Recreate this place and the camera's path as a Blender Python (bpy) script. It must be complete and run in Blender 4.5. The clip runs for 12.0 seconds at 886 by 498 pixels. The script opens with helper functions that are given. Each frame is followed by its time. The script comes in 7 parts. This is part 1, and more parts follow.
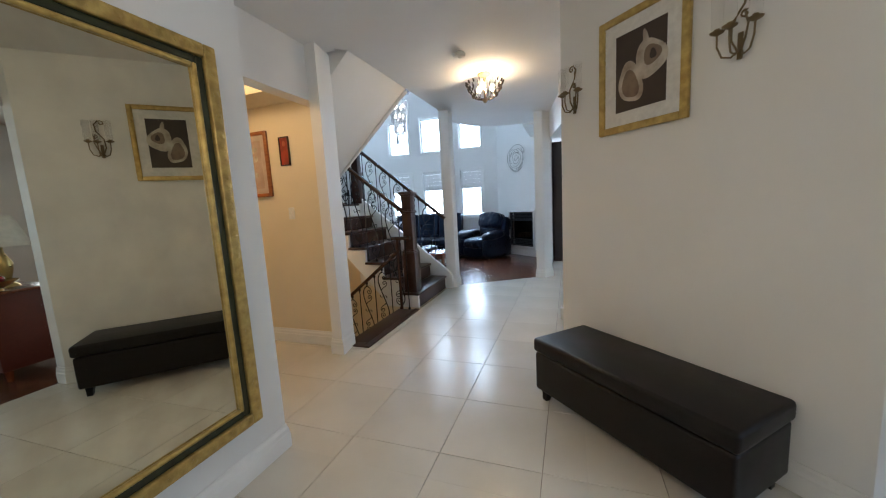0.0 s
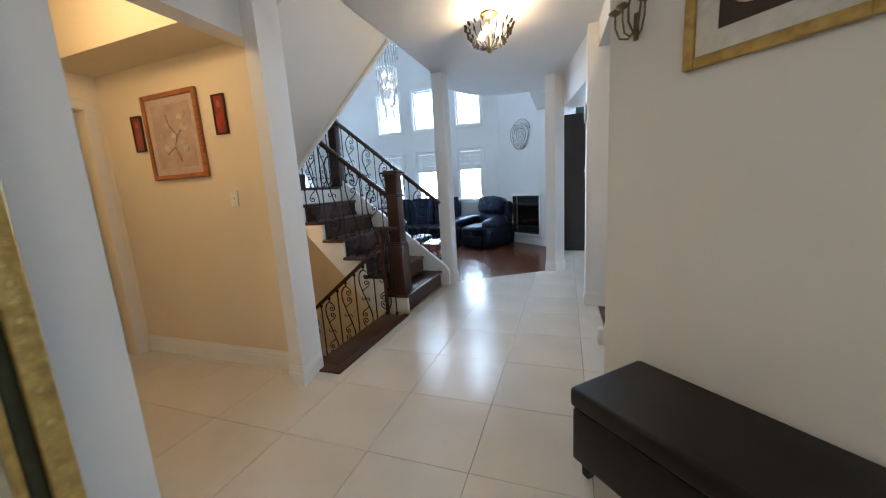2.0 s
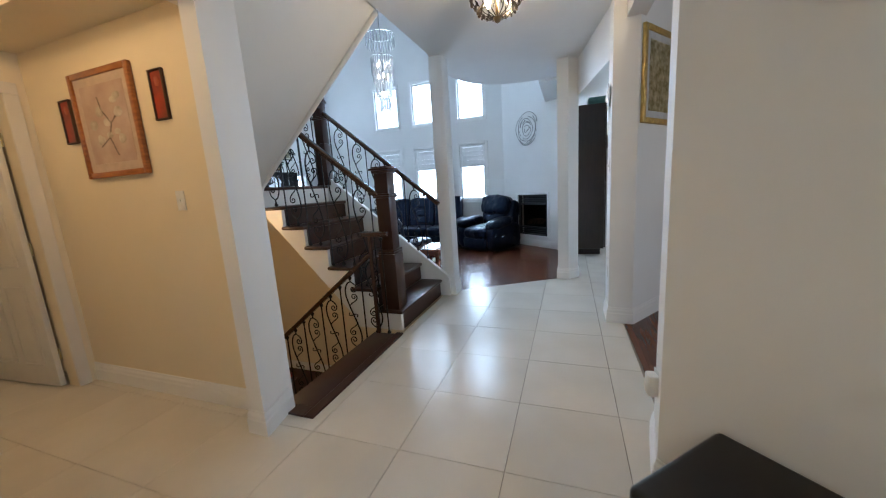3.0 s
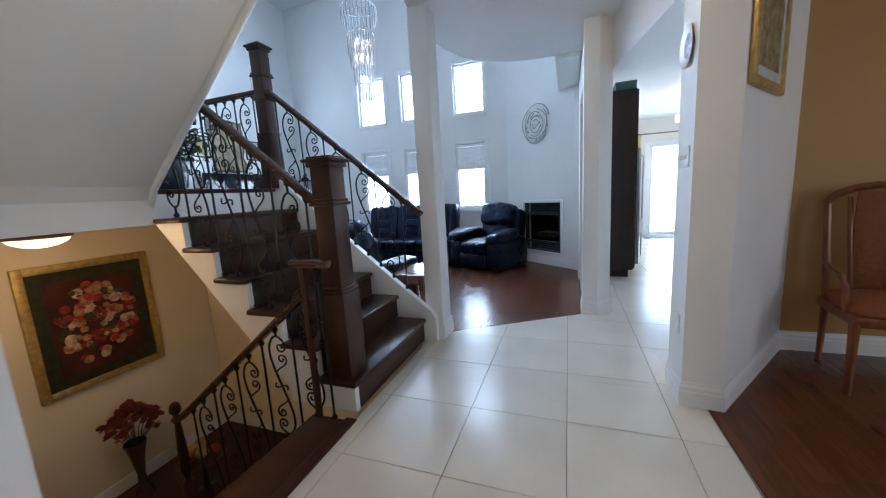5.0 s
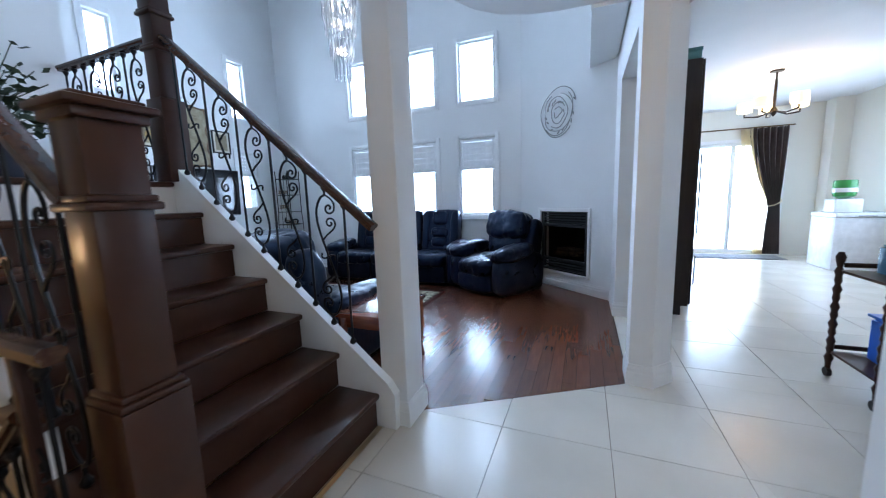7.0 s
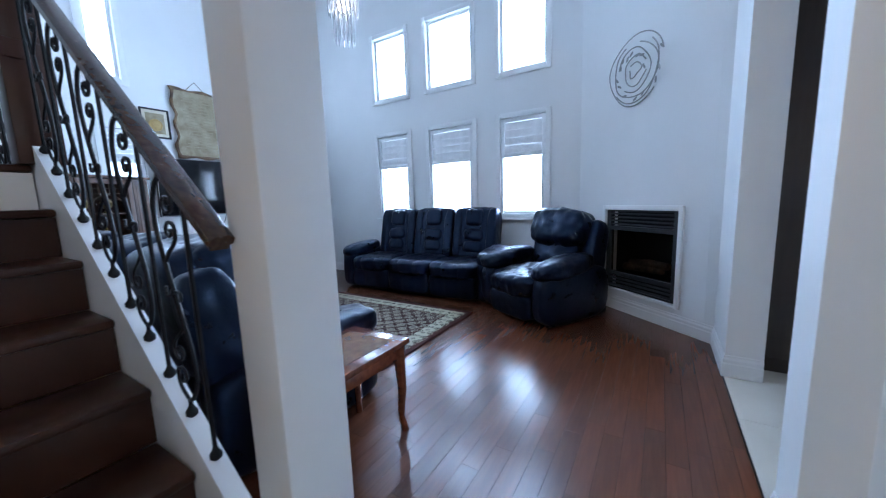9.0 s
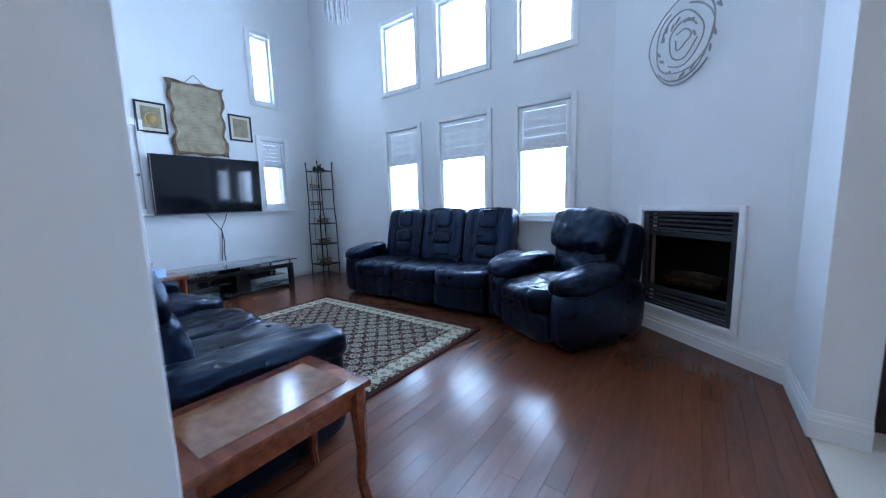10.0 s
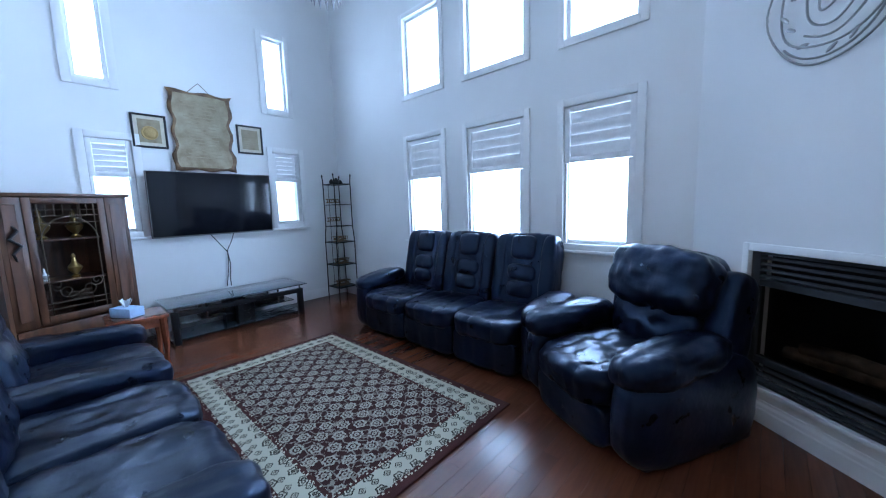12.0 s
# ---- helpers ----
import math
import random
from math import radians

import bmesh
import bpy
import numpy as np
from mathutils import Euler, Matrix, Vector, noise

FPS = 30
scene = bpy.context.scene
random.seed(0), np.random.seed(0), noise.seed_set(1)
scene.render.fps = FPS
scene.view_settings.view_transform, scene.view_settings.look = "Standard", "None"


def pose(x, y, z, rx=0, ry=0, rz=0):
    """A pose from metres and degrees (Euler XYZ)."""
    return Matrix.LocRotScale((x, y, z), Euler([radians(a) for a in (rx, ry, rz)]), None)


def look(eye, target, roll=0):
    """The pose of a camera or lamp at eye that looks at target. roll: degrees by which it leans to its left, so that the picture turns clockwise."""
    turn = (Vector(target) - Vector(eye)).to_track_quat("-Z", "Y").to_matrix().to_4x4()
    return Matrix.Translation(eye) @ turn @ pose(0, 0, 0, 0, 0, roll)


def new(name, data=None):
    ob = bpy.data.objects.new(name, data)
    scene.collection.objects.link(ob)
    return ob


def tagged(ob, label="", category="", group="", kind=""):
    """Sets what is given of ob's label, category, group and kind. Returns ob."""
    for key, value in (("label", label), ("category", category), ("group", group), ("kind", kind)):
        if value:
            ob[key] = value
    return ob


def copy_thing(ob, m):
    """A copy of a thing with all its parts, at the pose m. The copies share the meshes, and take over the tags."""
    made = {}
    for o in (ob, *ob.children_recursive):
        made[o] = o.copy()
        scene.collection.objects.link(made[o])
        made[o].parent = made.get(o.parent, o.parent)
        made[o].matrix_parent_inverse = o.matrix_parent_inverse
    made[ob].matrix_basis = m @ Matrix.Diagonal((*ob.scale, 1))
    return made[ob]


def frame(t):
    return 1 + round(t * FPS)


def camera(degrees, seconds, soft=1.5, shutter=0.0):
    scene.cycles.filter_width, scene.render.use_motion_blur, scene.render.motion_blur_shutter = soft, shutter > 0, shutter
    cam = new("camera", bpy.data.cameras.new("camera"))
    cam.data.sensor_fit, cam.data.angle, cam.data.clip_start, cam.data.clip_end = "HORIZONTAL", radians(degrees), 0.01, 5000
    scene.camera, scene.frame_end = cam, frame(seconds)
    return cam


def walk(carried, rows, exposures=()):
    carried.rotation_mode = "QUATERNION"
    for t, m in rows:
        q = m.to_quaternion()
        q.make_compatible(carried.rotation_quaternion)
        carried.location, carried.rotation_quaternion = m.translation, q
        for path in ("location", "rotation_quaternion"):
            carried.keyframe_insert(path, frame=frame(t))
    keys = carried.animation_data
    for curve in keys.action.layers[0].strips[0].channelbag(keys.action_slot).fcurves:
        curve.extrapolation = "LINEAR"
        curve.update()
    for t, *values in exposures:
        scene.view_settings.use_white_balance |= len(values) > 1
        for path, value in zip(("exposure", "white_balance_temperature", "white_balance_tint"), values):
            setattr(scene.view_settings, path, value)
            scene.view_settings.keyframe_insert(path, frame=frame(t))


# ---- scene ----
cam = camera(103.2, 12.0, soft=1.1, shutter=0.4)
PATH = [
    (0, (0.327, 0.194, 1.333), (-0.35, 2.058, 1.077), -3.2),
    (0.5, (0.272, 0.353, 1.323), (-0.414, 2.21, 1.037), -3.2),
    (1, (0.216, 0.537, 1.314), (-0.463, 2.393, 1.006), -3.2),
    (1.5, (0.152, 0.749, 1.311), (-0.511, 2.607, 0.983), -3.3),
    (2, (0.085, 0.985, 1.307), (-0.58, 2.84, 0.963), -3.5),
    (2.5, (0.013, 1.228, 1.305), (-0.663, 3.077, 0.953), -3.7),
    (4.5, (-0.279, 2.343, 1.288), (-0.951, 4.199, 0.963), -3.7),
    (5, (-0.334, 2.638, 1.267), (-1.007, 4.495, 0.957), -3.3),
    (5.5, (-0.38, 2.934, 1.252), (-1.051, 4.794, 0.956), -2.9),
    (6, (-0.423, 3.232, 1.241), (-1.11, 5.088, 0.953), -2.8),
    (6.5, (-0.447, 3.525, 1.242), (-1.164, 5.371, 0.961), -2.4),
    (7, (-0.487, 3.82, 1.237), (-1.232, 5.655, 0.959), -1.9),
    (7.2, (-0.501, 3.929, 1.231), (-1.261, 5.758, 0.956), -1.8),
    (9, (-0.588, 4.929, 1.193), (-1.631, 6.612, 0.914), -2.0),
    (9.5, (-0.623, 5.19, 1.158), (-1.729, 6.835, 0.89), -1.7),
    (10, (-0.683, 5.44, 1.152), (-1.845, 7.046, 0.889), -1.7),
    (10.5, (-0.771, 5.658, 1.179), (-1.988, 7.222, 0.913), -1.6),
    (11, (-0.858, 5.853, 1.22), (-2.125, 7.377, 0.954), -1.6),
    (11.5, (-0.948, 6.032, 1.257), (-2.251, 7.529, 1.008), -1.7),
    (12, (-1.018, 6.179, 1.352), (-2.359, 7.643, 1.109), -1.8),
]
EXPOSURES = [(0.0, -0.58, 6200, 10), (2.5, -0.57, 6100, 10), (5.0, -0.62, 5980, 12), (9.0, -0.52, 5600, 14), (12.0, -0.53, 5400, 14)]
walk(cam, [(t, look(eye, target, roll)) for t, eye, target, roll in PATH], EXPOSURES)

# ---- world, sun and lights ----
world = bpy.data.worlds.new("world")
scene.world = world
world.use_nodes = True
sky = world.node_tree.nodes.new("ShaderNodeTexSky")
sky.sky_type, sky.sun_disc = "NISHITA", False
sky.sun_elevation, sky.sun_rotation = radians(48), radians(150)
world.node_tree.links.new(sky.outputs[0], world.node_tree.nodes["Background"].inputs[0])
world.node_tree.nodes["Background"].inputs[1].default_value = 0.15


def lamp(name, kind, where, energy, colour, size=0.1, target=None, size_y=None):
    data = bpy.data.lights.new(name, kind)
    data.energy, data.color = energy, colour
    if kind == "AREA":
        data.size = size
        if size_y:
            data.shape, data.size_y = "RECTANGLE", size_y
    elif kind == "SUN":
        data.angle = size
    else:
        data.shadow_soft_size = size
    ob = new(name, data)
    ob.matrix_world = look(where, target) if target else Matrix.Translation(where)
    return ob


sun = lamp("sun", "SUN", (0, 30, 30), 3.0, (1.0, 0.95, 0.88), radians(0.5), (-12, 45, 0))
DAY = (0.60, 0.79, 1.0)
WARM = (1.0, 0.72, 0.42)

# daylight in the window openings
for x0, x1 in ((-4.40, -3.81), (-3.44, -2.75), (-2.36, -1.78)):
    lamp("window_light", "AREA", ((x0 + x1) / 2, 9.45, 3.16), 62, DAY, x1 - x0, ((x0 + x1) / 2, 0, 2.4), 0.88)
    lamp("window_light", "AREA", ((x0 + x1) / 2, 9.45, 1.36), 36, DAY, x1 - x0, ((x0 + x1) / 2, 0, 1.0), 0.70)
for y in (6.56, 8.40):
    lamp("window_light", "AREA", (-6.2, y, 3.18), 24, DAY, 0.31, (0, y, 2.4), 0.9)
lamp("patio_light", "AREA", (2.13, 12.40, 1.1), 130, DAY, 1.4, (2.13, 0, 0.9), 2.0)
lamp("kitchen_window_light", "AREA", (3.73, 9.8, 1.55), 55, DAY, 2.3, (0, 9.8, 1.2), 1.0)
# the lamps that burn
lamp("hall_bulbs", "POINT", (-0.505, 4.17, 2.565), 30, WARM, 0.008)
lamp("passage_bulb", "POINT", (-2.45, 2.0, 2.52), 25, (1.0, 0.67, 0.35), 0.10)
# assumed source of the warm foyer light, out of view
lamp("foyer_bulbs", "POINT", (0.1, -0.5, 2.45), 38, (1.0, 0.86, 0.66), 0.12)
lamp("basement_bulb", "POINT", (-3.28, 3.78, 1.06), 17, (1.0, 0.60, 0.27), 0.08)
lamp("powder_bulb", "POINT", (-4.8, 1.8, 2.45), 16, WARM, 0.08)
for bulb_x, bulb_y in ((1.99, 9.95), (1.59, 10.06), (1.63, 9.53)):
    lamp("kitchen_bulb", "POINT", (bulb_x, bulb_y, 2.31), 9, (1.0, 0.62, 0.30), 0.03)
# added fill for the front and dining rooms, where no window is seen
lamp("front_room_light", "AREA", (4.24, 0.4, 1.55), 46, DAY, 1.6, (0, 0.4, 1.0), 1.1)
lamp("dining_fill_light", "AREA", (4.24, 3.9, 1.55), 26, (1.0, 0.92, 0.80), 1.6, (0, 3.9, 1.2), 1.1)

# ---- materials ----
def material(name, colour, rough=0.5, metal=0.0, dark=None, scale=8.0, bump=0.0, bump_scale=200.0, spread=(0.35, 0.7), stretch=(1, 1, 1),
             pieces=0.0, islands=0.0, rough_var=0.0, coat=0.0, sheen=0.0, emission=None, strength=0.0, transmission=0.0, ior=1.45, spec=None):
    """A surface with colour variation at two scales, uneven gloss and fine relief."""
    m = bpy.data.materials.new(name)
    m.use_nodes = True
    nodes, links = m.node_tree.nodes, m.node_tree.links
    b = nodes["Principled BSDF"]
    b.inputs["Roughness"].default_value, b.inputs["Metallic"].default_value = rough, metal
    b.inputs["Coat Weight"].default_value, b.inputs["Sheen Weight"].default_value = coat, sheen
    b.inputs["Coat Roughness"].default_value = 0.12
    b.inputs["Transmission Weight"].default_value, b.inputs["IOR"].default_value = transmission, ior
    if spec is not None:
        b.inputs["Specular IOR Level"].default_value = spec
    coords = nodes.new("ShaderNodeTexCoord")
    mapping = nodes.new("ShaderNodeMapping")
    mapping.inputs["Scale"].default_value = stretch
    links.new(coords.outputs["Object"], mapping.inputs[0])
    dark = dark or tuple(c * 0.86 for c in colour)
    big = nodes.new("ShaderNodeTexNoise")
    big.inputs["Scale"].default_value, big.inputs["Detail"].default_value = scale, 5
    links.new(mapping.outputs[0], big.inputs[0])
    ramp = nodes.new("ShaderNodeValToRGB")
    ramp.color_ramp.elements[0].position, ramp.color_ramp.elements[1].position = spread
    ramp.color_ramp.elements[0].color, ramp.color_ramp.elements[1].color = (*dark, 1), (*colour, 1)
    links.new(big.outputs[0], ramp.inputs[0])
    out = ramp.outputs[0]
    if pieces or islands:
        src = nodes.new("ShaderNodeObjectInfo" if pieces else "ShaderNodeNewGeometry")
        rng = nodes.new("ShaderNodeMapRange")
        k = pieces or islands
        rng.inputs[3].default_value, rng.inputs[4].default_value = 1 - k, 1 + k
        links.new(src.outputs["Random" if pieces else "Random Per Island"], rng.inputs[0])
        mul = nodes.new("ShaderNodeHueSaturation")
        links.new(rng.outputs[0], mul.inputs["Value"])
        links.new(out, mul.inputs["Color"])
        out = mul.outputs[0]
    links.new(out, b.inputs["Base Color"])
    if rough_var:
        rr = nodes.new("ShaderNodeMapRange")
        rr.inputs[3].default_value, rr.inputs[4].default_value = max(0.02, rough - rough_var), rough + rough_var
        links.new(big.outputs[0], rr.inputs[0])
        links.new(rr.outputs[0], b.inputs["Roughness"])
    if bump:
        fine = nodes.new("ShaderNodeTexNoise")
        fine.inputs["Scale"].default_value, fine.inputs["Detail"].default_value = bump_scale, 3
        links.new(mapping.outputs[0], fine.inputs[0])
        bp = nodes.new("ShaderNodeBump")
        bp.inputs["Strength"].default_value, bp.inputs["Distance"].default_value = bump, 0.01
        links.new(fine.outputs[0], bp.inputs["Height"])
        links.new(bp.outputs[0], b.inputs["Normal"])
    if emission:
        b.inputs["Emission Color"].default_value, b.inputs["Emission Strength"].default_value = (*emission, 1), strength
    return m


WALL = material("wall_paint", (0.80, 0.80, 0.79), 0.55, dark=(0.76, 0.76, 0.75), scale=1.5, bump=0.06, bump_scale=320, rough_var=0.06)
CEIL = material("ceiling_paint", (0.80, 0.80, 0.80), 0.8, dark=(0.77, 0.77, 0.77), scale=2, bump=0.15, bump_scale=260)
BEIGE = material("beige_paint", (0.78, 0.69, 0.52), 0.55, dark=(0.75, 0.66, 0.49), scale=1.5, bump=0.06, bump_scale=320)
BROWN = material("brown_paint", (0.45, 0.245, 0.082), 0.5, dark=(0.42, 0.225, 0.074), scale=1.5, bump=0.06, bump_scale=320)
TRIM = material("white_trim_paint", (0.82, 0.82, 0.81), 0.32, dark=(0.79, 0.79, 0.78), scale=5, rough_var=0.06)
TILE = material("cream_porcelain", (0.665, 0.625, 0.55), 0.21, dark=(0.605, 0.565, 0.49), scale=2.2, rough_var=0.05, pieces=0.025, bump=0.015, bump_scale=30)
KITCHENPAINT = material("pale_cream_paint", (0.78, 0.76, 0.68), 0.55, dark=(0.75, 0.73, 0.65), scale=1.5, bump=0.06, bump_scale=320)
GROUT = material("grout", (0.30, 0.25, 0.20), 0.9, scale=40)
PLANK = material("red_brown_floorboards", (0.120, 0.041, 0.019), 0.235, dark=(0.092, 0.029, 0.014), scale=4, stretch=(12, 1, 12), pieces=0.16, rough_var=0.03, bump=0.015, bump_scale=16)
PLANK_REST = material("red_brown_floorboards_far", (0.120, 0.041, 0.019), 0.235, dark=(0.092, 0.029, 0.014), scale=4, stretch=(12, 1, 12), islands=0.16, rough_var=0.03, bump=0.015, bump_scale=16)
UNDER = material("dark_subfloor", (0.03, 0.015, 0.01), 0.8)
DARKWOOD = material("dark_stained_wood", (0.048, 0.019, 0.011), 0.30, dark=(0.036, 0.014, 0.008), scale=3, stretch=(2, 2, 2), rough_var=0.025, bump=0.01, bump_scale=30, spec=0.32)
IRON = material("black_wrought_iron", (0.012, 0.012, 0.013), 0.42, metal=0.6, scale=30, rough_var=0.1)
OUTSIDE = material("far_ground", (0.42, 0.42, 0.40), 0.9, scale=0.6)


# ---- building helpers ----
def box(bm, x0, x1, y0, y1, z0, z1, bevel=0.0, seg=2):
    v = bmesh.ops.create_cube(bm, size=1)["verts"]
    for w in v:
        w.co = Vector((x0 + (w.co.x + 0.5) * (x1 - x0), y0 + (w.co.y + 0.5) * (y1 - y0), z0 + (w.co.z + 0.5) * (z1 - z0)))
    if bevel:
        edges = list({e for w in v for e in w.link_edges})
        bmesh.ops.bevel(bm, geom=edges, offset=bevel, segments=seg, profile=0.5, affect="EDGES")
    return v


def prism(bm, poly, z0, z1):
    """An upright prism over a plan."""
    lo = [bm.verts.new((x, y, z0)) for x, y in poly]
    hi = [bm.verts.new((x, y, z1)) for x, y in poly]
    n = len(poly)
    bm.faces.new(hi)
    bm.faces.new(lo[::-1])
    for i in range(n):
        bm.faces.new((lo[i], lo[(i + 1) % n], hi[(i + 1) % n], hi[i]))


def side_prism(bm, poly, y0, y1):
    """A prism over a profile in x and z, from y0 to y1."""
    a = [bm.verts.new((x, y0, z)) for x, z in poly]
    b = [bm.verts.new((x, y1, z)) for x, z in poly]
    n = len(poly)
    bm.faces.new(a)
    bm.faces.new(b[::-1])
    for i in range(n):
        bm.faces.new((a[(i + 1) % n], a[i], b[i], b[(i + 1) % n]))


def lathe(bm, profile, n=24, at=(0, 0, 0)):
    """A turned body: profile of (radius, height) round z."""
    rings = []
    for r, z in profile:
        rings.append([bm.verts.new((at[0] + r * math.cos(2 * math.pi * i / n), at[1] + r * math.sin(2 * math.pi * i / n), at[2] + z)) for i in range(n)])
    for a, b in zip(rings, rings[1:]):
        for i in range(n):
            bm.faces.new((a[i], a[(i + 1) % n], b[(i + 1) % n], b[i]))
    bm.faces.new(rings[0][::-1])
    bm.faces.new(rings[-1])


def tube(bm, points, r, n=6, closed=False, flat=1.0):
    """A round or flattened bar along points; r is one radius or one for each point."""
    pts = [Vector(p) for p in points]
    rings, normal = [], None
    count = len(pts)
    for i, p in enumerate(pts):
        a = pts[(i - 1) % count] if (closed or i) else p
        b = pts[(i + 1) % count] if (closed or i < count - 1) else p
        d = (b - a).normalized()
        if normal is None:
            normal = d.orthogonal().normalized()
        normal = (normal - d * normal.dot(d))
        normal = normal.normalized() if normal.length > 1e-6 else d.orthogonal().normalized()
        side = d.cross(normal)
        rad = r[i] if isinstance(r, (list, tuple)) else r
        rings.append([bm.verts.new(p + normal * rad * math.cos(2 * math.pi * k / n) + side * rad * flat * math.sin(2 * math.pi * k / n)) for k in range(n)])
    for a, b in list(zip(rings, rings[1:])) + ([(rings[-1], rings[0])] if closed else []):
        for k in range(n):
            bm.faces.new((a[k], a[(k + 1) % n], b[(k + 1) % n], b[k]))
    if not closed:
        bm.faces.new(rings[0][::-1])
        bm.faces.new(rings[-1])


def finish(name, bm, mat, smooth=False):
    bmesh.ops.recalc_face_normals(bm, faces=bm.faces)
    me = bpy.data.meshes.new(name)
    bm.to_mesh(me)
    bm.free()
    me.materials.append(mat)
    if smooth:
        me.polygons.foreach_set("use_smooth", [True] * len(me.polygons))
        me.set_sharp_from_angle(angle=radians(38))
    return me


def part(name, bm, mat, parent, label="", smooth=True):
    ob = new(name, finish(name, bm, mat, smooth))
    ob.parent = parent
    return tagged(ob, label)


def thing(name, label, category, group="", kind=""):
    return tagged(new(name), label, category, group, kind)


def solid(name, bm, mat, label, category, smooth=True, group="", kind=""):
    return tagged(new(name, finish(name, bm, mat, smooth)), label, category, group, kind)


def structure(name, bm, mat, label="", smooth=False):
    return tagged(new(name, finish(name, bm, mat, smooth)), label, "", "", "structure")


def wall(bm, a, b, thick, z0, z1, holes=()):
    """A wall from a to b in the plan, its thickness to the left of that way, with holes (from, to, bottom, top) right through it."""
    a, b = Vector((*a, 0)), Vector((*b, 0))
    d = (b - a).normalized()
    n = Vector((-d.y, d.x, 0))
    length = (b - a).length
    us = sorted({0, length, *(h[0] for h in holes), *(h[1] for h in holes)})
    zs = sorted({z0, z1, *(h[2] for h in holes), *(h[3] for h in holes)})
    us, zs = [u for u in us if 0 <= u <= length], [z for z in zs if z0 <= z <= z1]

    def full(i, j):
        if i < 0 or j < 0 or i >= len(us) - 1 or j >= len(zs) - 1:
            return False
        u, z = (us[i] + us[i + 1]) / 2, (zs[j] + zs[j + 1]) / 2
        return not any(h[0] < u < h[1] and h[2] < z < h[3] for h in holes)

    cache = {}

    def v(i, j, k):
        if (i, j, k) not in cache:
            p = a + d * us[i] + n * (thick * k)
            cache[i, j, k] = bm.verts.new((p.x, p.y, zs[j]))
        return cache[i, j, k]

    for i in range(len(us) - 1):
        for j in range(len(zs) - 1):
            if not full(i, j):
                continue
            bm.faces.new((v(i, j, 0), v(i + 1, j, 0), v(i + 1, j + 1, 0), v(i, j + 1, 0)))
            bm.faces.new((v(i, j, 1), v(i, j + 1, 1), v(i + 1, j + 1, 1), v(i + 1, j, 1)))
            for di, dj, p, q in ((-1, 0, (i, j), (i, j + 1)), (1, 0, (i + 1, j), (i + 1, j + 1)), (0, -1, (i, j), (i + 1, j)), (0, 1, (i, j + 1), (i + 1, j + 1))):
                if not full(i + di, j + dj):
                    bm.faces.new((v(*p, 0), v(*q, 0), v(*q, 1), v(*p, 1)))


def skirting(bm, points, height=0.13):
    """A moulded baseboard along points in the plan, standing to the right of that way."""
    profile = ((0, 0), (0.016, 0), (0.016, 0.60), (0.012, 0.66), (0.012, 0.80), (0.006, 0.90), (0.005, 1.0), (0, 1.0))
    pts = [Vector((*p, 0)) for p in points]
    rows = []
    for i, p in enumerate(pts):
        d0 = (p - pts[i - 1]).normalized() if i else None
        d1 = (pts[i + 1] - p).normalized() if i < len(pts) - 1 else None
        n0 = Vector((d0.y, -d0.x, 0)) if d0 else None
        n1 = Vector((d1.y, -d1.x, 0)) if d1 else None
        if n0 and n1:
            m = (n0 + n1).normalized()
            m = m / max(0.3, m.dot(n0))
        else:
            m = n0 or n1
        rows.append([bm.verts.new(p + m * w + Vector((0, 0, h * height))) for w, h in profile])
    k = len(profile)
    for a, b in zip(rows, rows[1:]):
        for i in range(k):
            bm.faces.new((a[i], a[(i + 1) % k], b[(i + 1) % k], b[i]))
    bm.faces.new(rows[0])
    bm.faces.new(rows[-1][::-1])


# ---- structure ----
TOP, HIGH = 2.72, 5.30
ARC = [(-1.55, 5.60), (-1.56, 6.0), (-1.53, 6.28), (-1.45, 6.52), (-1.33, 6.74), (-1.16, 6.90), (-0.95, 7.0), (-0.72, 7.05), (-0.48, 7.06)]

# outside ground, one sheet to the horizon
bm = bmesh.new()
for sheet in ([(-900, -900), (900, -900), (900, -1.95), (-900, -1.95)], [(-900, 12.55), (900, 12.55), (900, 900), (-900, 900)],
              [(-900, -1.95), (-6.35, -1.95), (-6.35, 12.55), (-900, 12.55)], [(4.5, -1.95), (900, -1.95), (900, 12.55), (4.5, 12.55)], [(-6.35, 9.52), (-0.25, 9.52), (-0.25, 12.55), (-6.35, 12.55)]):
    prism(bm, sheet, -0.62, -0.5)
structure("ground", bm, OUTSIDE, "pale sunlit ground outside the house")

GLOW = material("bright_sky", (0.8, 0.85, 0.9), 0.9, scale=0.2, emission=(0.62, 0.80, 1.0), strength=5.5)
bm = bmesh.new()
wall(bm, (14, 15.5), (-14, 15.5), 0.1, -0.5, 9)
wall(bm, (-12.5, 15), (-12.5, 0), 0.1, -0.5, 9)
wall(bm, (9.5, 4), (9.5, 15.4), 0.1, -0.5, 9)
structure("backdrop", bm, GLOW, "overexposed bright sky and distance outside the windows")
bm = bmesh.new()
wall(bm, (-6.08, 9.27), (-1.37, 9.27), 0.22, -0.3, HIGH, [(u0 + 6.08, u1 + 6.08, z0, z1) for u0, u1 in ((-4.40, -3.81), (-3.44, -2.75), (-2.36, -1.78)) for z0, z1 in ((0.98, 2.17), (2.72, 3.60))])
structure("wall_north", bm, WALL, "white painted wall with two rows of windows")
WEST_WINDOWS = ((6.45, 6.81, 1.18, 2.15), (6.43, 6.70, 2.72, 3.65), (8.27, 8.64, 1.18, 2.15), (8.25, 8.54, 2.72, 3.65))
bm = bmesh.new()
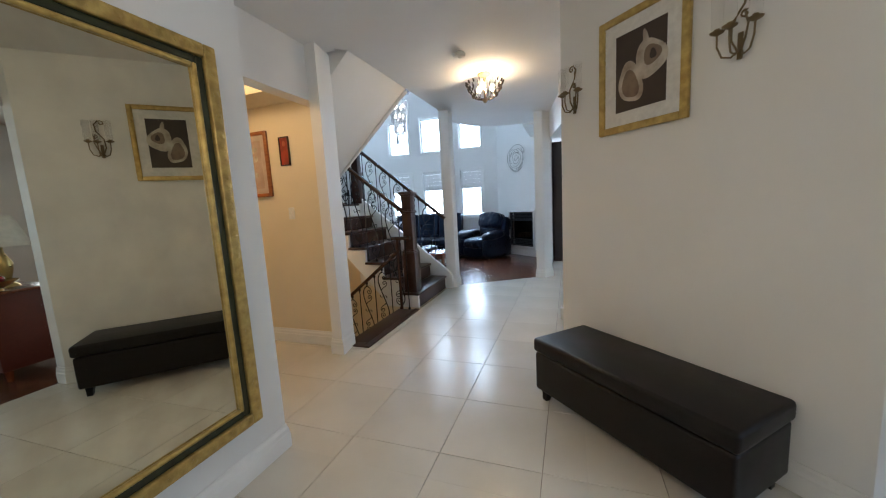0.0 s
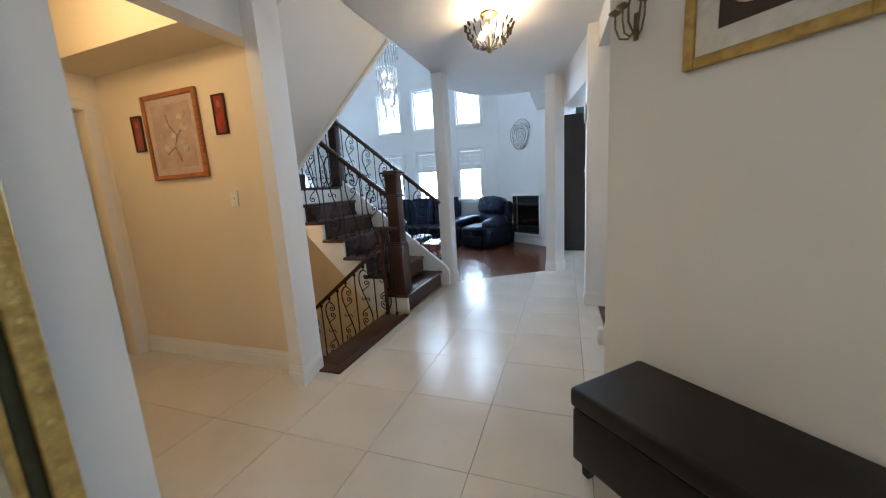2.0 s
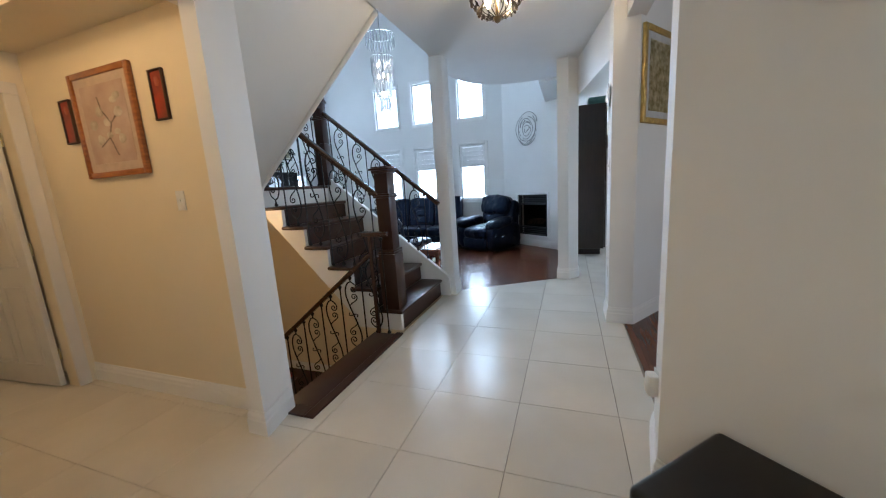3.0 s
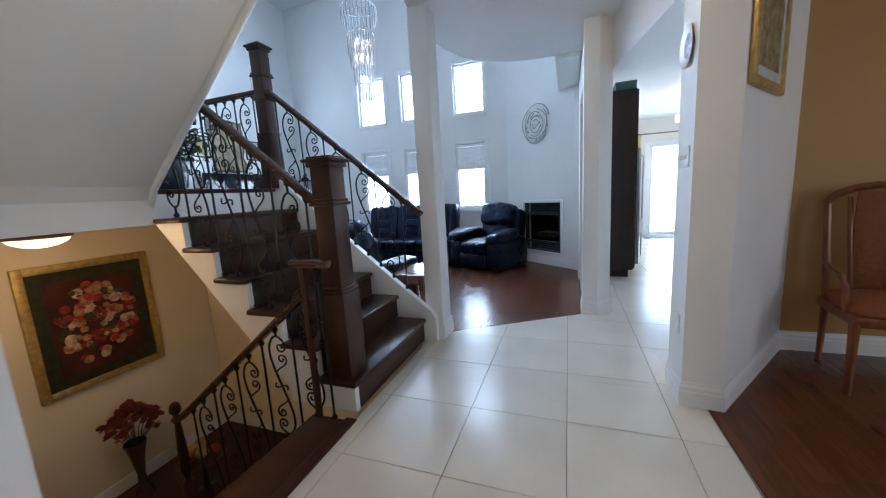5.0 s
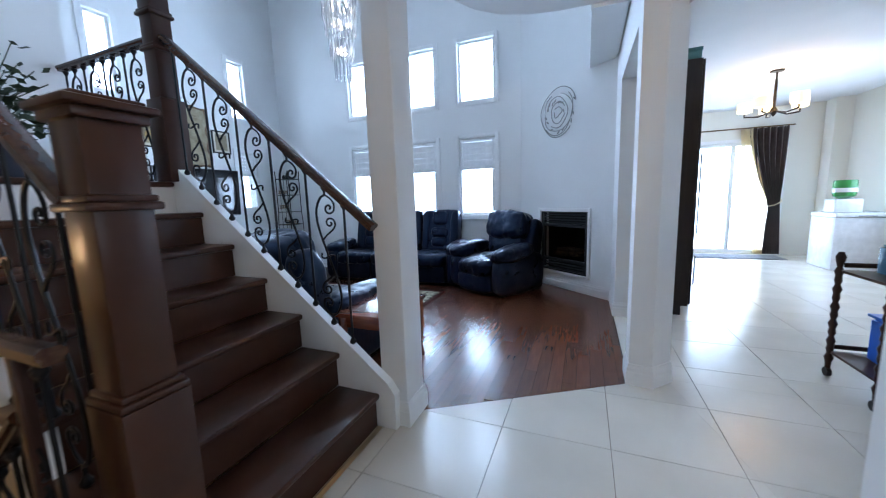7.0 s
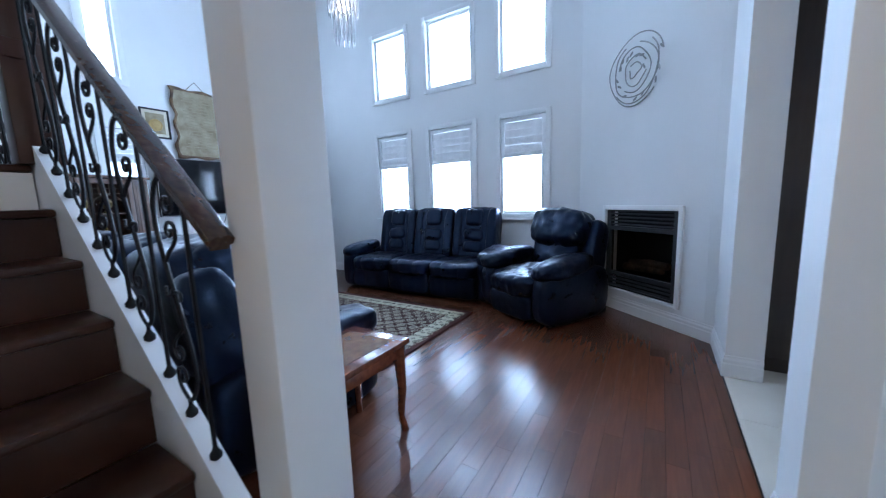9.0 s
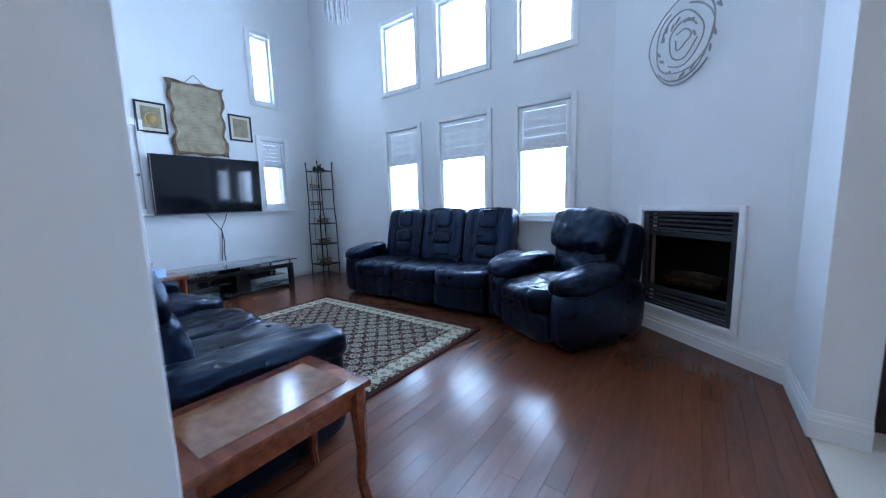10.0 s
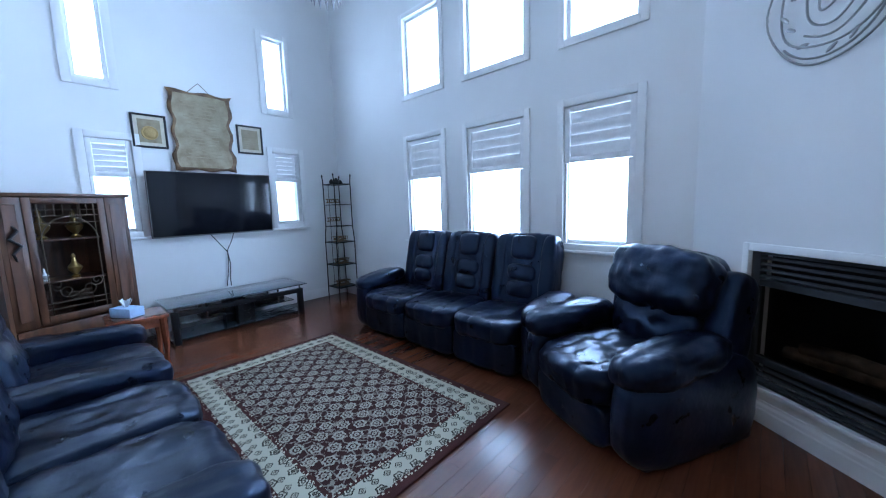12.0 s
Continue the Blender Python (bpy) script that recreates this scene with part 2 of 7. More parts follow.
wall(bm, (-6.06, 5.2), (-6.06, 9.49), 0.22, -0.3, HIGH, [(y0 - 5.2, y1 - 5.2, z0, z1) for y0, y1, z0, z1 in WEST_WINDOWS])
structure("wall_west", bm, WALL, "white painted wall behind the television")
bm = bmesh.new()
wall(bm, (-0.19, 8.25), (-1.40, 9.28), -0.18, 0.0, HIGH, [(0.33, 1.14, 0.22, 1.03)])
structure("wall_fireplace", bm, WALL, "white painted slanting wall round the fireplace")
bm = bmesh.new()
wall(bm, (-0.19, 6.46), (-0.19, 8.26), -0.19, 0.0, TOP, [(-1, 1.23, -1, 2.30)])
structure("wall_kitchen_side", bm, WALL, "white wall with the opening to the kitchen")
bm = bmesh.new()
wall(bm, (-0.47, 7.065), (-0.47, 8.60), -0.26, TOP - 0.03, HIGH)
structure("wall_upper_east", bm, WALL, "white upper wall above the kitchen opening")
bm = bmesh.new()
prism(bm, [(-0.20, 6.27), (-0.07, 6.25), (0.05, 6.38), (0.05, 6.46), (-0.20, 6.46)], 0, TOP)
structure("pier_kitchen", bm, WALL, "white plastered pier beside the kitchen opening")
# header from the kitchen pier to the dining pier
bm = bmesh.new()
wall(bm, (0.27, 5.08), (0.03, 6.42), -0.17, 2.29, TOP)
structure("header_kitchen", bm, WALL, "white header over the kitchen opening")
bm = bmesh.new()
prism(bm, [(0.27, 4.82), (0.46, 4.80), (1.12, 5.75), (1.30, 5.87), (1.0, 5.87), (0.42, 5.10), (0.27, 5.10)], 0, TOP)
structure("pier_dining", bm, WALL, "white plastered pier and slanting wall between dining room and kitchen")
bm = bmesh.new()
wall(bm, (1.12, 5.75), (4.4, 5.75), 0.12, 0, TOP)
structure("wall_dining_north", bm, BROWN, "ochre brown painted dining room wall")
bm = bmesh.new()
# the two southern openings are unseen additions beside the fill lamps
wall(bm, (4.28, -1.9), (4.28, 12.5), -0.15, 0, TOP, [(9.6, 12.9, 1.0, 2.1), (1.5, 3.1, 1.0, 2.1), (5.0, 6.6, 1.0, 2.1)])
structure("wall_east", bm, WALL)
# slanting wall behind the bench, open on both sides
bm = bmesh.new()
prism(bm, [(0.28, 2.965), (1.40, 1.845), (1.52, 1.845), (1.52, 1.98), (0.50, 3.02), (0.43, 3.29), (0.332, 3.29)], 0, TOP)
structure("wall_bench", bm, WALL, "white slanting wall behind the leather bench")
bm = bmesh.new()
wall(bm, (0.415, 3.27), (0.36, 4.86), -0.14, 2.50, TOP)
wall(bm, (1.50, 1.84), (1.50, 0.2), 0.12, 2.30, TOP)
structure("header_dining", bm, WALL)
bm = bmesh.new()
wall(bm, (1.50, 0.2), (1.50, -1.9), 0.12, 0, TOP)
structure("wall_foyer_east", bm, WALL)
bm = bmesh.new()
wall(bm, (4.4, -1.75), (-6.3, -1.75), 0.15, 0, TOP)
structure("wall_south", bm, WALL)
bm = bmesh.new()
prism(bm, [(-1.205, -1.75), (-1.205, 1.62), (-1.95, 1.62), (-1.95, 1.47), (-1.36, 1.47), (-1.36, -1.75)], 0, TOP)
structure("wall_mirror", bm, WALL, "white wall that carries the large mirror")
# opening to the powder room passage
bm = bmesh.new()
prism(bm, [(-1.975, 1.47), (-1.975, 1.62), (-3.6, 1.62), (-3.6, 1.47)], 0, TOP)
structure("wall_passage_south", bm, BEIGE)
bm = bmesh.new()
wall(bm, (-1.76, 1.63), (-1.76, 2.948), 0.13, 2.27, TOP)
structure("header_passage", bm, WALL, "white header over the passage opening")
bm = bmesh.new()
prism(bm, [(-1.76, 2.79), (-1.65, 2.785), (-1.71, 3.06), (-1.76, 3.06)], 0, TOP)
structure("pier_passage", bm, WALL, "white plastered pier beside the basement stairs")
bm = bmesh.new()
wall(bm, (-4.35, 2.95), (-1.762, 2.95), 0.10, -1.5, TOP)
structure("wall_passage_north", bm, BEIGE, "warm beige wall with the botanical picture")
bm = bmesh.new()
wall(bm, (-3.53, 1.47), (-3.53, 2.95), 0.12, 0, TOP, [(0.60, 1.36, -1, 2.08)])
structure("wall_passage_west", bm, BEIGE)
bm = bmesh.new()
wall(bm, (-5.9, 0.6), (-5.9, 2.95), 0.1, 0, TOP)
wall(bm, (-4.35, 2.95), (-5.9, 2.95), -0.1, 0, TOP)
wall(bm, (-5.9, 0.6), (-3.6, 0.6), -0.1, 0, TOP)
structure("wall_powder_room", bm, BEIGE)
# stairwell
bm = bmesh.new()
wall(bm, (-4.25, 2.95), (-4.25, 5.42), 0.12, -1.5, 1.16)
wall(bm, (-4.24, 5.405), (-1.40, 5.405), 0.012, -1.5, -0.02)
wall(bm, (-4.24, 5.405), (-3.102, 5.405), 0.012, -0.019, 1.165)
structure("wall_basement", bm, BEIGE, "warm beige wall of the basement stairs")
bm = bmesh.new()
wall(bm, (-4.20, 2.95), (-4.20, 5.42), 0.12, 1.16, HIGH)
wall(bm, (-6.05, 5.42), (-4.325, 5.42), -0.12, -0.3, HIGH)
wall(bm, (-4.324, 5.419), (-3.102, 5.419), 0.012, -0.2, 1.41)
structure("wall_landing", bm, WALL)
bm = bmesh.new()
wall(bm, (-4.19, 3.05), (-1.50, 3.05), -0.10, TOP + 0.165, HIGH)
wall(bm, (-1.47, 2.95), (-1.47, 5.60), -0.12, TOP + 0.165, HIGH)
for p, q in zip(ARC, ARC[1:]):
    wall(bm, p, q, -0.1, TOP + 0.165, HIGH)
structure("wall_upper_hall", bm, WALL)
# ceilings
bm = bmesh.new()
prism(bm, [(4.4, -1.9), (4.4, 12.5), (-0.19, 12.5), (-0.19, 8.30), (-0.40, 8.30)] + ARC[::-1] + [(-1.50, 5.3), (-1.50, 3.05), (-1.60, 2.96), (-1.60, -1.9)], TOP, TOP + 0.16)
structure("ceiling", bm, CEIL, "smooth white ceiling with a curved edge")
bm = bmesh.new()
prism(bm, [(-1.6, -1.9), (-6.3, -1.9), (-6.3, 3.0), (-1.6, 3.0)], TOP, TOP + 0.16)
structure("ceiling_passage", bm, CEIL)
bm = bmesh.new()
box(bm, -3.529, -1.977, 2.62, 2.949, 2.35, TOP - 0.001)
structure("ceiling_bulkhead", bm, BEIGE)
bm = bmesh.new()
prism(bm, [(-6.3, 2.9), (-0.1, 2.9), (-0.1, 9.5), (-6.3, 9.5)], HIGH, HIGH + 0.15)
structure("ceiling_high", bm, CEIL)
bm = bmesh.new()
wall(bm, (-0.2, 12.28), (4.4, 12.28), 0.15, 0, TOP, [(1.62, 3.05, 0.02, 2.12)])
structure("wall_kitchen_north", bm, KITCHENPAINT, "pale cream wall round the patio door")
bm = bmesh.new()
wall(bm, (3.62, 5.88), (3.62, 12.275), -0.12, 0, TOP, [(2.72, 5.12, 1.0, 2.1)])
prism(bm, [(3.38, 12.0), (3.619, 12.0), (3.619, 12.275), (3.38, 12.275)], 0, TOP)
structure("wall_kitchen_east", bm, KITCHENPAINT, "pale cream kitchen wall with a wide window")
bm = bmesh.new()
wall(bm, (-0.15, 8.3), (-0.15, 12.4), 0.1, 0, TOP)
structure("wall_kitchen_west", bm, WALL)
# base floor under tiles and boards
bm = bmesh.new()
prism(bm, [(-1.50, -1.9), (4.4, -1.9), (4.4, 12.5), (-0.19, 12.5), (-0.19, 6.3), (-1.36, 5.5), (-1.50, 5.3)], -0.2, -0.012)
prism(bm, [(-5.9, 0.6), (-1.50, 0.6), (-1.50, 3.0), (-5.9, 3.0)], -0.2, -0.013)
structure("floor", bm, GROUT, "large cream porcelain floor tiles with dark joints")
bm = bmesh.new()
prism(bm, [(-6.2, 5.42), (-1.36, 5.42), (-0.19, 6.27), (-0.19, 8.3), (-1.37, 9.4), (-6.2, 9.4)], -0.25, -0.011)
structure("floor_living", bm, UNDER, "glossy red-brown hardwood strip floor")

# ---- column, stairs and railings ----
bm = bmesh.new()
box(bm, -1.53, -1.368, 5.402, 5.612, 0, TOP, 0.012)
structure("column", bm, WALL, "slender white square column at the foot of the stairs", True)

RUN, RISE, NOSE = 0.2475, 0.2015, -1.505
stairs = thing("staircase", "dark-stained wooden staircase with white stringers", "staircase", kind="structure")
prof = [(NOSE - 0.03, 0.0)]
for k in range(1, 8):
    x = NOSE - 0.03 - RUN * (k - 1)
    prof += [(x, RISE * k - 0.035), (x - RUN if k < 7 else -4.2, RISE * k - 0.035)]
prof += [(-4.2, 1.165), (-3.03, 1.165), (-2.02, 0.075), (-2.02, 0.0)]
bm = bmesh.new()
side_prism(bm, prof, 4.27, 4.31)
part("stringer", bm, TRIM, stairs, "white painted stringer", False)
bm = bmesh.new()
prof2 = [(-1.415, 0.0), (-1.415, 0.20), (-1.455, 0.26), (-2.99, 1.525), (-3.1, 1.525), (-3.1, 0.0)]
side_prism(bm, prof2, 5.345, 5.40)
part("stringer", bm, TRIM, stairs, "white painted stringer", False)
for k in range(1, 8):
    x = NOSE - RUN * (k - 1)
    y0 = 4.235
    bm = bmesh.new()
    box(bm, (x - RUN - 0.03) if k < 7 else -4.2, x, y0, 5.343, RISE * k - 0.034, RISE * k, 0.012)
    part("tread", bm, DARKWOOD, stairs, "glossy dark wooden tread")
    bm = bmesh.new()
    box(bm, x - 0.05, x - 0.03, 4.312, 5.343, RISE * (k - 1), RISE * k - 0.035)
    part("riser", bm, DARKWOOD, stairs)
bm = bmesh.new()
box(bm, -4.2, -3.0, 3.05, 5.34, 1.17, RISE * 7 - 0.036)
part("landing", bm, TRIM, stairs, "white painted landing slab")
# plastered underside of the lower flight
bm = bmesh.new()
side_prism(bm, [(-3.05, 1.164), (-3.05, 1.12), (-1.99, 0.0), (-1.99, -0.03), (-1.55, -0.03), (-1.55, -0.01), (-1.97, -0.01)], 4.312, 5.343)
structure("soffit_lower", bm, BEIGE, "beige plastered underside of the stairs")
# upper flight over the basement stairs
bm = bmesh.new()
side_prism(bm, [(-3.10, 1.172), (-2.95, 1.42), (-1.501, 2.735), (-1.501, 3.0), (-1.9, 2.95), (-3.10, 1.75)], 3.06, 4.25)
structure("soffit", bm, WALL, "smooth white sloping underside of the upper flight")
bm = bmesh.new()
tube(bm, [(-3.08, 4.25, 1.185), (-2.95, 4.25, 1.41), (-2.6, 4.25, 1.73), (-1.51, 4.25, 2.70)], 0.022, 10)
structure("trim_soffit", bm, WALL, "rounded plaster edge of the sloping underside", True)
# basement flight
lower = thing("basement_stairs", "dark wooden steps down to the basement landing", "staircase", kind="structure")
for k in range(0, 6):
    bm = bmesh.new()
    x = -1.50 - 0.26 * k
    box(bm, x - 0.29, x, 3.06, 4.19, -0.217 * k - 0.035, -0.217 * k + 0.002, 0.01)
    part("tread", bm, DARKWOOD, lower)
    bm = bmesh.new()
    box(bm, x - 0.28, x - 0.26, 3.06, 4.19, -0.217 * (k + 1), -0.217 * k - 0.036)
    part("riser", bm, DARKWOOD, lower)
bm = bmesh.new()
box(bm, -4.25, -3.0, 3.06, 5.42, -1.40, -1.30)
box(bm, -2.999, -1.52, 4.20, 5.40, -1.40, -1.30)
structure("floor_basement", bm, DARKWOOD, "dark wooden basement landing")

# ---- railings ----
def newel(name, label, height, w, collars):
    """A square panelled post with moulded collars and a capped head."""
    t = thing(name, label, "newel post")
    bm = bmesh.new()
    box(bm, -w, w, -w, w, 0, height * 0.40, 0.006)
    part("base", bm, DARKWOOD, t)
    bm = bmesh.new()
    s = w * 0.78
    box(bm, -s, s, -s, s, height * 0.40, height * 0.985, 0.006)
    part("shaft", bm, DARKWOOD, t)
    for z in collars:
        bm = bmesh.new()
        box(bm, -w, w, -w, w, z * height, z * height + 0.022, 0.008)
        box(bm, -w * 0.9, w * 0.9, -w * 0.9, w * 0.9, z * height + 0.022, z * height + 0.04, 0.006)
        part("collar", bm, DARKWOOD, t)
    bm = bmesh.new()
    box(bm, -w * 0.95, w * 0.95, -w * 0.95, w * 0.95, height * 0.955, height * 0.975, 0.006)
    box(bm, -w * 1.15, w * 1.15, -w * 1.15, w * 1.15, height * 0.975, height * 0.99, 0.006)
    box(bm, -w * 0.9, w * 0.9, -w * 0.9, w * 0.9, height * 0.99, height, 0.005)
    part("cap", bm, DARKWOOD, t)
    return t


newel("newel_post", "tall square dark wooden newel post with moulded cap", 1.31, 0.085, (0.40, 0.79)).location = (-1.63, 4.35, RISE)
newel("newel_post", "square dark wooden newel post on the stair landing", 1.30, 0.075, (0.33, 0.78, 0.62)).location = (-3.02, 5.375, RISE * 7)


def spiral(cx, cz, r0, r1, a0, turns, n=20):
    return [(cx + (r0 + (r1 - r0) * i / n) * math.cos(a0 + turns * 2 * math.pi * i / n), 0, cz + (r0 + (r1 - r0) * i / n) * math.sin(a0 + turns * 2 * math.pi * i / n)) for i in range(n + 1)]


def flowing(points, n=6):
    """A smooth line through points of (x, z)."""
    p = [Vector((x, 0, z)) for x, z in points]
    p = [2 * p[0] - p[1]] + p + [2 * p[-1] - p[-2]]
    out = []
    for i in range(1, len(p) - 2):
        for k in range(n):
            u = k / n
            out.append(0.5 * ((2 * p[i]) + (p[i + 1] - p[i - 1]) * u + (2 * p[i - 1] - 5 * p[i] + 4 * p[i + 1] - p[i + 2]) * u * u + (3 * p[i] - p[i - 1] - 3 * p[i + 1] + p[i + 2]) * u ** 3))
    return out + [p[-2]]


def stem(bm, z0, z1):
    tube(bm, [(0, 0, z0), (0, 0, z1)], 0.0068, 6)


def shoe(bm, z, up):
    """A rounded iron knuckle where a bar meets the wood."""
    lathe(bm, [(0.008, z), (0.017, z + up * 0.008), (0.018, z + up * 0.020), (0.011, z + up * 0.030), (0.007, z + up * 0.040)][::1 if up > 0 else -1], 8)


def bar_mesh(h):
    bm = bmesh.new()
    stem(bm, 0, h)
    shoe(bm, 0, 1)
    shoe(bm, h, -1)
    return finish("baluster", bm, IRON, True)


def scroll_mesh(h):
    """A long S of bar with a pair of curls at the head and, turned over, at the foot."""
    bm = bmesh.new()
    stem(bm, 0, h * 0.075)
    stem(bm, h * 0.925, h)
    shoe(bm, 0, 1)
    shoe(bm, h, -1)
    main = [(0, 0.93), (-0.034, 0.905), (-0.062, 0.83), (-0.060, 0.73), (-0.032, 0.61), (0, 0.5)]
    main += [(-x, 1 - z) for x, z in main[-2::-1]]
    tube(bm, [(p.x, 0, p.z * h) for p in flowing(main)], 0.0070, 6)
    k = 0.88 / h
    for turn in (1, -1):
        def place(pts):
            return [(1.22 * turn * x, 0, (z if turn > 0 else 1 - z) * h) for x, z in pts]
        curl = [(0.0, 0.93), (0.028, 0.905), (0.047, 0.865)] + [(0.017 + 0.031 * (1 - i / 20) * math.cos(-i * 0.42) + 0.005 * i / 20, 0.838 + 0.039 * k * (1 - i / 20) * math.sin(-i * 0.42)) for i in range(1, 19)]
        tube(bm, place([(p.x, p.z) for p in flowing(curl, 2)]), 0.0056, 5)
        curl = [(-0.027, 0.615), (0.0, 0.655), (0.03, 0.685), (0.047, 0.72)] + [(0.018 + 0.029 * (1 - i / 20) * math.cos(i * 0.42) + 0.004 * i / 20, 0.735 + 0.036 * k * (1 - i / 20) * math.sin(i * 0.42)) for i in range(1, 19)]
        tube(bm, place([(p.x, p.z) for p in flowing(curl, 2)]), 0.0056, 5)
    tube(bm, [(p.x, -0.004, p.z * h) for p in flowing([(-0.042, 0.525), (-0.045, 0.495), (-0.025, 0.488), (0, 0.5), (0.025, 0.512), (0.045, 0.505), (0.042, 0.475)], 4)], 0.005, 5)
    return finish("scroll_baluster", bm, IRON, True)


def handrail(bm, pts, w=0.028, h=0.022):
    """A moulded rail along points in one upright plane."""
    rings = []
    pts = [Vector(p) for p in pts]
    for i, p in enumerate(pts):
        d = (pts[min(i + 1, len(pts) - 1)] - pts[max(i - 1, 0)]).normalized()
        side = d.cross(Vector((0, 0, 1))).normalized()
        up = side.cross(d).normalized()
        shape = ((-0.8, -1), (0.8, -1), (0.8, -0.45), (1.15, -0.1), (1.1, 0.55), (0.6, 1), (-0.6, 1), (-1.1, 0.55), (-1.15, -0.1), (-0.8, -0.45))
        rings.append([bm.verts.new(p + side * (a * w) + up * (b * h)) for a, b in shape])
    k = len(rings[0])
    for a, b in zip(rings, rings[1:]):
        for i in range(k):
            bm.faces.new((a[i], a[(i + 1) % k], b[(i + 1) % k], b[i]))
    bm.faces.new(rings[0][::-1])
    bm.faces.new(rings[-1])


RAILWOOD = material("brown_rail_wood", (0.075, 0.034, 0.018), 0.25, dark=(0.04, 0.017, 0.01), scale=8, stretch=(1, 8, 8), rough_var=0.06)


def railing(name, label, rail_pts, feet, height, turn=0.0):
    t = thing(name, label, "railing")
    bm = bmesh.new()
    handrail(bm, rail_pts)
    part("handrail", bm, RAILWOOD, t, "dark polished wooden handrail")
    bars, scrolls = bar_mesh(height), scroll_mesh(height)
    for i, (x, y, z) in enumerate(feet):
        ob = new("scroll_baluster" if i % 2 else "baluster", scrolls if i % 2 else bars)
        ob.parent = t
        ob.matrix_basis = pose(x, y, z, 0, 0, turn)
    return t


SL = RISE / RUN
h = 0.79
feet = []
for i in range(11):
    x = -1.681 - 0.1215 * i
    feet.append((x, 5.372, 0.325 + (-1.53 - x) * 0.824))
zt = lambda x: 0.325 + (-1.53 - x) * 0.815 + h + 0.015
railing("stair_railing", "sloping black iron scroll railing with dark wooden handrail", [(-1.50, 5.372, zt(-1.50)), (-2.96, 5.372, zt(-2.96))], feet, h)
feet = []
for i in range(11):
    x = -1.76 - 0.1215 * i
    k = int((NOSE - x) / RUN) + 1
    feet.append((x, 4.30, RISE * min(k, 7)))
t = thing("stair_railing", "black iron scroll railing beside the open stair treads", "railing")
zl = lambda x: 1.27 + (-1.70 - x) * 0.80
bm = bmesh.new()
handrail(bm, [(-1.68, 4.30, zl(-1.68)), (-2.9, 4.30, zl(-2.9))])
part("handrail", bm, RAILWOOD, t, "dark polished wooden handrail")
for i, (x, y, z) in enumerate(feet[:10]):
    hh = zl(x) - 0.02 - z
    ob = new("scroll_baluster" if i % 2 else "baluster", scroll_mesh(hh) if i % 2 else bar_mesh(hh))
    ob.parent = t
    ob.location = (x, y, z)
railing("landing_railing", "level black iron scroll railing round the stair landing", [(-3.08, 5.375, RISE * 7 + 0.90), (-4.19, 5.375, RISE * 7 + 0.90)],
        [(-3.16 - 0.1215 * i, 5.375, RISE * 7) for i in range(9)], 0.88)
# basement railing with its ball-topped post
t = thing("basement_railing", "low black iron scroll railing down the basement stairs", "railing")
zb = lambda x: 0.72 + (x + 1.78) * 0.79
bm = bmesh.new()
handrail(bm, [(-2.98, 4.17, zb(-2.98)), (-1.745, 4.17, zb(-1.745))], 0.024, 0.02)
part("handrail", bm, RAILWOOD, t, "dark polished wooden handrail")
for i in range(11):
    x = -1.62 - 0.1215 * i
    k = int((-1.50 - x) / 0.26)
    z = -0.217 * max(0, k) + 0.002
    top = zb(x) - 0.02 if x < -1.73 else 0.90
    ob = new("scroll_baluster" if i % 2 else "baluster", scroll_mesh(top - z) if i % 2 else bar_mesh(top - z))
    ob.parent = t
    ob.location = (x, 4.17, z)
bm = bmesh.new()
box(bm, -1.742, -1.712, 4.155, 4.185, 0.003, 0.91, 0.003)
part("end_post", bm, DARKWOOD, t, "slim square end post")
bm = bmesh.new()
handrail(bm, [(-1.80, 4.17, 0.93), (-1.55, 4.17, 0.93)], 0.024, 0.02)
part("handrail", bm, RAILWOOD, t, "short level handrail")
bm = bmesh.new()
box(bm, -0.035, 0.035, -0.035, 0.035, 0, 0.5, 0.004)
lathe(bm, [(0.035, 0.5), (0.02, 0.53), (0.038, 0.6), (0.03, 0.8), (0.02, 0.95), (0.04, 0.98), (0.02, 1.0), (0.018, 1.01), (0.036, 1.03), (0.04, 1.05), (0.03, 1.085), (0.008, 1.10)], 16)
ob = part("post", bm, DARKWOOD, t, "turned dark post with ball top")
ob.location = (-3.03, 4.17, -1.30)
ob.scale = (1, 1, 1.08)

# ---- baseboards ----
for name, pts in (("living", [(-6.06, 5.42), (-6.06, 9.27), (-1.395, 9.27), (-0.19, 8.245), (-0.19, 7.69), (0.0, 7.69)]),
                  ("pier_kitchen", [(-0.20, 6.46), (-0.20, 6.27), (-0.07, 6.25), (0.05, 6.38), (0.05, 6.46)]),
                  ("pier_dining", [(0.27, 5.10), (0.27, 4.82), (0.46, 4.80), (1.12, 5.75), (4.28, 5.75)]),
                  ("mirror_wall", [(-1.205, -1.75), (-1.205, 1.62), (-1.94, 1.62)]),
                  ("bench_wall", [(0.43, 3.29), (0.332, 3.29), (0.28, 2.965), (1.40, 1.845), (1.52, 1.845)]),
                  ("passage", [(-3.53, 2.95), (-1.76, 2.95), (-1.76, 2.79), (-1.65, 2.785), (-1.706, 3.04)]),
                  ("column", [(-1.414, 5.402), (-1.368, 5.402), (-1.368, 5.612), (-1.53, 5.612)])):
    bm = bmesh.new()
    skirting(bm, pts, 0.14)
    structure("baseboard_" + name, bm, TRIM, "white moulded baseboard")
bm = bmesh.new()
wall(bm, (-4.245, 3.06), (-4.245, 5.40), -0.016, -1.30, -1.18)
wall(bm, (-4.22, 5.404), (-1.6, 5.404), -0.016, -1.30, -1.18)
structure("baseboard_basement", bm, TRIM)
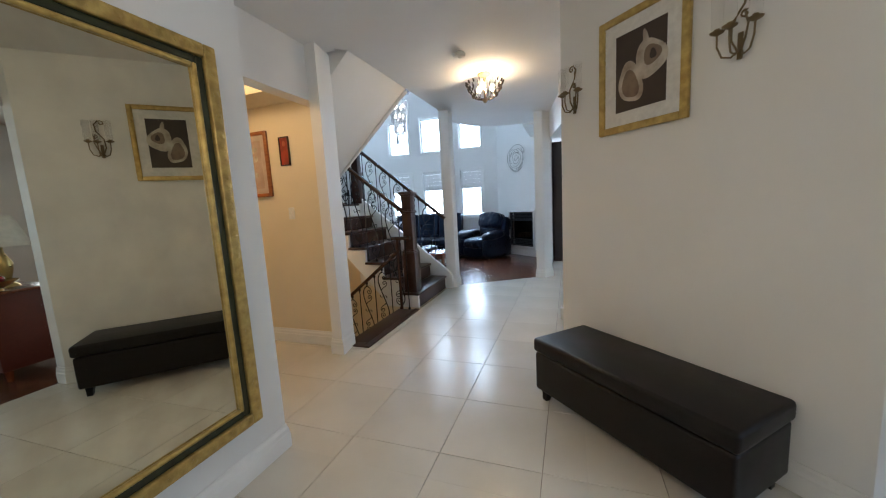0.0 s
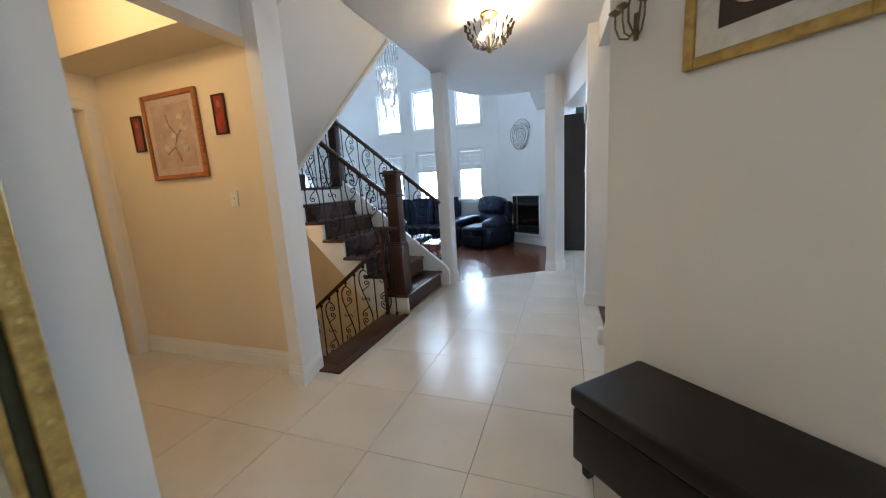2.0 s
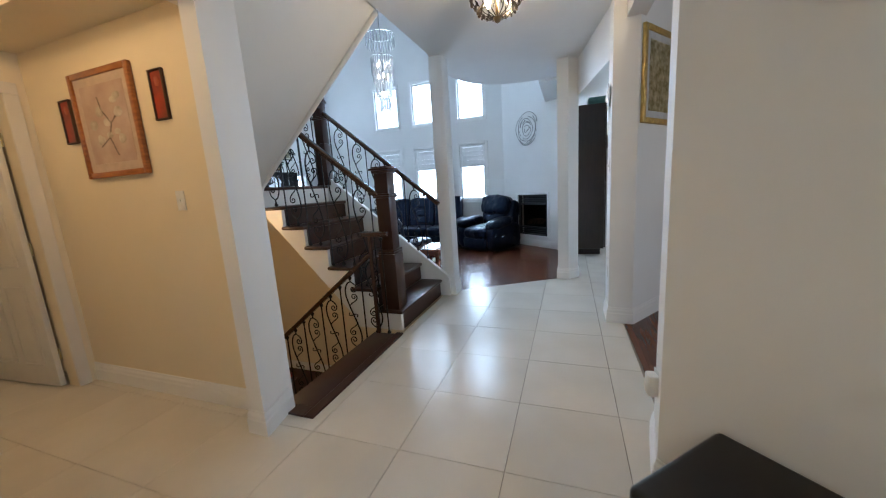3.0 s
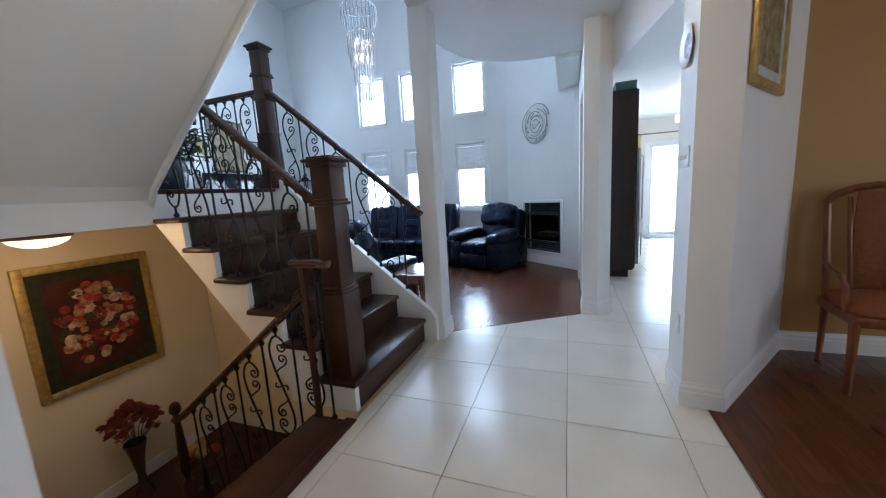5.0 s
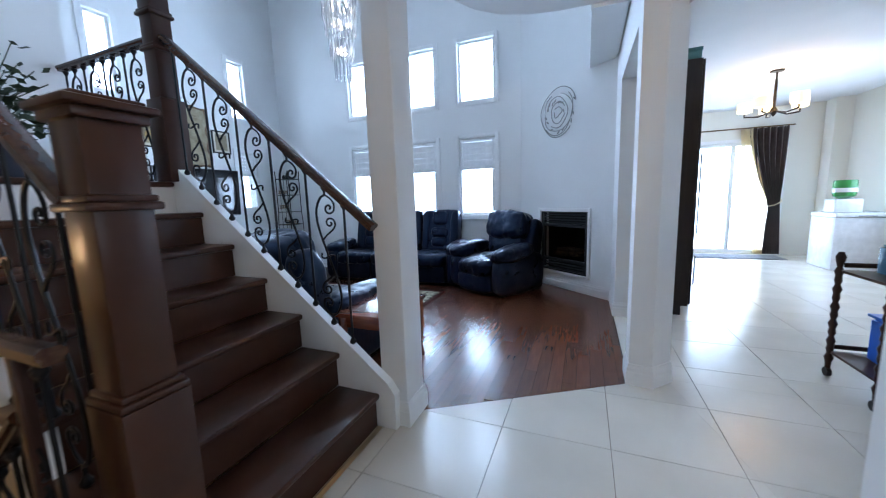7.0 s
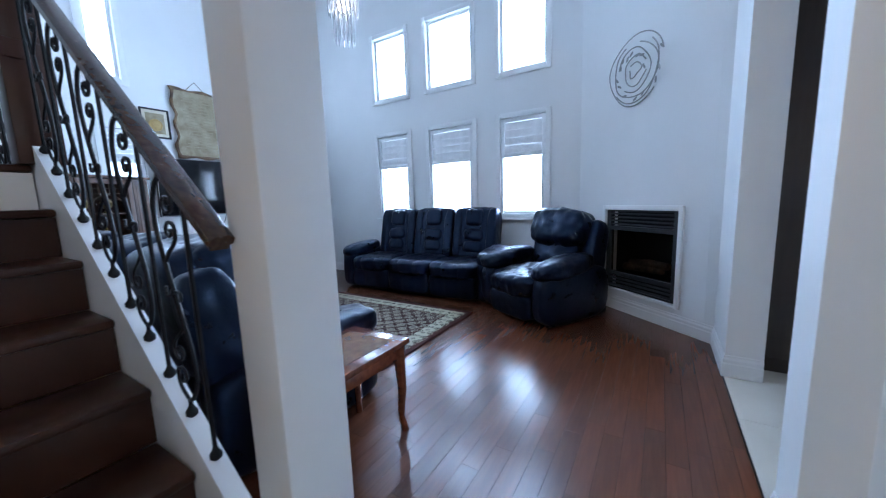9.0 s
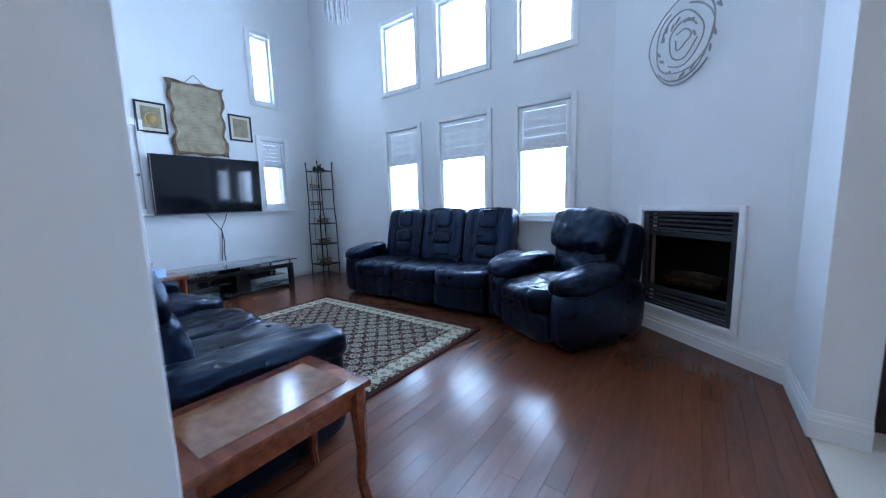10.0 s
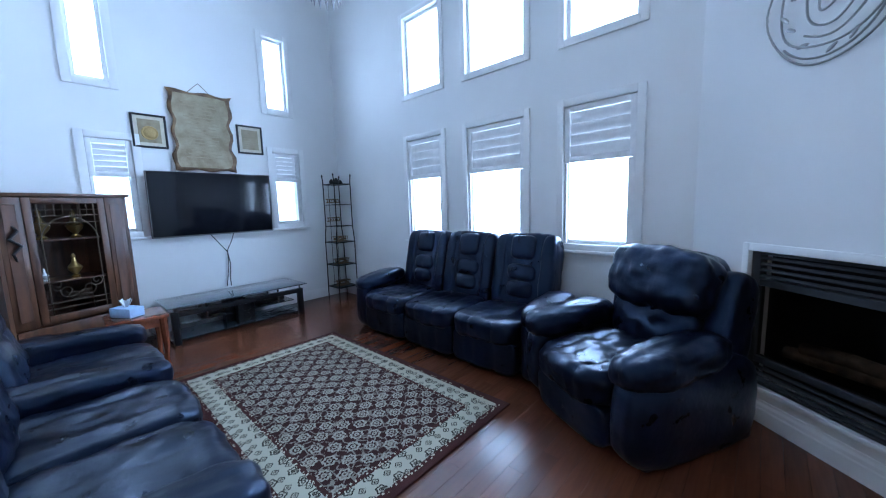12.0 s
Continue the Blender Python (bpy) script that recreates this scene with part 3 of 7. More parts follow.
# dark edge of the floor along the stair opening
bm = bmesh.new()
box(bm, -1.56, -1.49, 2.965, 4.20, -0.03, 0.012, 0.006)
box(bm, -1.675, -1.561, 2.965, 3.058, -0.03, 0.0115, 0.003)
structure("trim_stair_edge", bm, DARKWOOD)

# ---- living room ----
LEATHER = material("black_leather", (0.0030, 0.0045, 0.0135), 0.29, dark=(0.0022, 0.0032, 0.008), scale=9, rough_var=0.05, bump=0.2, bump_scale=22, spec=0.47)
# blue sheen of the window daylight is put into the specular tint
LEATHER.node_tree.nodes["Principled BSDF"].inputs["Specular Tint"].default_value = (0.42, 0.62, 1.0, 1)
BLACKMETAL = material("black_metal", (0.010, 0.010, 0.011), 0.35, metal=0.3, scale=20, rough_var=0.08)
BLACKPLASTIC = material("black_plastic", (0.012, 0.012, 0.013), 0.30, scale=12, rough_var=0.06)
SCREEN = material("dark_screen", (0.008, 0.009, 0.012), 0.07, scale=3)
SILVER = material("silver_metal", (0.30, 0.30, 0.29), 0.32, metal=0.85, scale=20, rough_var=0.08)
CHROME = material("chrome", (0.7, 0.7, 0.7), 0.1, metal=1.0)
GLASS = material("clear_glass", (0.9, 0.95, 0.95), 0.02, transmission=1.0, spec=0.5)
PANE = material("window_glass", (1, 1, 1), 0.0, transmission=1.0, ior=1.02)
TABLEGLASS = material("grey_blue_glass", (0.09, 0.13, 0.16), 0.04, coat=0.7, transmission=0.5)
CABWOOD = material("walnut_cabinet", (0.105, 0.042, 0.019), 0.34, dark=(0.05, 0.020, 0.009), scale=4, stretch=(7, 7, 0.8), rough_var=0.08, bump=0.04, bump_scale=20)
REDWOOD = material("cherry_table_wood", (0.20, 0.055, 0.022), 0.22, dark=(0.12, 0.030, 0.013), scale=5, stretch=(1, 7, 7), rough_var=0.06, coat=0.3)
INLAY = material("light_inlay_wood", (0.21, 0.095, 0.042), 0.16, dark=(0.13, 0.055, 0.024), scale=22, coat=0.3)
BRASS = material("aged_brass", (0.50, 0.36, 0.14), 0.3, metal=0.9, scale=14, rough_var=0.1)
WHITEPLASTIC = material("white_plastic", (0.80, 0.80, 0.78), 0.35, scale=20)
SHUTTER = material("white_shutter", (0.86, 0.86, 0.86), 0.35, scale=10)


def puff(bm, at, size, power=3.2, cuts=7, wrinkle=0.012, lean=0.0, seed=0, sag=0.0, creases=(), pull=0.014):
    """A stuffed cushion: a rounded block with soft folds and stitched creases across its width; lean tips it back, in degrees."""
    tmp = bmesh.new()
    bmesh.ops.create_cube(tmp, size=2)
    bmesh.ops.subdivide_edges(tmp, edges=tmp.edges, cuts=cuts + (3 if wrinkle > 0.005 else 0), use_grid_fill=True)
    turn = Matrix.Rotation(radians(lean), 3, "X")
    move = {}
    for v in tmp.verts:
        c = v.co
        n = (abs(c.x) ** power + abs(c.y) ** power + abs(c.z) ** power) ** (1 / power)
        d = c / n
        p = Vector((d.x * size[0] / 2, d.y * size[1] / 2, d.z * size[2] / 2))
        f = noise.noise(Vector((p.x * 6 + seed * 3.1, p.y * 9, p.z * 9 + seed))) + 0.5 * noise.noise(Vector((p.x * 16 + seed, p.y * 19, p.z * 17))) + 0.28 * noise.noise(Vector((p.x * 44 + seed, p.y * 26, p.z * 38)))
        fold = 1 - 2.4 * abs(noise.noise(Vector((p.x * 13 + seed * 1.7, p.y * 4, p.z * 5 + seed))))
        f += 0.55 * fold * (0.25 + 0.75 * min(1.0, max(abs(d.y), abs(d.z)) ** 3))
        p += d.normalized() * f * wrinkle
        for u in creases:
            p -= d.normalized() * pull * math.exp(-((d.x - u) * size[0] / 2 / 0.016) ** 2)
        if sag and c.z > 0:
            p.z -= sag * (1 - (c.x ** 2)) * (1 - c.y ** 2)
        move[v] = bm.verts.new(turn @ p + Vector(at))
    for f in tmp.faces:
        bm.faces.new([move[v] for v in f.verts])
    tmp.free()


def leather(name, parent, at, size, power, cuts, wrinkle, lean=0.0, seed=0, **more):
    bm = bmesh.new()
    puff(bm, at, size, power, cuts, wrinkle, lean, seed, **more)
    return part(name, bm, LEATHER, parent)


def stitched_back(t, x, w, depth, height, seed):
    """A backrest with a raised head pad, two lumbar pads under it and flat side panels."""
    back = leather("backrest", t, (x, depth / 2 - 0.14, height * 0.665), (w * 0.995, 0.23, height * 0.70), 6.0, 16, 0.006, -13, seed + 40, creases=(-0.50, 0.50), pull=0.010)
    leather("head_pad", back, (x, depth / 2 - 0.150, height * 0.885), (w * 0.40, 0.17, height * 0.215), 5.0, 9, 0.005, -14, seed)
    leather("lumbar_pad", back, (x, depth / 2 - 0.222, height * 0.675), (w * 0.46, 0.12, height * 0.15), 3.6, 9, 0.008, -13, seed + 4)
    leather("lumbar_pad", back, (x, depth / 2 - 0.262, height * 0.535), (w * 0.42, 0.11, height * 0.15), 3.6, 9, 0.008, -13, seed + 8)
    for k in (-1, 1):
        leather("side_pad", back, (x + k * w * 0.385, depth / 2 - 0.172, height * 0.675), (w * 0.21, 0.19, height * 0.66), 4.5, 9, 0.006, -13, seed + 9 + k)


def pillow_back(t, x, w, depth, height, seed, overhang):
    """A backrest of a thick gathered head pillow over a plain lumbar cushion."""
    back = leather("backrest", t, (x, depth / 2 - 0.14, height * 0.64), (w * 1.0, 0.24, height * 0.70), 5.0, 8, 0.006, -14, seed + 40)
    leather("head_cushion", back, (x, depth / 2 - 0.19 - 0.05 * overhang, height * 0.82), (w * (1.02 + 0.16 * overhang), 0.25 + 0.05 * overhang, height * 0.37), 4.2, 20, 0.016, -15, seed + 3)
    leather("lumbar_cushion", back, (x, depth / 2 - 0.265, height * 0.56), (w * 1.0, 0.23, height * 0.33), 4.0, 18, 0.015, -13, seed + 6)


def recliner(name, label, widths, console, arm_w, depth, height, seed=0, style="stitched"):
    """Stuffed leather seating that faces -y, its base's middle at the origin; an arm rest stands after the seat that console names."""
    t = thing(name, label, "sofa" if len(widths) > 1 else "armchair")
    inner = sum(widths) + (arm_w if console else 0)
    w = inner + 2 * arm_w
    bm = bmesh.new()
    box(bm, -w / 2 + 0.03, w / 2 - 0.03, -depth / 2 + 0.12, depth / 2 - 0.08, 0.025, 0.30, 0.03)
    part("base", bm, LEATHER, t)
    for k in (-1, 1):
        for q in (-1, 1):
            bm = bmesh.new()
            lathe(bm, [(0.022, 0), (0.026, 0.01), (0.026, 0.026)], 10, (k * (w / 2 - 0.12), q * (depth / 2 - 0.18), 0))
            part("foot", bm, BLACKPLASTIC, t)
    arms = [(-w / 2 + arm_w / 2, 0.0), (w / 2 - arm_w / 2, 0.0)]
    x = -inner / 2
    for i, sw in enumerate(widths):
        c = x + sw / 2
        if style == "stitched":
            leather("seat_cushion", t, (c, -0.16, 0.365), (sw * 1.0, depth * 0.72, 0.21), 4.6, 19, 0.010, 0, seed + i, sag=0.02, creases=(-0.36, 0.36))
            leather("footrest", t, (c, -depth / 2 + 0.075, 0.18), (sw * 0.99, 0.14, 0.28), 6.0, 14, 0.006, 0, seed + i + 20, creases=(-0.36, 0.36))
            stitched_back(t, c, sw, depth, height, seed + i)
        elif style == "chair":
            leather("seat_cushion", t, (c, -0.17, 0.375), (sw * 1.06, depth * 0.74, 0.25), 3.6, 20, 0.016, 3, seed + i, sag=0.03, creases=(-0.45, 0.45))
            leather("footrest", t, (c, -depth / 2 + 0.085, 0.165), (sw * 1.05, 0.15, 0.25), 5.0, 14, 0.008, 0, seed + i + 20)
            pillow_back(t, c, sw, depth, height, seed + i, 1.0)
        else:
            leather("seat_cushion", t, (c, -0.15, 0.36), (sw * 1.02, depth * 0.74, 0.22), 5.0, 18, 0.014, 0, seed + i, sag=0.015)
            leather("footrest", t, (c, -depth / 2 + 0.07, 0.19), (sw * 0.99, 0.14, 0.30), 5.0, 12, 0.010, 0, seed + i + 20)
            pillow_back(t, c, sw, depth - 0.12, height, seed + i, 0.0)
        x += sw
        if console == i + 1:
            arms.append((x + arm_w / 2, -0.035))
            x += arm_w
    for k, (ax, low) in enumerate(arms):
        if style == "chair":
            arm = leather("armrest", t, (ax, -0.01, 0.27), (arm_w * 1.0, depth * 0.92, 0.52), 4.0, 10, 0.006, 0, seed + k)
            leather("arm_pad", arm, (ax, -depth * 0.13, 0.545), (arm_w * 1.16, depth * 0.70, 0.19), 3.0, 18, 0.014, 5, seed + k + 5)
        elif style == "stitched":
            arm = leather("armrest", t, (ax, -0.01, 0.265), (arm_w * 0.98, depth * 0.90, 0.52), 6.0, 9, 0.006, 0, seed + k)
            leather("arm_pad", arm, (ax, -depth * 0.12, 0.53), (arm_w * 1.14, depth * 0.72, 0.17), 3.0, 14, 0.010, 5, seed + k + 5)
        else:
            arm = leather("armrest", t, (ax, -0.01, 0.24), (arm_w * 0.99, depth * 0.92, 0.47), 7.0, 9, 0.006, 0, seed + k)
            leather("arm_pad", arm, (ax, -depth * 0.10, 0.485 + low), (arm_w * 1.06, depth * 0.80, 0.17), 4.0, 18, 0.013, 2, seed + k + 5)
    if style != "stitched":
        for k in (-1, 1):
            leather("wing", t, (k * (inner / 2 + arm_w * 0.22), depth / 2 - (0.13 if style == "chair" else 0.17), height * 0.56), (arm_w * 0.72, 0.24, height * 0.68), 4.0, 10, 0.010, -12, seed + k)
    return t


recliner("sofa", "black leather three-seat reclining sofa below the windows", (0.63, 0.63, 0.63), 0, 0.23, 0.90, 1.06, 1).matrix_world = pose(-3.27, 8.80, 0)
recliner("recliner_armchair", "plump black leather recliner armchair beside the fireplace", (0.56,), 0, 0.22, 0.98, 1.04, 7, "chair").matrix_world = pose(-1.60, 8.50, 0, 0, 0, -29)
recliner("sofa", "black leather sofa with gathered backrests and a middle arm", (0.58, 0.58, 0.60), 2, 0.25, 1.02, 1.04, 13, "plain").matrix_world = pose(-3.31, 6.03, 0, 0, 0, 180)


# rug with a patterned field between pale borders
def rug_material():
    m = bpy.data.materials.new("patterned_rug")
    m.use_nodes = True
    nodes, links = m.node_tree.nodes, m.node_tree.links
    b = nodes["Principled BSDF"]
    b.inputs["Roughness"].default_value = 0.95
    b.inputs["Specular IOR Level"].default_value = 0.1
    tc = nodes.new("ShaderNodeTexCoord")
    sep = nodes.new("ShaderNodeSeparateXYZ")
    links.new(tc.outputs["Object"], sep.inputs[0])

    def math_node(op, a, b_=None, c=None):
        n = nodes.new("ShaderNodeMath")
        n.operation = op
        for i, v in enumerate((a, b_, c)):
            if v is None:
                continue
            if isinstance(v, (int, float)):
                n.inputs[i].default_value = v
            else:
                links.new(v, n.inputs[i])
        return n.outputs[0]

    def mix(f, a, b_):
        n = nodes.new("ShaderNodeMix")
        n.data_type = "RGBA"
        links.new(f, n.inputs[0])
        for i, v in ((6, a), (7, b_)):
            if isinstance(v, tuple):
                n.inputs[i].default_value = (*v, 1)
            else:
                links.new(v, n.inputs[i])
        return n.outputs[2]

    x, y = sep.outputs[0], sep.outputs[1]
    ax, ay = math_node("ABSOLUTE", x), math_node("ABSOLUTE", y)
    edge = math_node("MINIMUM", math_node("SUBTRACT", 1.12, ax), math_node("SUBTRACT", 0.715, ay))

    def motif(cell, off, petals):
        u = math_node("SUBTRACT", math_node("FRACT", math_node("ADD", math_node("DIVIDE", x, cell), off)), 0.5)
        v = math_node("SUBTRACT", math_node("FRACT", math_node("ADD", math_node("DIVIDE", y, cell), off)), 0.5)
        r = math_node("SQRT", math_node("ADD", math_node("MULTIPLY", u, u), math_node("MULTIPLY", v, v)))
        a = math_node("ARCTAN2", v, u)
        wave = math_node("MULTIPLY", math_node("COSINE", math_node("MULTIPLY", a, petals)), 0.03)
        ringd = math_node("ABSOLUTE", math_node("SUBTRACT", r, math_node("ADD", 0.215, wave)))
        rosette = math_node("LESS_THAN", ringd, 0.042)
        core = math_node("LESS_THAN", math_node("ABSOLUTE", math_node("SUBTRACT", r, 0.075)), 0.03)
        return math_node("MAXIMUM", rosette, core)

    nz = nodes.new("ShaderNodeTexNoise")
    nz.inputs["Scale"].default_value = 55
    links.new(tc.outputs["Object"], nz.inputs[0])
    rough_edge = math_node("GREATER_THAN", nz.outputs[0], 0.33)
    field_mask = math_node("MULTIPLY", math_node("MAXIMUM", motif(0.148, 0.0, 6), motif(0.148, 0.5, 8)), rough_edge)
    vine = nodes.new("ShaderNodeTexVoronoi")
    vine.feature = "DISTANCE_TO_EDGE"
    vine.inputs["Scale"].default_value = 19
    links.new(tc.outputs["Object"], vine.inputs[0])
    vines = math_node("MULTIPLY", math_node("LESS_THAN", vine.outputs[0], 0.07), math_node("GREATER_THAN", nz.outputs[0], 0.45))
    field = mix(field_mask, mix(vines, (0.030, 0.010, 0.009), (0.17, 0.14, 0.11)), (0.26, 0.23, 0.18))
    bm_ = math_node("MULTIPLY", math_node("MAXIMUM", motif(0.112, 0.25, 5), motif(0.075, 0.5, 4)), math_node("GREATER_THAN", nz.outputs[0], 0.36))
    border = mix(bm_, (0.36, 0.33, 0.25), (0.035, 0.030, 0.022))
    vor = nodes.new("ShaderNodeTexVoronoi")
    vor.inputs["Scale"].default_value = 48
    links.new(tc.outputs["Object"], vor.inputs[0])
    guard = mix(math_node("LESS_THAN", vor.outputs[0], 0.33), (0.045, 0.014, 0.012), (0.42, 0.36, 0.26))
    col = mix(math_node("GREATER_THAN", edge, 0.205), mix(math_node("GREATER_THAN", edge, 0.065), mix(math_node("GREATER_THAN", edge, 0.042), (0.045, 0.014, 0.012), guard), border), mix(math_node("GREATER_THAN", edge, 0.232), guard, field))
    links.new(col, b.inputs["Base Color"])
    fz = nodes.new("ShaderNodeTexNoise")
    fz.inputs["Scale"].default_value = 400
    links.new(tc.outputs["Object"], fz.inputs[0])
    bp = nodes.new("ShaderNodeBump")
    bp.inputs["Strength"].default_value, bp.inputs["Distance"].default_value = 0.5, 0.01
    links.new(fz.outputs[0], bp.inputs["Height"])
    links.new(bp.outputs[0], b.inputs["Normal"])
    return m


RUG = rug_material()
bm = bmesh.new()
box(bm, -1.12, 1.12, -0.715, 0.715, 0.0, 0.011, 0.004, 2)
rug = solid("rug", bm, RUG, "dark maroon and cream patterned rug with wide pale border", "rug", False)
rug.location = (-3.335, 7.395, 0.001)


def end_table(label, w, d, h):
    t = thing("end_table", label, "table")
    bm = bmesh.new()
    box(bm, -w / 2, w / 2, -d / 2, d / 2, h - 0.03, h, 0.007)
    top = part("tabletop", bm, REDWOOD, t)
    bm = bmesh.new()
    box(bm, -w / 2 + 0.06, w / 2 - 0.06, -d / 2 + 0.07, d / 2 - 0.07, h + 0.0004, h + 0.0022)
    part("inlay", bm, INLAY, top, "lighter burl inlay panel")
    for a in (-1, 1):
        bm = bmesh.new()
        box(bm, a * (w / 2 - 0.045) - 0.01, a * (w / 2 - 0.045) + 0.01, -d / 2 + 0.06, d / 2 - 0.06, h - 0.105, h - 0.031, 0.003)
        part("apron", bm, REDWOOD, t)
        bm = bmesh.new()
        box(bm, -w / 2 + 0.06, w / 2 - 0.06, a * (d / 2 - 0.045) - 0.01, a * (d / 2 - 0.045) + 0.01, h - 0.105, h - 0.031, 0.003)
        part("apron", bm, REDWOOD, t)
        for b in (-1, 1):
            bm = bmesh.new()
            x, y = a * (w / 2 - 0.04), b * (d / 2 - 0.04)
            tube(bm, [(x, y, h - 0.031), (x, y, h - 0.12), (x + a * 0.004, y + b * 0.004, h * 0.45), (x - a * 0.004, y - b * 0.004, h * 0.18), (x + a * 0.008, y + b * 0.008, 0)], [0.030, 0.030, 0.023, 0.018, 0.021], 8)
            part("leg", bm, REDWOOD, t)
    return t


end_table("cherry wood end table with a lighter inlaid top", 0.40, 0.62, 0.50).location = (-1.85, 5.98, 0)
end_table("small cherry wood end table in front of the cabinet", 0.40, 0.40, 0.50).location = (-4.98, 6.55, 0)
t = thing("tissue_box", "white and blue tissue box on the end table", "tissue box")
bm = bmesh.new()
box(bm, -0.11, 0.11, -0.06, 0.06, 0, 0.08, 0.005)
part("box", bm, material("blue_card", (0.35, 0.48, 0.68), 0.5, scale=14), t)
bm = bmesh.new()
for i in range(5):
    a = i * 1.25
    f = [bm.verts.new(p) for p in ((0.02 * math.cos(a), 0.012 * math.sin(a), 0.078), (0.02 * math.cos(a + 1), 0.012 * math.sin(a + 1), 0.078), (0.055 * math.cos(a + 0.9), 0.035 * math.sin(a + 0.9), 0.135), (0.06 * math.cos(a + 0.2), 0.04 * math.sin(a + 0.2), 0.15))]
    bm.faces.new(f)
part("tissue", bm, material("tissue_paper", (0.85, 0.87, 0.9), 0.9, scale=30), t, "crumpled white tissue")
t.matrix_world = pose(-4.98, 6.50, 0.504, 0, 0, 30)

# display cabinet against the west wall
cab = thing("display_cabinet", "carved walnut display cabinet with a grilled glass door", "cabinet")
CW, CD, CH = 0.86, 0.42, 1.56
bm = bmesh.new()
box(bm, -CD, -CD + 0.02, -CW / 2, CW / 2, 0.08, CH - 0.03)
for k in (-1, 1):
    box(bm, -CD + 0.021, 0.0, k * (CW / 2 - 0.0125) - 0.0125, k * (CW / 2 - 0.0125) + 0.0125, 0.08, CH - 0.03)
box(bm, -CD + 0.021, -0.002, -CW / 2 + 0.026, CW / 2 - 0.026, 0.08, 0.11)
part("body", bm, CABWOOD, cab, smooth=False)
bm = bmesh.new()
box(bm, -CD - 0.002, 0.025, -CW / 2 - 0.025, CW / 2 + 0.025, CH - 0.029, CH, 0.008)
part("top", bm, CABWOOD, cab)
for a in (-CD + 0.04, -0.04):
    for b in (-CW / 2 + 0.05, CW / 2 - 0.05):
        bm = bmesh.new()
        tube(bm, [(a, b, 0.08), (a, b, 0.05), (a, b, 0.0)], [0.032, 0.026, 0.02], 10)
        part("foot", bm, CABWOOD, cab)
for y0, y1 in ((-CW / 2 + 0.026, -0.265), (0.265, CW / 2 - 0.026)):
    bm = bmesh.new()
    box(bm, -0.020, 0.0, y0, y1, 0.46, CH - 0.031, 0.003)
    box(bm, 0.0, 0.006, y0 + 0.03, y1 - 0.03, 0.52, CH - 0.09, 0.003, 1)
    door = part("side_panel", bm, CABWOOD, cab)
    if y0 < 0:
        bm = bmesh.new()
        m = (y0 + y1) / 2
        tube(bm, [(0.012, m, 1.02), (0.026, m - 0.02, 1.08), (0.026, m + 0.03, 1.14), (0.026, m - 0.03, 1.20), (0.026, m + 0.02, 1.26), (0.012, m, 1.30)], [0.006, 0.012, 0.014, 0.014, 0.012, 0.006], 8)
        part("pull", bm, IRON, door, "scrolled black iron pull")
# glass door
bm = bmesh.new()
D0, D1, Z0, Z1 = -0.26, 0.26, 0.47, CH - 0.035
for b in ((D0, D0 + 0.05, Z0, Z1), (D1 - 0.05, D1, Z0, Z1), (D0 + 0.05, D1 - 0.05, Z0, Z0 + 0.06), (D0 + 0.05, D1 - 0.05, Z1 - 0.05, Z1)):
    box(bm, -0.02, 0.004, *b, 0.003)
door = part("door", bm, CABWOOD, cab)
bm = bmesh.new()
box(bm, -0.012, -0.008, D0 + 0.049, D1 - 0.049, Z0 + 0.059, Z1 - 0.049)
pane = part("pane", bm, PANE, door, smooth=False)
pane.visible_shadow = False
bm = bmesh.new()
gy0, gy1, gz0, gz1 = D0 + 0.052, D1 - 0.052, Z0 + 0.062, Z1 - 0.052
for y in (gy0 + 0.03, gy1 - 0.03):
    tube(bm, [(0.0, y, gz0), (0.0, y, gz1)], 0.004, 6)
for z in (gz1 - 0.05, gz1 - 0.10, gz1 - 0.16, gz0 + 0.10, gz0 + 0.05):
    tube(bm, [(0.0, gy0, z), (0.0, gy1, z)], 0.0035, 6)
for i in range(8):
    y = gy0 + (gy1 - gy0) * (i + 0.5) / 8
    tube(bm, [(0.0, y, gz1 - 0.10), (0.0, y, gz1)], 0.003, 5)
cy, cz = (gy0 + gy1) / 2, (gz0 + gz1) / 2
tube(bm, [(0.0, cy + 0.185 * math.cos(a), cz + 0.14 + 0.22 * math.sin(a)) for a in [math.pi * i / 16 for i in range(17)]], 0.005, 6)
for k in (-1, 1):
    for q, r in ((0.08, 0.06), (0.20, 0.05), (-0.0, 0.045)):
        tube(bm, [(0.0, cy + k * (0.03 + q * 0.5) + p[0] * k, gz0 + 0.10 + abs(q) * 0.5 + p[2]) for p in spiral(0, 0.05, r, 0.01, 3.6, 1.4)], 0.004, 6)
part("grille", bm, material("bronze_grille", (0.075, 0.050, 0.030), 0.45, metal=0.6, scale=30), door, "ornate bronze grille")
for z in (0.80, 1.16):
    bm = bmesh.new()
    box(bm, -CD + 0.022, -0.03, -0.25, 0.25, z, z + 0.012)
    part("shelf", bm, CABWOOD, cab)
bm = bmesh.new()
box(bm, -CD + 0.022, -0.025, -0.265, -0.252, 0.46, CH - 0.031)
box(bm, -CD + 0.022, -0.025, 0.252, 0.265, 0.46, CH - 0.031)
part("partition", bm, CABWOOD, cab)
bm = bmesh.new()
box(bm, -0.02, 0.004, -CW / 2 + 0.03, CW / 2 - 0.03, 0.27, 0.445, 0.004)
dr = part("drawer", bm, CABWOOD, cab)
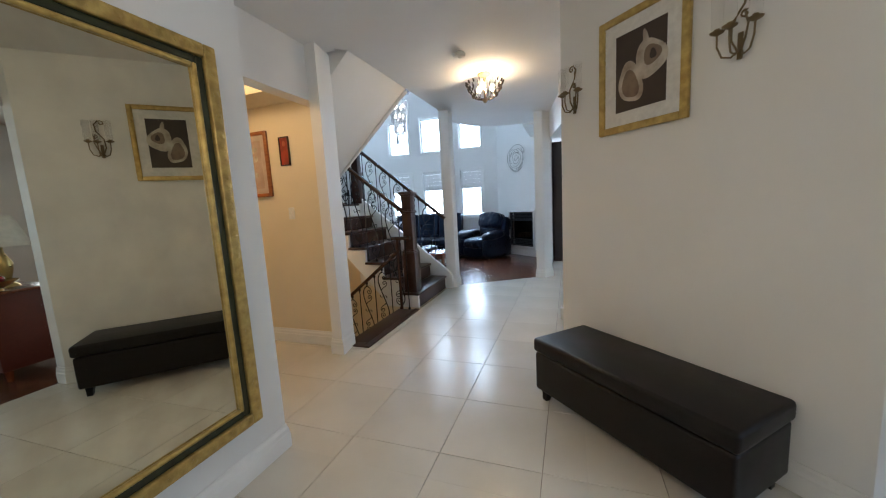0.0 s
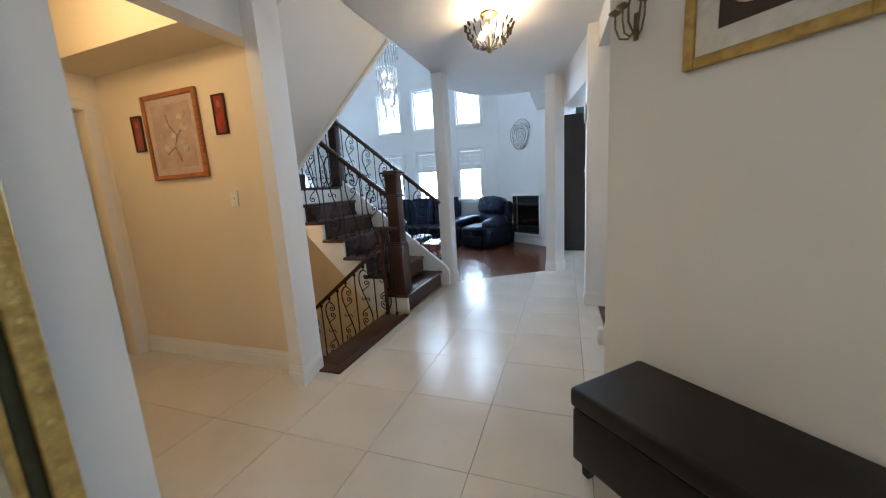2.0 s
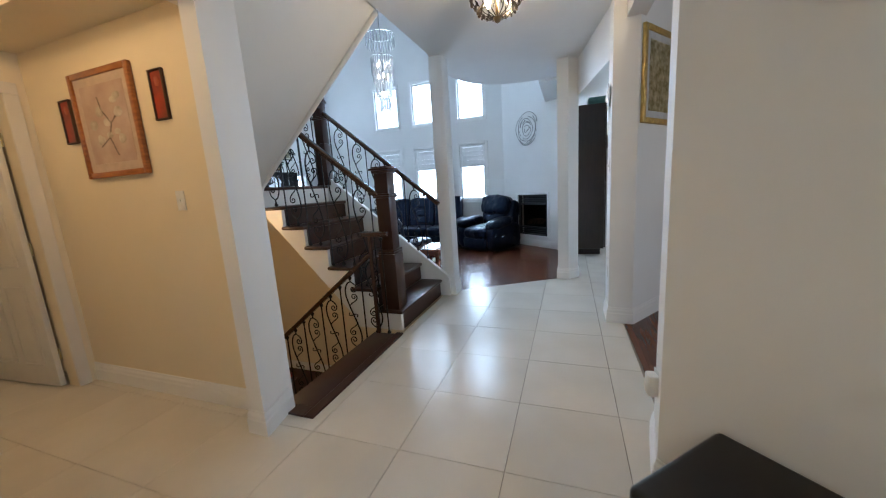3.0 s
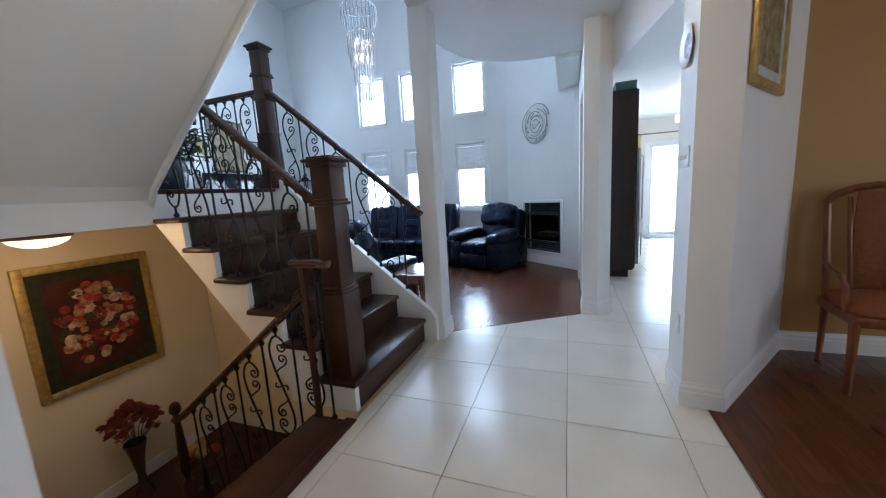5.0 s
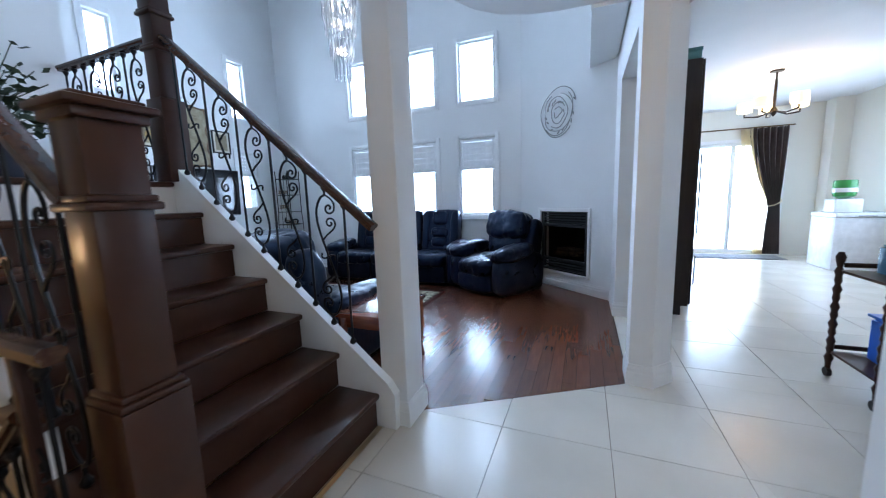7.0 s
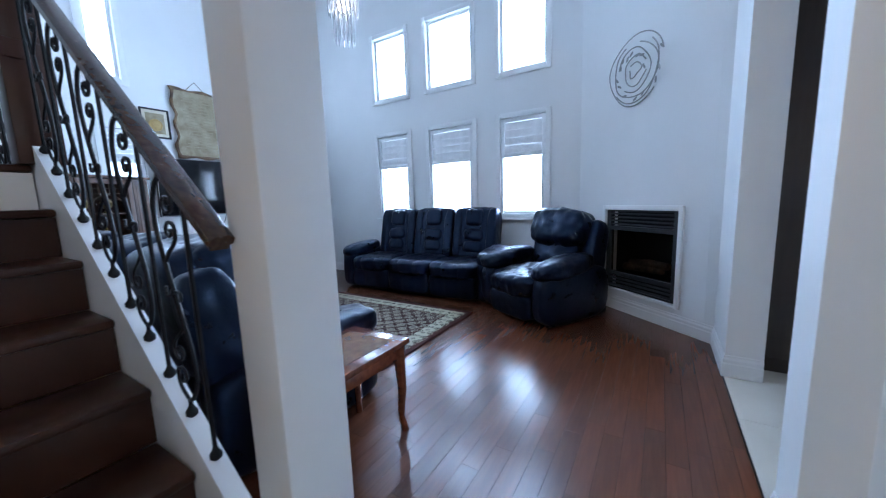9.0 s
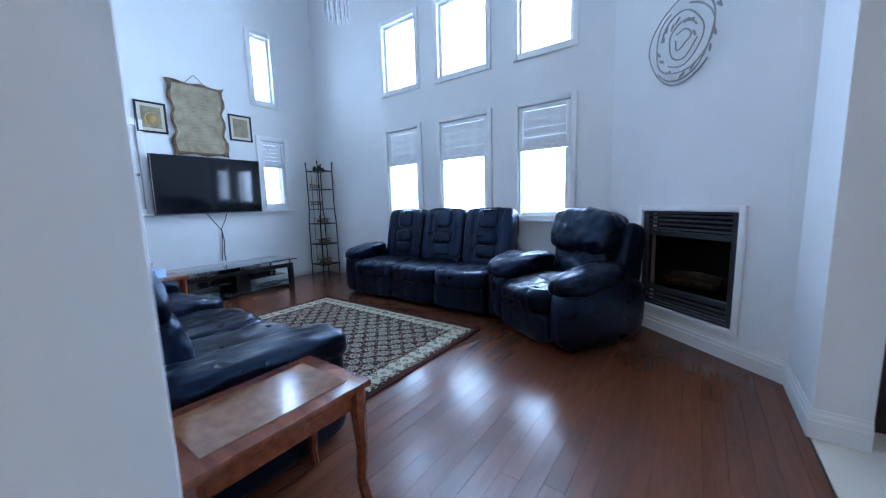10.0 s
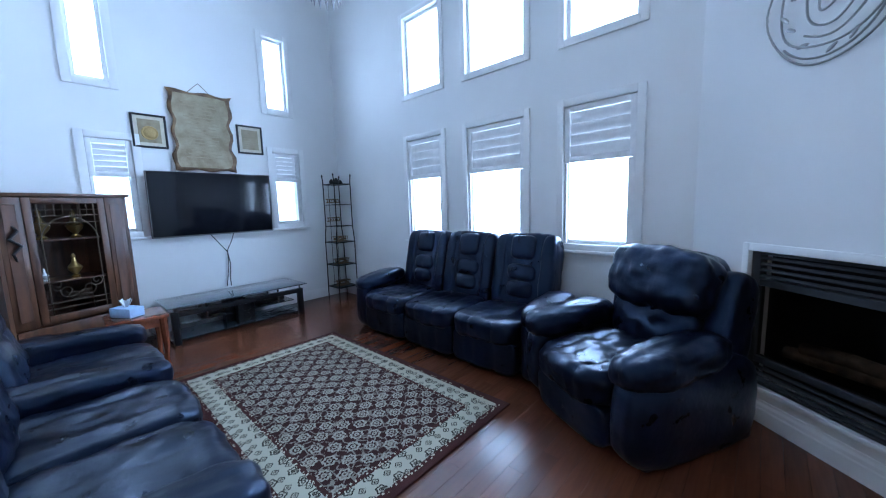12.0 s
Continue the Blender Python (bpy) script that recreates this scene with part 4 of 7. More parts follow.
for y in (-0.25, 0.25):
    bm = bmesh.new()
    tube(bm, [(0.006, y - 0.035, 0.37), (0.02, y - 0.02, 0.345), (0.022, y, 0.335), (0.02, y + 0.02, 0.345), (0.006, y + 0.035, 0.37)], 0.005, 6)
    box(bm, 0.004, 0.008, y - 0.03, y + 0.03, 0.345, 0.39, 0.002)
    part("handle", bm, IRON, dr, "small dark drawer handle")
bm = bmesh.new()
box(bm, -0.02, 0.003, -CW / 2 + 0.03, CW / 2 - 0.03, 0.115, 0.26, 0.004)
part("drawer", bm, CABWOOD, cab)
cab.matrix_world = pose(-5.475, 6.25, 0, 0, 0, 20)
# brassware in the cabinet
for y, z, s, c in ((-0.12, 1.172, 1.15, BRASS), (0.10, 1.172, 1.1, BRASS), (0.06, 0.812, 0.95, BRASS), (-0.14, 0.812, 0.5, WHITEPLASTIC)):
    bm = bmesh.new()
    lathe(bm, [(0.03 * s, 0), (0.035 * s, 0.01 * s), (0.012 * s, 0.03 * s), (0.045 * s, 0.07 * s), (0.055 * s, 0.10 * s), (0.02 * s, 0.14 * s), (0.012 * s, 0.19 * s), (0.018 * s, 0.20 * s), (0.004 * s, 0.23 * s)], 16)
    solid("ornament", bm, c, "small polished brass vessel in the display cabinet" if c is BRASS else "small round white ornament in the display cabinet", "ornament").matrix_world = pose(-5.475, 6.25, 0, 0, 0, 20) @ pose(-0.17, y, z)

# television
tv = thing("television", "large flat black television mounted on the white wall", "television")
bm = bmesh.new()
box(bm, -0.05, 0.0, -0.645, 0.645, -0.37, 0.37, 0.006)
part("frame", bm, BLACKPLASTIC, tv)
bm = bmesh.new()
box(bm, 0.0008, 0.003, -0.633, 0.633, -0.350, 0.360)
part("screen", bm, SCREEN, tv, "dark glossy screen", False)
bm = bmesh.new()
box(bm, 0.0005, 0.004, -0.640, 0.640, -0.368, -0.355)
part("bezel", bm, SILVER, tv)
bm = bmesh.new()
box(bm, 0.0005, 0.004, -0.645, -0.636, -0.354, 0.368)
part("bezel", bm, SILVER, tv)
bm = bmesh.new()
box(bm, -0.10, -0.05, -0.2, 0.2, -0.15, 0.15)
part("bracket", bm, BLACKMETAL, tv)
tv.matrix_world = pose(-5.955, 7.515, 1.46, 0, 2.5, 0)
bm = bmesh.new()
tube(bm, [(-6.03, 7.42, 1.12), (-6.02, 7.50, 1.0), (-6.03, 7.60, 0.86), (-6.03, 7.62, 0.70), (-6.02, 7.60, 0.52), (-5.95, 7.58, 0.44)], 0.006, 6)
tube(bm, [(-6.03, 7.70, 1.12), (-6.03, 7.66, 1.0), (-6.03, 7.60, 0.88), (-6.035, 7.60, 0.70), (-6.03, 7.57, 0.50), (-5.97, 7.54, 0.44)], 0.005, 6)
solid("cable", bm, BLACKPLASTIC, "black television cables hanging down the white wall", "cable")
bm = bmesh.new()
tube(bm, [(-5.75, 7.1, 0.05), (-5.6, 6.95, 0.006), (-5.7, 6.85, 0.006), (-5.85, 6.9, 0.006), (-5.8, 7.05, 0.006), (-5.95, 6.8, 0.006), (-6.03, 6.75, 0.05), (-6.05, 6.75, 0.2)], 0.005, 6)
solid("cable", bm, BLACKPLASTIC, "loose black cable on the floor beside the stand", "cable")

# television stand
ts = thing("tv_stand", "low television stand with black legs and glass shelves", "tv stand")
bm = bmesh.new()
box(bm, -0.31, 0.31, -0.73, 0.73, 0.405, 0.415, 0.003)
part("glass_top", bm, TABLEGLASS, ts, "dark tempered glass top")
for y in (-0.66, 0.66):
    bm = bmesh.new()
    box(bm, 0.20, 0.255, y - 0.032, y + 0.032, 0, 0.352, 0.004)
    part("leg", bm, BLACKMETAL, ts)
    bm = bmesh.new()
    box(bm, -0.25, 0.199, y - 0.025, y + 0.025, 0.0, 0.035, 0.004)
    part("floor_rail", bm, BLACKMETAL, ts)
bm = bmesh.new()
box(bm, 0.20, 0.255, -0.627, 0.627, 0.300, 0.352, 0.004)
part("crossbar", bm, BLACKMETAL, ts)
for z, y0, y1 in ((0.036, -0.70, 0.70), (0.20, -0.60, -0.12), (0.20, 0.12, 0.60)):
    bm = bmesh.new()
    box(bm, -0.25, 0.18, y0, y1, z, z + 0.008)
    part("glass_shelf", bm, TABLEGLASS, ts, smooth=False)
bm = bmesh.new()
box(bm, -0.24, -0.08, -0.115, 0.115, 0.045, 0.404, 0.004)
part("tower", bm, BLACKMETAL, ts)
for y in (-0.36, 0.42):
    for x in (0.14, -0.2):
        bm = bmesh.new()
        tube(bm, [(x, y, 0.209), (x, y, 0.404)], 0.013, 12)
        part("spacer", bm, CHROME, ts, "chrome spacer tube")
for y in (-0.66, 0.0, 0.66):
    bm = bmesh.new()
    tube(bm, [(0.225, y, 0.352), (0.225, y, 0.404)], 0.010, 10)
    part("spacer", bm, CHROME, ts, "chrome spacer tube")
ts.location = (-5.66, 7.55, 0)
for y, z, w, h, d in ((7.90, 0.209, 0.34, 0.055, 0.24), (7.27, 0.209, 0.24, 0.045, 0.2)):
    bm = bmesh.new()
    box(bm, -d / 2, d / 2, -w / 2, w / 2, 0.006, h, 0.003)
    box(bm, d / 2 - 0.001, d / 2 + 0.002, -w / 2 + 0.02, w / 2 - 0.02, 0.015, h - 0.01, 0.001, 1)
    for a in (-1, 1):
        for b in (-1, 1):
            box(bm, a * d * 0.4 - 0.01, a * d * 0.4 + 0.01, b * w * 0.42 - 0.01, b * w * 0.42 + 0.01, 0, 0.006)
    solid("media_box", bm, BLACKPLASTIC, "flat black media player on the glass shelf", "media player").location = (-5.70, y, z)
bm = bmesh.new()
box(bm, -0.06, 0.06, -0.09, 0.09, 0, 0.27, 0.006)
lathe(bm, [(0.05, 0), (0.045, 0.005), (0.02, 0.003)], 16, (0.0, 0, 0.27))
for z in (0.07, 0.18):
    tube(bm, [(0.061, 0.045 * math.cos(a), z + 0.045 * math.sin(a)) for a in [2 * math.pi * i / 16 for i in range(16)]], 0.006, 5, True)
solid("speaker", bm, BLACKPLASTIC, "black centre speaker standing on the lower shelf", "speaker").location = (-5.60, 7.60, 0.045)

bm = bmesh.new()
tube(bm, [(-5.62 + 0.10 * math.cos(i * 0.5) * (1 + 0.25 * math.sin(i * 0.9)), 7.92 + 0.17 * math.sin(i * 0.5) + 0.004 * i, 0.050 + 0.0008 * i) for i in range(40)], 0.004, 5)
solid("cable", bm, BLACKPLASTIC, "coiled thin black cable on the lower glass shelf", "cable")

# etagere in the corner
et = thing("etagere", "tall narrow black metal etagere with small ornaments", "shelf")
W2, H2 = 0.155, 1.84
for a in (-1, 1):
    for b in (-1, 1):
        bm = bmesh.new()
        tube(bm, [(a * W2, b * W2 * 1.04, 0), (a * W2, b * W2, 0.45), (a * W2, b * W2, 0.86), (a * W2, b * W2 * 0.93, 1.0), (a * W2, b * W2 * 0.86, 1.08), (a * W2, b * W2 * 0.86, 1.76), (a * W2, b * W2 * 0.92, H2)], 0.008, 8)
        lathe(bm, [(0.008, H2 - 0.01), (0.013, H2 + 0.005), (0.004, H2 + 0.03)], 8, (a * W2, b * W2 * 0.92, 0))
        part("upright", bm, IRON, et)
for z in (0.18, 0.52, 0.86, 1.72):
    bm = bmesh.new()
    s = W2 * (0.86 if z > 1 else 1.0)
    tube(bm, [(-W2, -s, z), (W2, -s, z), (W2, s, z), (-W2, s, z)], 0.007, 6, True)
    box(bm, -W2, W2, -s, s, z - 0.003, z + 0.003)
    part("shelf", bm, IRON, et)
for z in (1.10, 1.42):
    bm = bmesh.new()
    s = W2 * 0.86
    tube(bm, [(-W2, -s, z), (W2, -s, z), (W2, s, z), (-W2, s, z)], 0.005, 6, True)
    part("stretcher", bm, IRON, et)
for a in (-0.05, 0.05):
    bm = bmesh.new()
    tube(bm, [(-W2, a, 0.18), (-W2, a, 1.72)], 0.004, 5)
    part("back_rod", bm, IRON, et)
et.location = (-5.78, 9.06, 0)
BROWNORN = material("brown_ornament", (0.22, 0.13, 0.06), 0.5, scale=25)
for z, n in ((0.184, 1), (0.524, 1), (0.864, 1)):
    bm = bmesh.new()
    tube(bm, [(0.07 * math.cos(a), 0.09 * math.sin(a), 0.04 + 0.012 * math.sin(3 * a)) for a in [2 * math.pi * i / 20 for i in range(20)]], 0.011, 6, True)
    box(bm, -0.05, 0.05, -0.10, 0.10, 0, 0.012, 0.004)
    for i in range(8):
        y = -0.09 + 0.18 * i / 7
        tube(bm, [(0.045, y, 0.012), (0.06, y, 0.05), (0.05, y * 1.05, 0.075)], 0.004, 5)
    box(bm, -0.055, 0.055, -0.11, 0.11, 0.072, 0.082, 0.003)
    solid("basket", bm, BROWNORN, "small brown woven basket on the etagere shelf", "basket").location = (-5.78, 9.06, z)
for z in (1.17, 1.45):
    bm = bmesh.new()
    box(bm, -0.006, 0.006, -0.11, 0.11, 0.0, 0.012, 0.003)
    box(bm, -0.006, 0.006, -0.11, 0.11, 0.05, 0.062, 0.003)
    for i in range(6):
        y = -0.09 + 0.18 * i / 5
        tube(bm, [(0, y, 0.0), (0, y + 0.012, 0.03), (0, y, 0.055)], 0.007, 6)
    part("plaque", bm, BROWNORN, et, "carved brown plaque").location = (-W2 + 0.012, 0, z)
for k, (r, y) in enumerate(((0.035, -0.08), (0.045, 0.0), (0.03, 0.07))):
    bm = bmesh.new()
    lathe(bm, [(r * 0.6, 0), (r, r * 0.6), (r * 0.8, r * 1.4), (r * 0.4, r * 1.8), (r * 0.5, r * 2.0)], 14)
    solid("jar", bm, BLACKPLASTIC, "small dark round jar on top of the etagere", "jar", group="jars on the etagere").location = (-5.78, 9.06 + y, 1.724)


# windows of the living room
def window(name, label, w, z0, z1, shutter, f=0.06, louvres=4):
    """A window in the x-z plane, its room side towards -y, at its opening's lower middle."""
    t = tagged(new(name), label, "", "", "structure")
    tilt = 24 if f > 0.065 else 9
    for part_name, b in (("casing", (-w / 2 - f, -w / 2, z0 - f, z1 + f)), ("casing", (w / 2, w / 2 + f, z0 - f, z1 + f)), ("casing", (-w / 2, w / 2, z1, z1 + f)), ("casing", (-w / 2, w / 2, z0 - f, z0))):
        bm = bmesh.new()
        box(bm, b[0], b[1], -0.022, -0.001, b[2], b[3], 0.004)
        part(part_name, bm, TRIM, t)
    for b in ((-w / 2, -w / 2 + 0.035, z0, z1), (w / 2 - 0.035, w / 2, z0, z1), (-w / 2 + 0.035, w / 2 - 0.035, z1 - 0.035, z1), (-w / 2 + 0.035, w / 2 - 0.035, z0, z0 + 0.035)):
        bm = bmesh.new()
        box(bm, b[0], b[1], 0.034, 0.085, b[2], b[3], 0.004)
        part("frame", bm, TRIM, t)
    bm = bmesh.new()
    box(bm, -w / 2 + 0.034, w / 2 - 0.034, 0.056, 0.062, z0 + 0.034, z1 - 0.034)
    p = part("pane", bm, PANE, t, smooth=False)
    p.visible_shadow = False
    if shutter:
        bm = bmesh.new()
        box(bm, -w / 2 - f - 0.015, w / 2 + f + 0.015, -0.055, -0.023, z0 - f - 0.02, z0 - f + 0.008, 0.006)
        part("sill", bm, TRIM, t)
        zm = z0 + (z1 - z0) * 0.60
        for b in ((-w / 2 + 0.004, -w / 2 + 0.05, zm, z1 - 0.004), (w / 2 - 0.05, w / 2 - 0.004, zm, z1 - 0.004), (-w / 2 + 0.05, w / 2 - 0.05, zm, zm + 0.05), (-w / 2 + 0.05, w / 2 - 0.05, z1 - 0.05, z1 - 0.004)):
            bm = bmesh.new()
            box(bm, b[0], b[1], 0.0, 0.030, b[2], b[3], 0.003)
            part("shutter_frame", bm, SHUTTER, t)
        n = louvres
        step = (z1 - 0.055 - zm - 0.05) / n
        for i in range(n):
            bm = bmesh.new()
            box(bm, -w / 2 + 0.052, w / 2 - 0.052, -0.004, 0.004, -step * 0.497, step * 0.497, 0.003)
            s = part("slat", bm, SHUTTER, t)
            s.matrix_basis = pose(0, 0.014, zm + 0.05 + step * (i + 0.5), tilt)
        for k in (-1, 1):
            bm = bmesh.new()
            q = 0.026 if k > 0 else 0.012
            box(bm, k * (w / 2 - q - 0.004) - q, k * (w / 2 - q - 0.004) + q, 0.0, 0.030, z0 + 0.004, zm - 0.004, 0.003)
            part("folded_shutter", bm, SHUTTER, t)
    return t


num = 0
for x0, x1 in ((-4.40, -3.81), (-3.44, -2.75), (-2.36, -1.78)):
    for z0, z1, sh in ((0.98, 2.17, True), (2.72, 3.60, False)):
        num += 1
        window("window_%d" % num, "white shuttered window" if sh else "white framed high window", x1 - x0, z0, z1, sh).location = ((x0 + x1) / 2, 9.27, 0)
for y0, y1, z0, z1 in WEST_WINDOWS:
    num += 1
    sh = z0 < 2
    window("window_%d" % num, "narrow white shuttered window" if sh else "narrow white high window", y1 - y0, z0, z1, sh, 0.07, 5 if sh else 0).matrix_world = pose(-6.06, (y0 + y1) / 2, 0, 0, 0, 90)

window("window_%d" % (num + 1), "wide white kitchen window", 2.4, 1.0, 2.1, False).matrix_world = pose(3.62, 9.8, 0, 0, 0, -90)

# fireplace in the slanting wall
fp = thing("fireplace", "black gas fireplace insert with louvres and white surround", "fireplace")
L, Z0, Z1 = 0.81, 0.22, 1.03
for b in ((-L / 2 - 0.04, -L / 2, Z0 - 0.03, Z1 + 0.045), (L / 2, L / 2 + 0.04, Z0 - 0.03, Z1 + 0.045), (-L / 2, L / 2, Z1, Z1 + 0.045), (-L / 2, L / 2, Z0 - 0.03, Z0)):
    bm = bmesh.new()
    box(bm, b[0], b[1], -0.025, -0.001, b[2], b[3], 0.005)
    part("surround", bm, TRIM, fp, "white painted surround")
FIREMETAL = material("grey_black_fire_metal", (0.028, 0.029, 0.033), 0.42, scale=14, rough_var=0.08)
bm = bmesh.new()
box(bm, -L / 2 + 0.003, L / 2 - 0.003, 0.14, 0.16, Z0 + 0.003, Z1 - 0.003)
for b in ((-L / 2 + 0.002, -L / 2 + 0.055, Z0 + 0.002, Z1 - 0.002), (L / 2 - 0.055, L / 2 - 0.002, Z0 + 0.002, Z1 - 0.002), (-L / 2 + 0.055, L / 2 - 0.055, Z1 - 0.02, Z1 - 0.002), (-L / 2 + 0.055, L / 2 - 0.055, Z0 + 0.002, Z0 + 0.02), (-L / 2 + 0.055, L / 2 - 0.055, Z0 + 0.135, Z0 + 0.175), (-L / 2 + 0.055, L / 2 - 0.055, Z1 - 0.205, Z1 - 0.165)):
    fb_ = bmesh.new()
    box(fb_, b[0], b[1], 0.0, 0.05, b[2], b[3], 0.003, 1)
    part("face_bar", fb_, FIREMETAL, fp)
part("firebox", bm, BLACKMETAL, fp)
for z in (Z0 + 0.035, Z0 + 0.07, Z0 + 0.105, Z1 - 0.145, Z1 - 0.11, Z1 - 0.075, Z1 - 0.04):
    bm = bmesh.new()
    box(bm, -L / 2 + 0.05, L / 2 - 0.05, -0.012, 0.012, -0.004, 0.004, 0.002, 1)
    part("louvre", bm, FIREMETAL, fp).matrix_basis = pose(0, 0.012, z, 35)
bm = bmesh.new()
box(bm, -L / 2 + 0.055, L / 2 - 0.055, 0.02, 0.025, Z0 + 0.175, Z1 - 0.205)
fire_glass = part("glass", bm, material("fire_glass", (0.55, 0.52, 0.48), 0.0, transmission=1.0, ior=1.08, scale=4), fp, "dark fireplace glass", False)
fire_glass.visible_shadow = False
LOG = material("ceramic_log", (0.16, 0.10, 0.06), 0.9, dark=(0.05, 0.03, 0.02), scale=14, bump=0.5, bump_scale=40)
for x0, x1, z in ((-0.24, 0.2, 0.45), (-0.16, 0.26, 0.50)):
    bm = bmesh.new()
    tube(bm, [(x0, 0.09, z), ((x0 + x1) / 2, 0.10, z + 0.015), (x1, 0.085, z + 0.02)], [0.035, 0.042, 0.032], 10)
    part("log", bm, LOG, fp, "brown ceramic log")
mid = Vector((-0.19, 8.25, 0)) + (Vector((-1.40, 9.28, 0)) - Vector((-0.19, 8.25, 0))).normalized() * 0.735
fp.matrix_world = pose(mid.x, mid.y, 0, 0, 0, math.degrees(math.atan2(-1.03, 1.21)))

# metal wall sculpture above the fireplace
art = thing("wall_sculpture", "round silver metal wall sculpture of rings and leaves", "wall art")
rng = random.Random(8)
for k, (r, a0, sweep) in enumerate(((0.28, 0.3, 5.2), (0.225, 2.0, 5.6), (0.17, 4.2, 5.0), (0.115, 0.5, 5.5), (0.06, 3.0, 5.4), (0.255, 3.9, 3.2))):
    bm = bmesh.new()
    tube(bm, [((r + 0.012 * math.sin(3 * a + k)) * math.cos(a0 + a), -0.02 - 0.012 * (k % 3) + 0.006 * math.sin(2 * a), (r + 0.012 * math.sin(2 * a)) * math.sin(a0 + a)) for a in [sweep * i / 40 for i in range(41)]], 0.0055, 6)
    part("ring", bm, SILVER, art)
for k in range(15):
    a = k * 2.4
    r = 0.10 + 0.19 * ((k * 0.37) % 1)
    bm = bmesh.new()
    x, z = r * math.cos(a), r * math.sin(a)
    puff(bm, (0, 0, 0), (0.055, 0.010, 0.020), 2.0, 3, 0.0)
    part("leaf", bm, SILVER, art).matrix_basis = pose(x, -0.035, z, 0, math.degrees(-a) + 60, 0)
art.matrix_world = pose(-0.822, 8.782, 2.30, 0, 0, math.degrees(math.atan2(-1.03, 1.21))) @ Matrix.Diagonal((1.05, 1, 1.07, 1))

# wall hangings beside the television
PARCH = material("parchment", (0.36, 0.31, 0.21), 0.8, dark=(0.22, 0.17, 0.10), scale=9, bump=0.3, bump_scale=60)
HIDE = material("brown_hide_edge", (0.22, 0.13, 0.06), 0.6, dark=(0.06, 0.03, 0.015), scale=12, bump=0.3, bump_scale=30)
INKPALE = material("faded_ink", (0.31, 0.25, 0.16), 0.8, scale=30)
sc = thing("wall_scroll", "worn brown hide scroll with a pale written sheet", "wall hanging")
bm = bmesh.new()
n = 16
vs = []
for i in range(n + 1):
    row = []
    z = 0.45 - 0.90 * i / n
    half = 0.30 + 0.035 * abs(2 * i / n - 1) ** 2 - 0.02 * math.sin(i * 1.3)
    for j in range(13):
        u = j / 6 - 1
        row.append(bm.verts.new((0.016 + 0.016 * abs(u) ** 8 + 0.012 * abs(2 * i / n - 1) ** 12, u * half, z + 0.012 * math.sin(j * 1.1 + i))))
    vs.append(row)
for a, b in zip(vs, vs[1:]):
    for j in range(12):
        bm.faces.new((a[j], a[j + 1], b[j + 1], b[j]))
ob = part("hide", bm, HIDE, sc, "curled dark hide edge")
ob.modifiers.new("thickness", "SOLIDIFY").thickness = 0.006
bm = bmesh.new()
box(bm, 0.026, 0.030, -0.285, 0.285, -0.415, 0.42, 0.0015, 1)
sheet = part("sheet", bm, PARCH, sc, "pale yellowed sheet", False)
rng = random.Random(2)
for i in range(16):
    bm = bmesh.new()
    w = rng.uniform(0.10, 0.20)
    box(bm, 0.0302, 0.0312, -w, w, 0.33 - 0.042 * i, 0.342 - 0.042 * i)
    part("text_line", bm, INKPALE, sheet, smooth=False)
bm = bmesh.new()
tube(bm, [(0.02, -0.12, 0.44), (0.005, 0.0, 0.565), (0.02, 0.12, 0.44)], 0.004, 5)
part("cord", bm, HIDE, sc)
sc.location = (-6.06, 7.48, 2.31)


def picture(name, label, w, h, frame_mat, frame_w, depth, fill, fill_label, mount=0.0, mount_mat=None):
    """A framed picture that hangs in the x-z plane and faces -y, its middle at the origin."""
    t = thing(name, label, "picture")
    for b in ((-w / 2, -w / 2 + frame_w, -h / 2, h / 2), (w / 2 - frame_w, w / 2, -h / 2, h / 2), (-w / 2 + frame_w, w / 2 - frame_w, h / 2 - frame_w, h / 2), (-w / 2 + frame_w, w / 2 - frame_w, -h / 2, -h / 2 + frame_w)):
        bm = bmesh.new()
        box(bm, b[0], b[1], -depth, -0.001, b[2], b[3], min(0.006, frame_w * 0.3))
        part("frame", bm, frame_mat, t)
    bm = bmesh.new()
    q = frame_w * 0.9
    box(bm, -w / 2 + q, w / 2 - q, -depth * 0.55, -0.002, -h / 2 + q, h / 2 - q)
    board = part("mount" if mount else "print", bm, mount_mat or fill, t, fill_label if not mount else "pale mount board", False)
    if mount:
        bm = bmesh.new()
        q = frame_w + mount
        box(bm, -w / 2 + q, w / 2 - q, -depth * 0.55 - 0.002, -depth * 0.55 - 0.0003, -h / 2 + q, h / 2 - q)
        board = part("print", bm, fill, t, fill_label, False)
    return t, -depth * 0.55 - (0.0022 if mount else 0.0002)


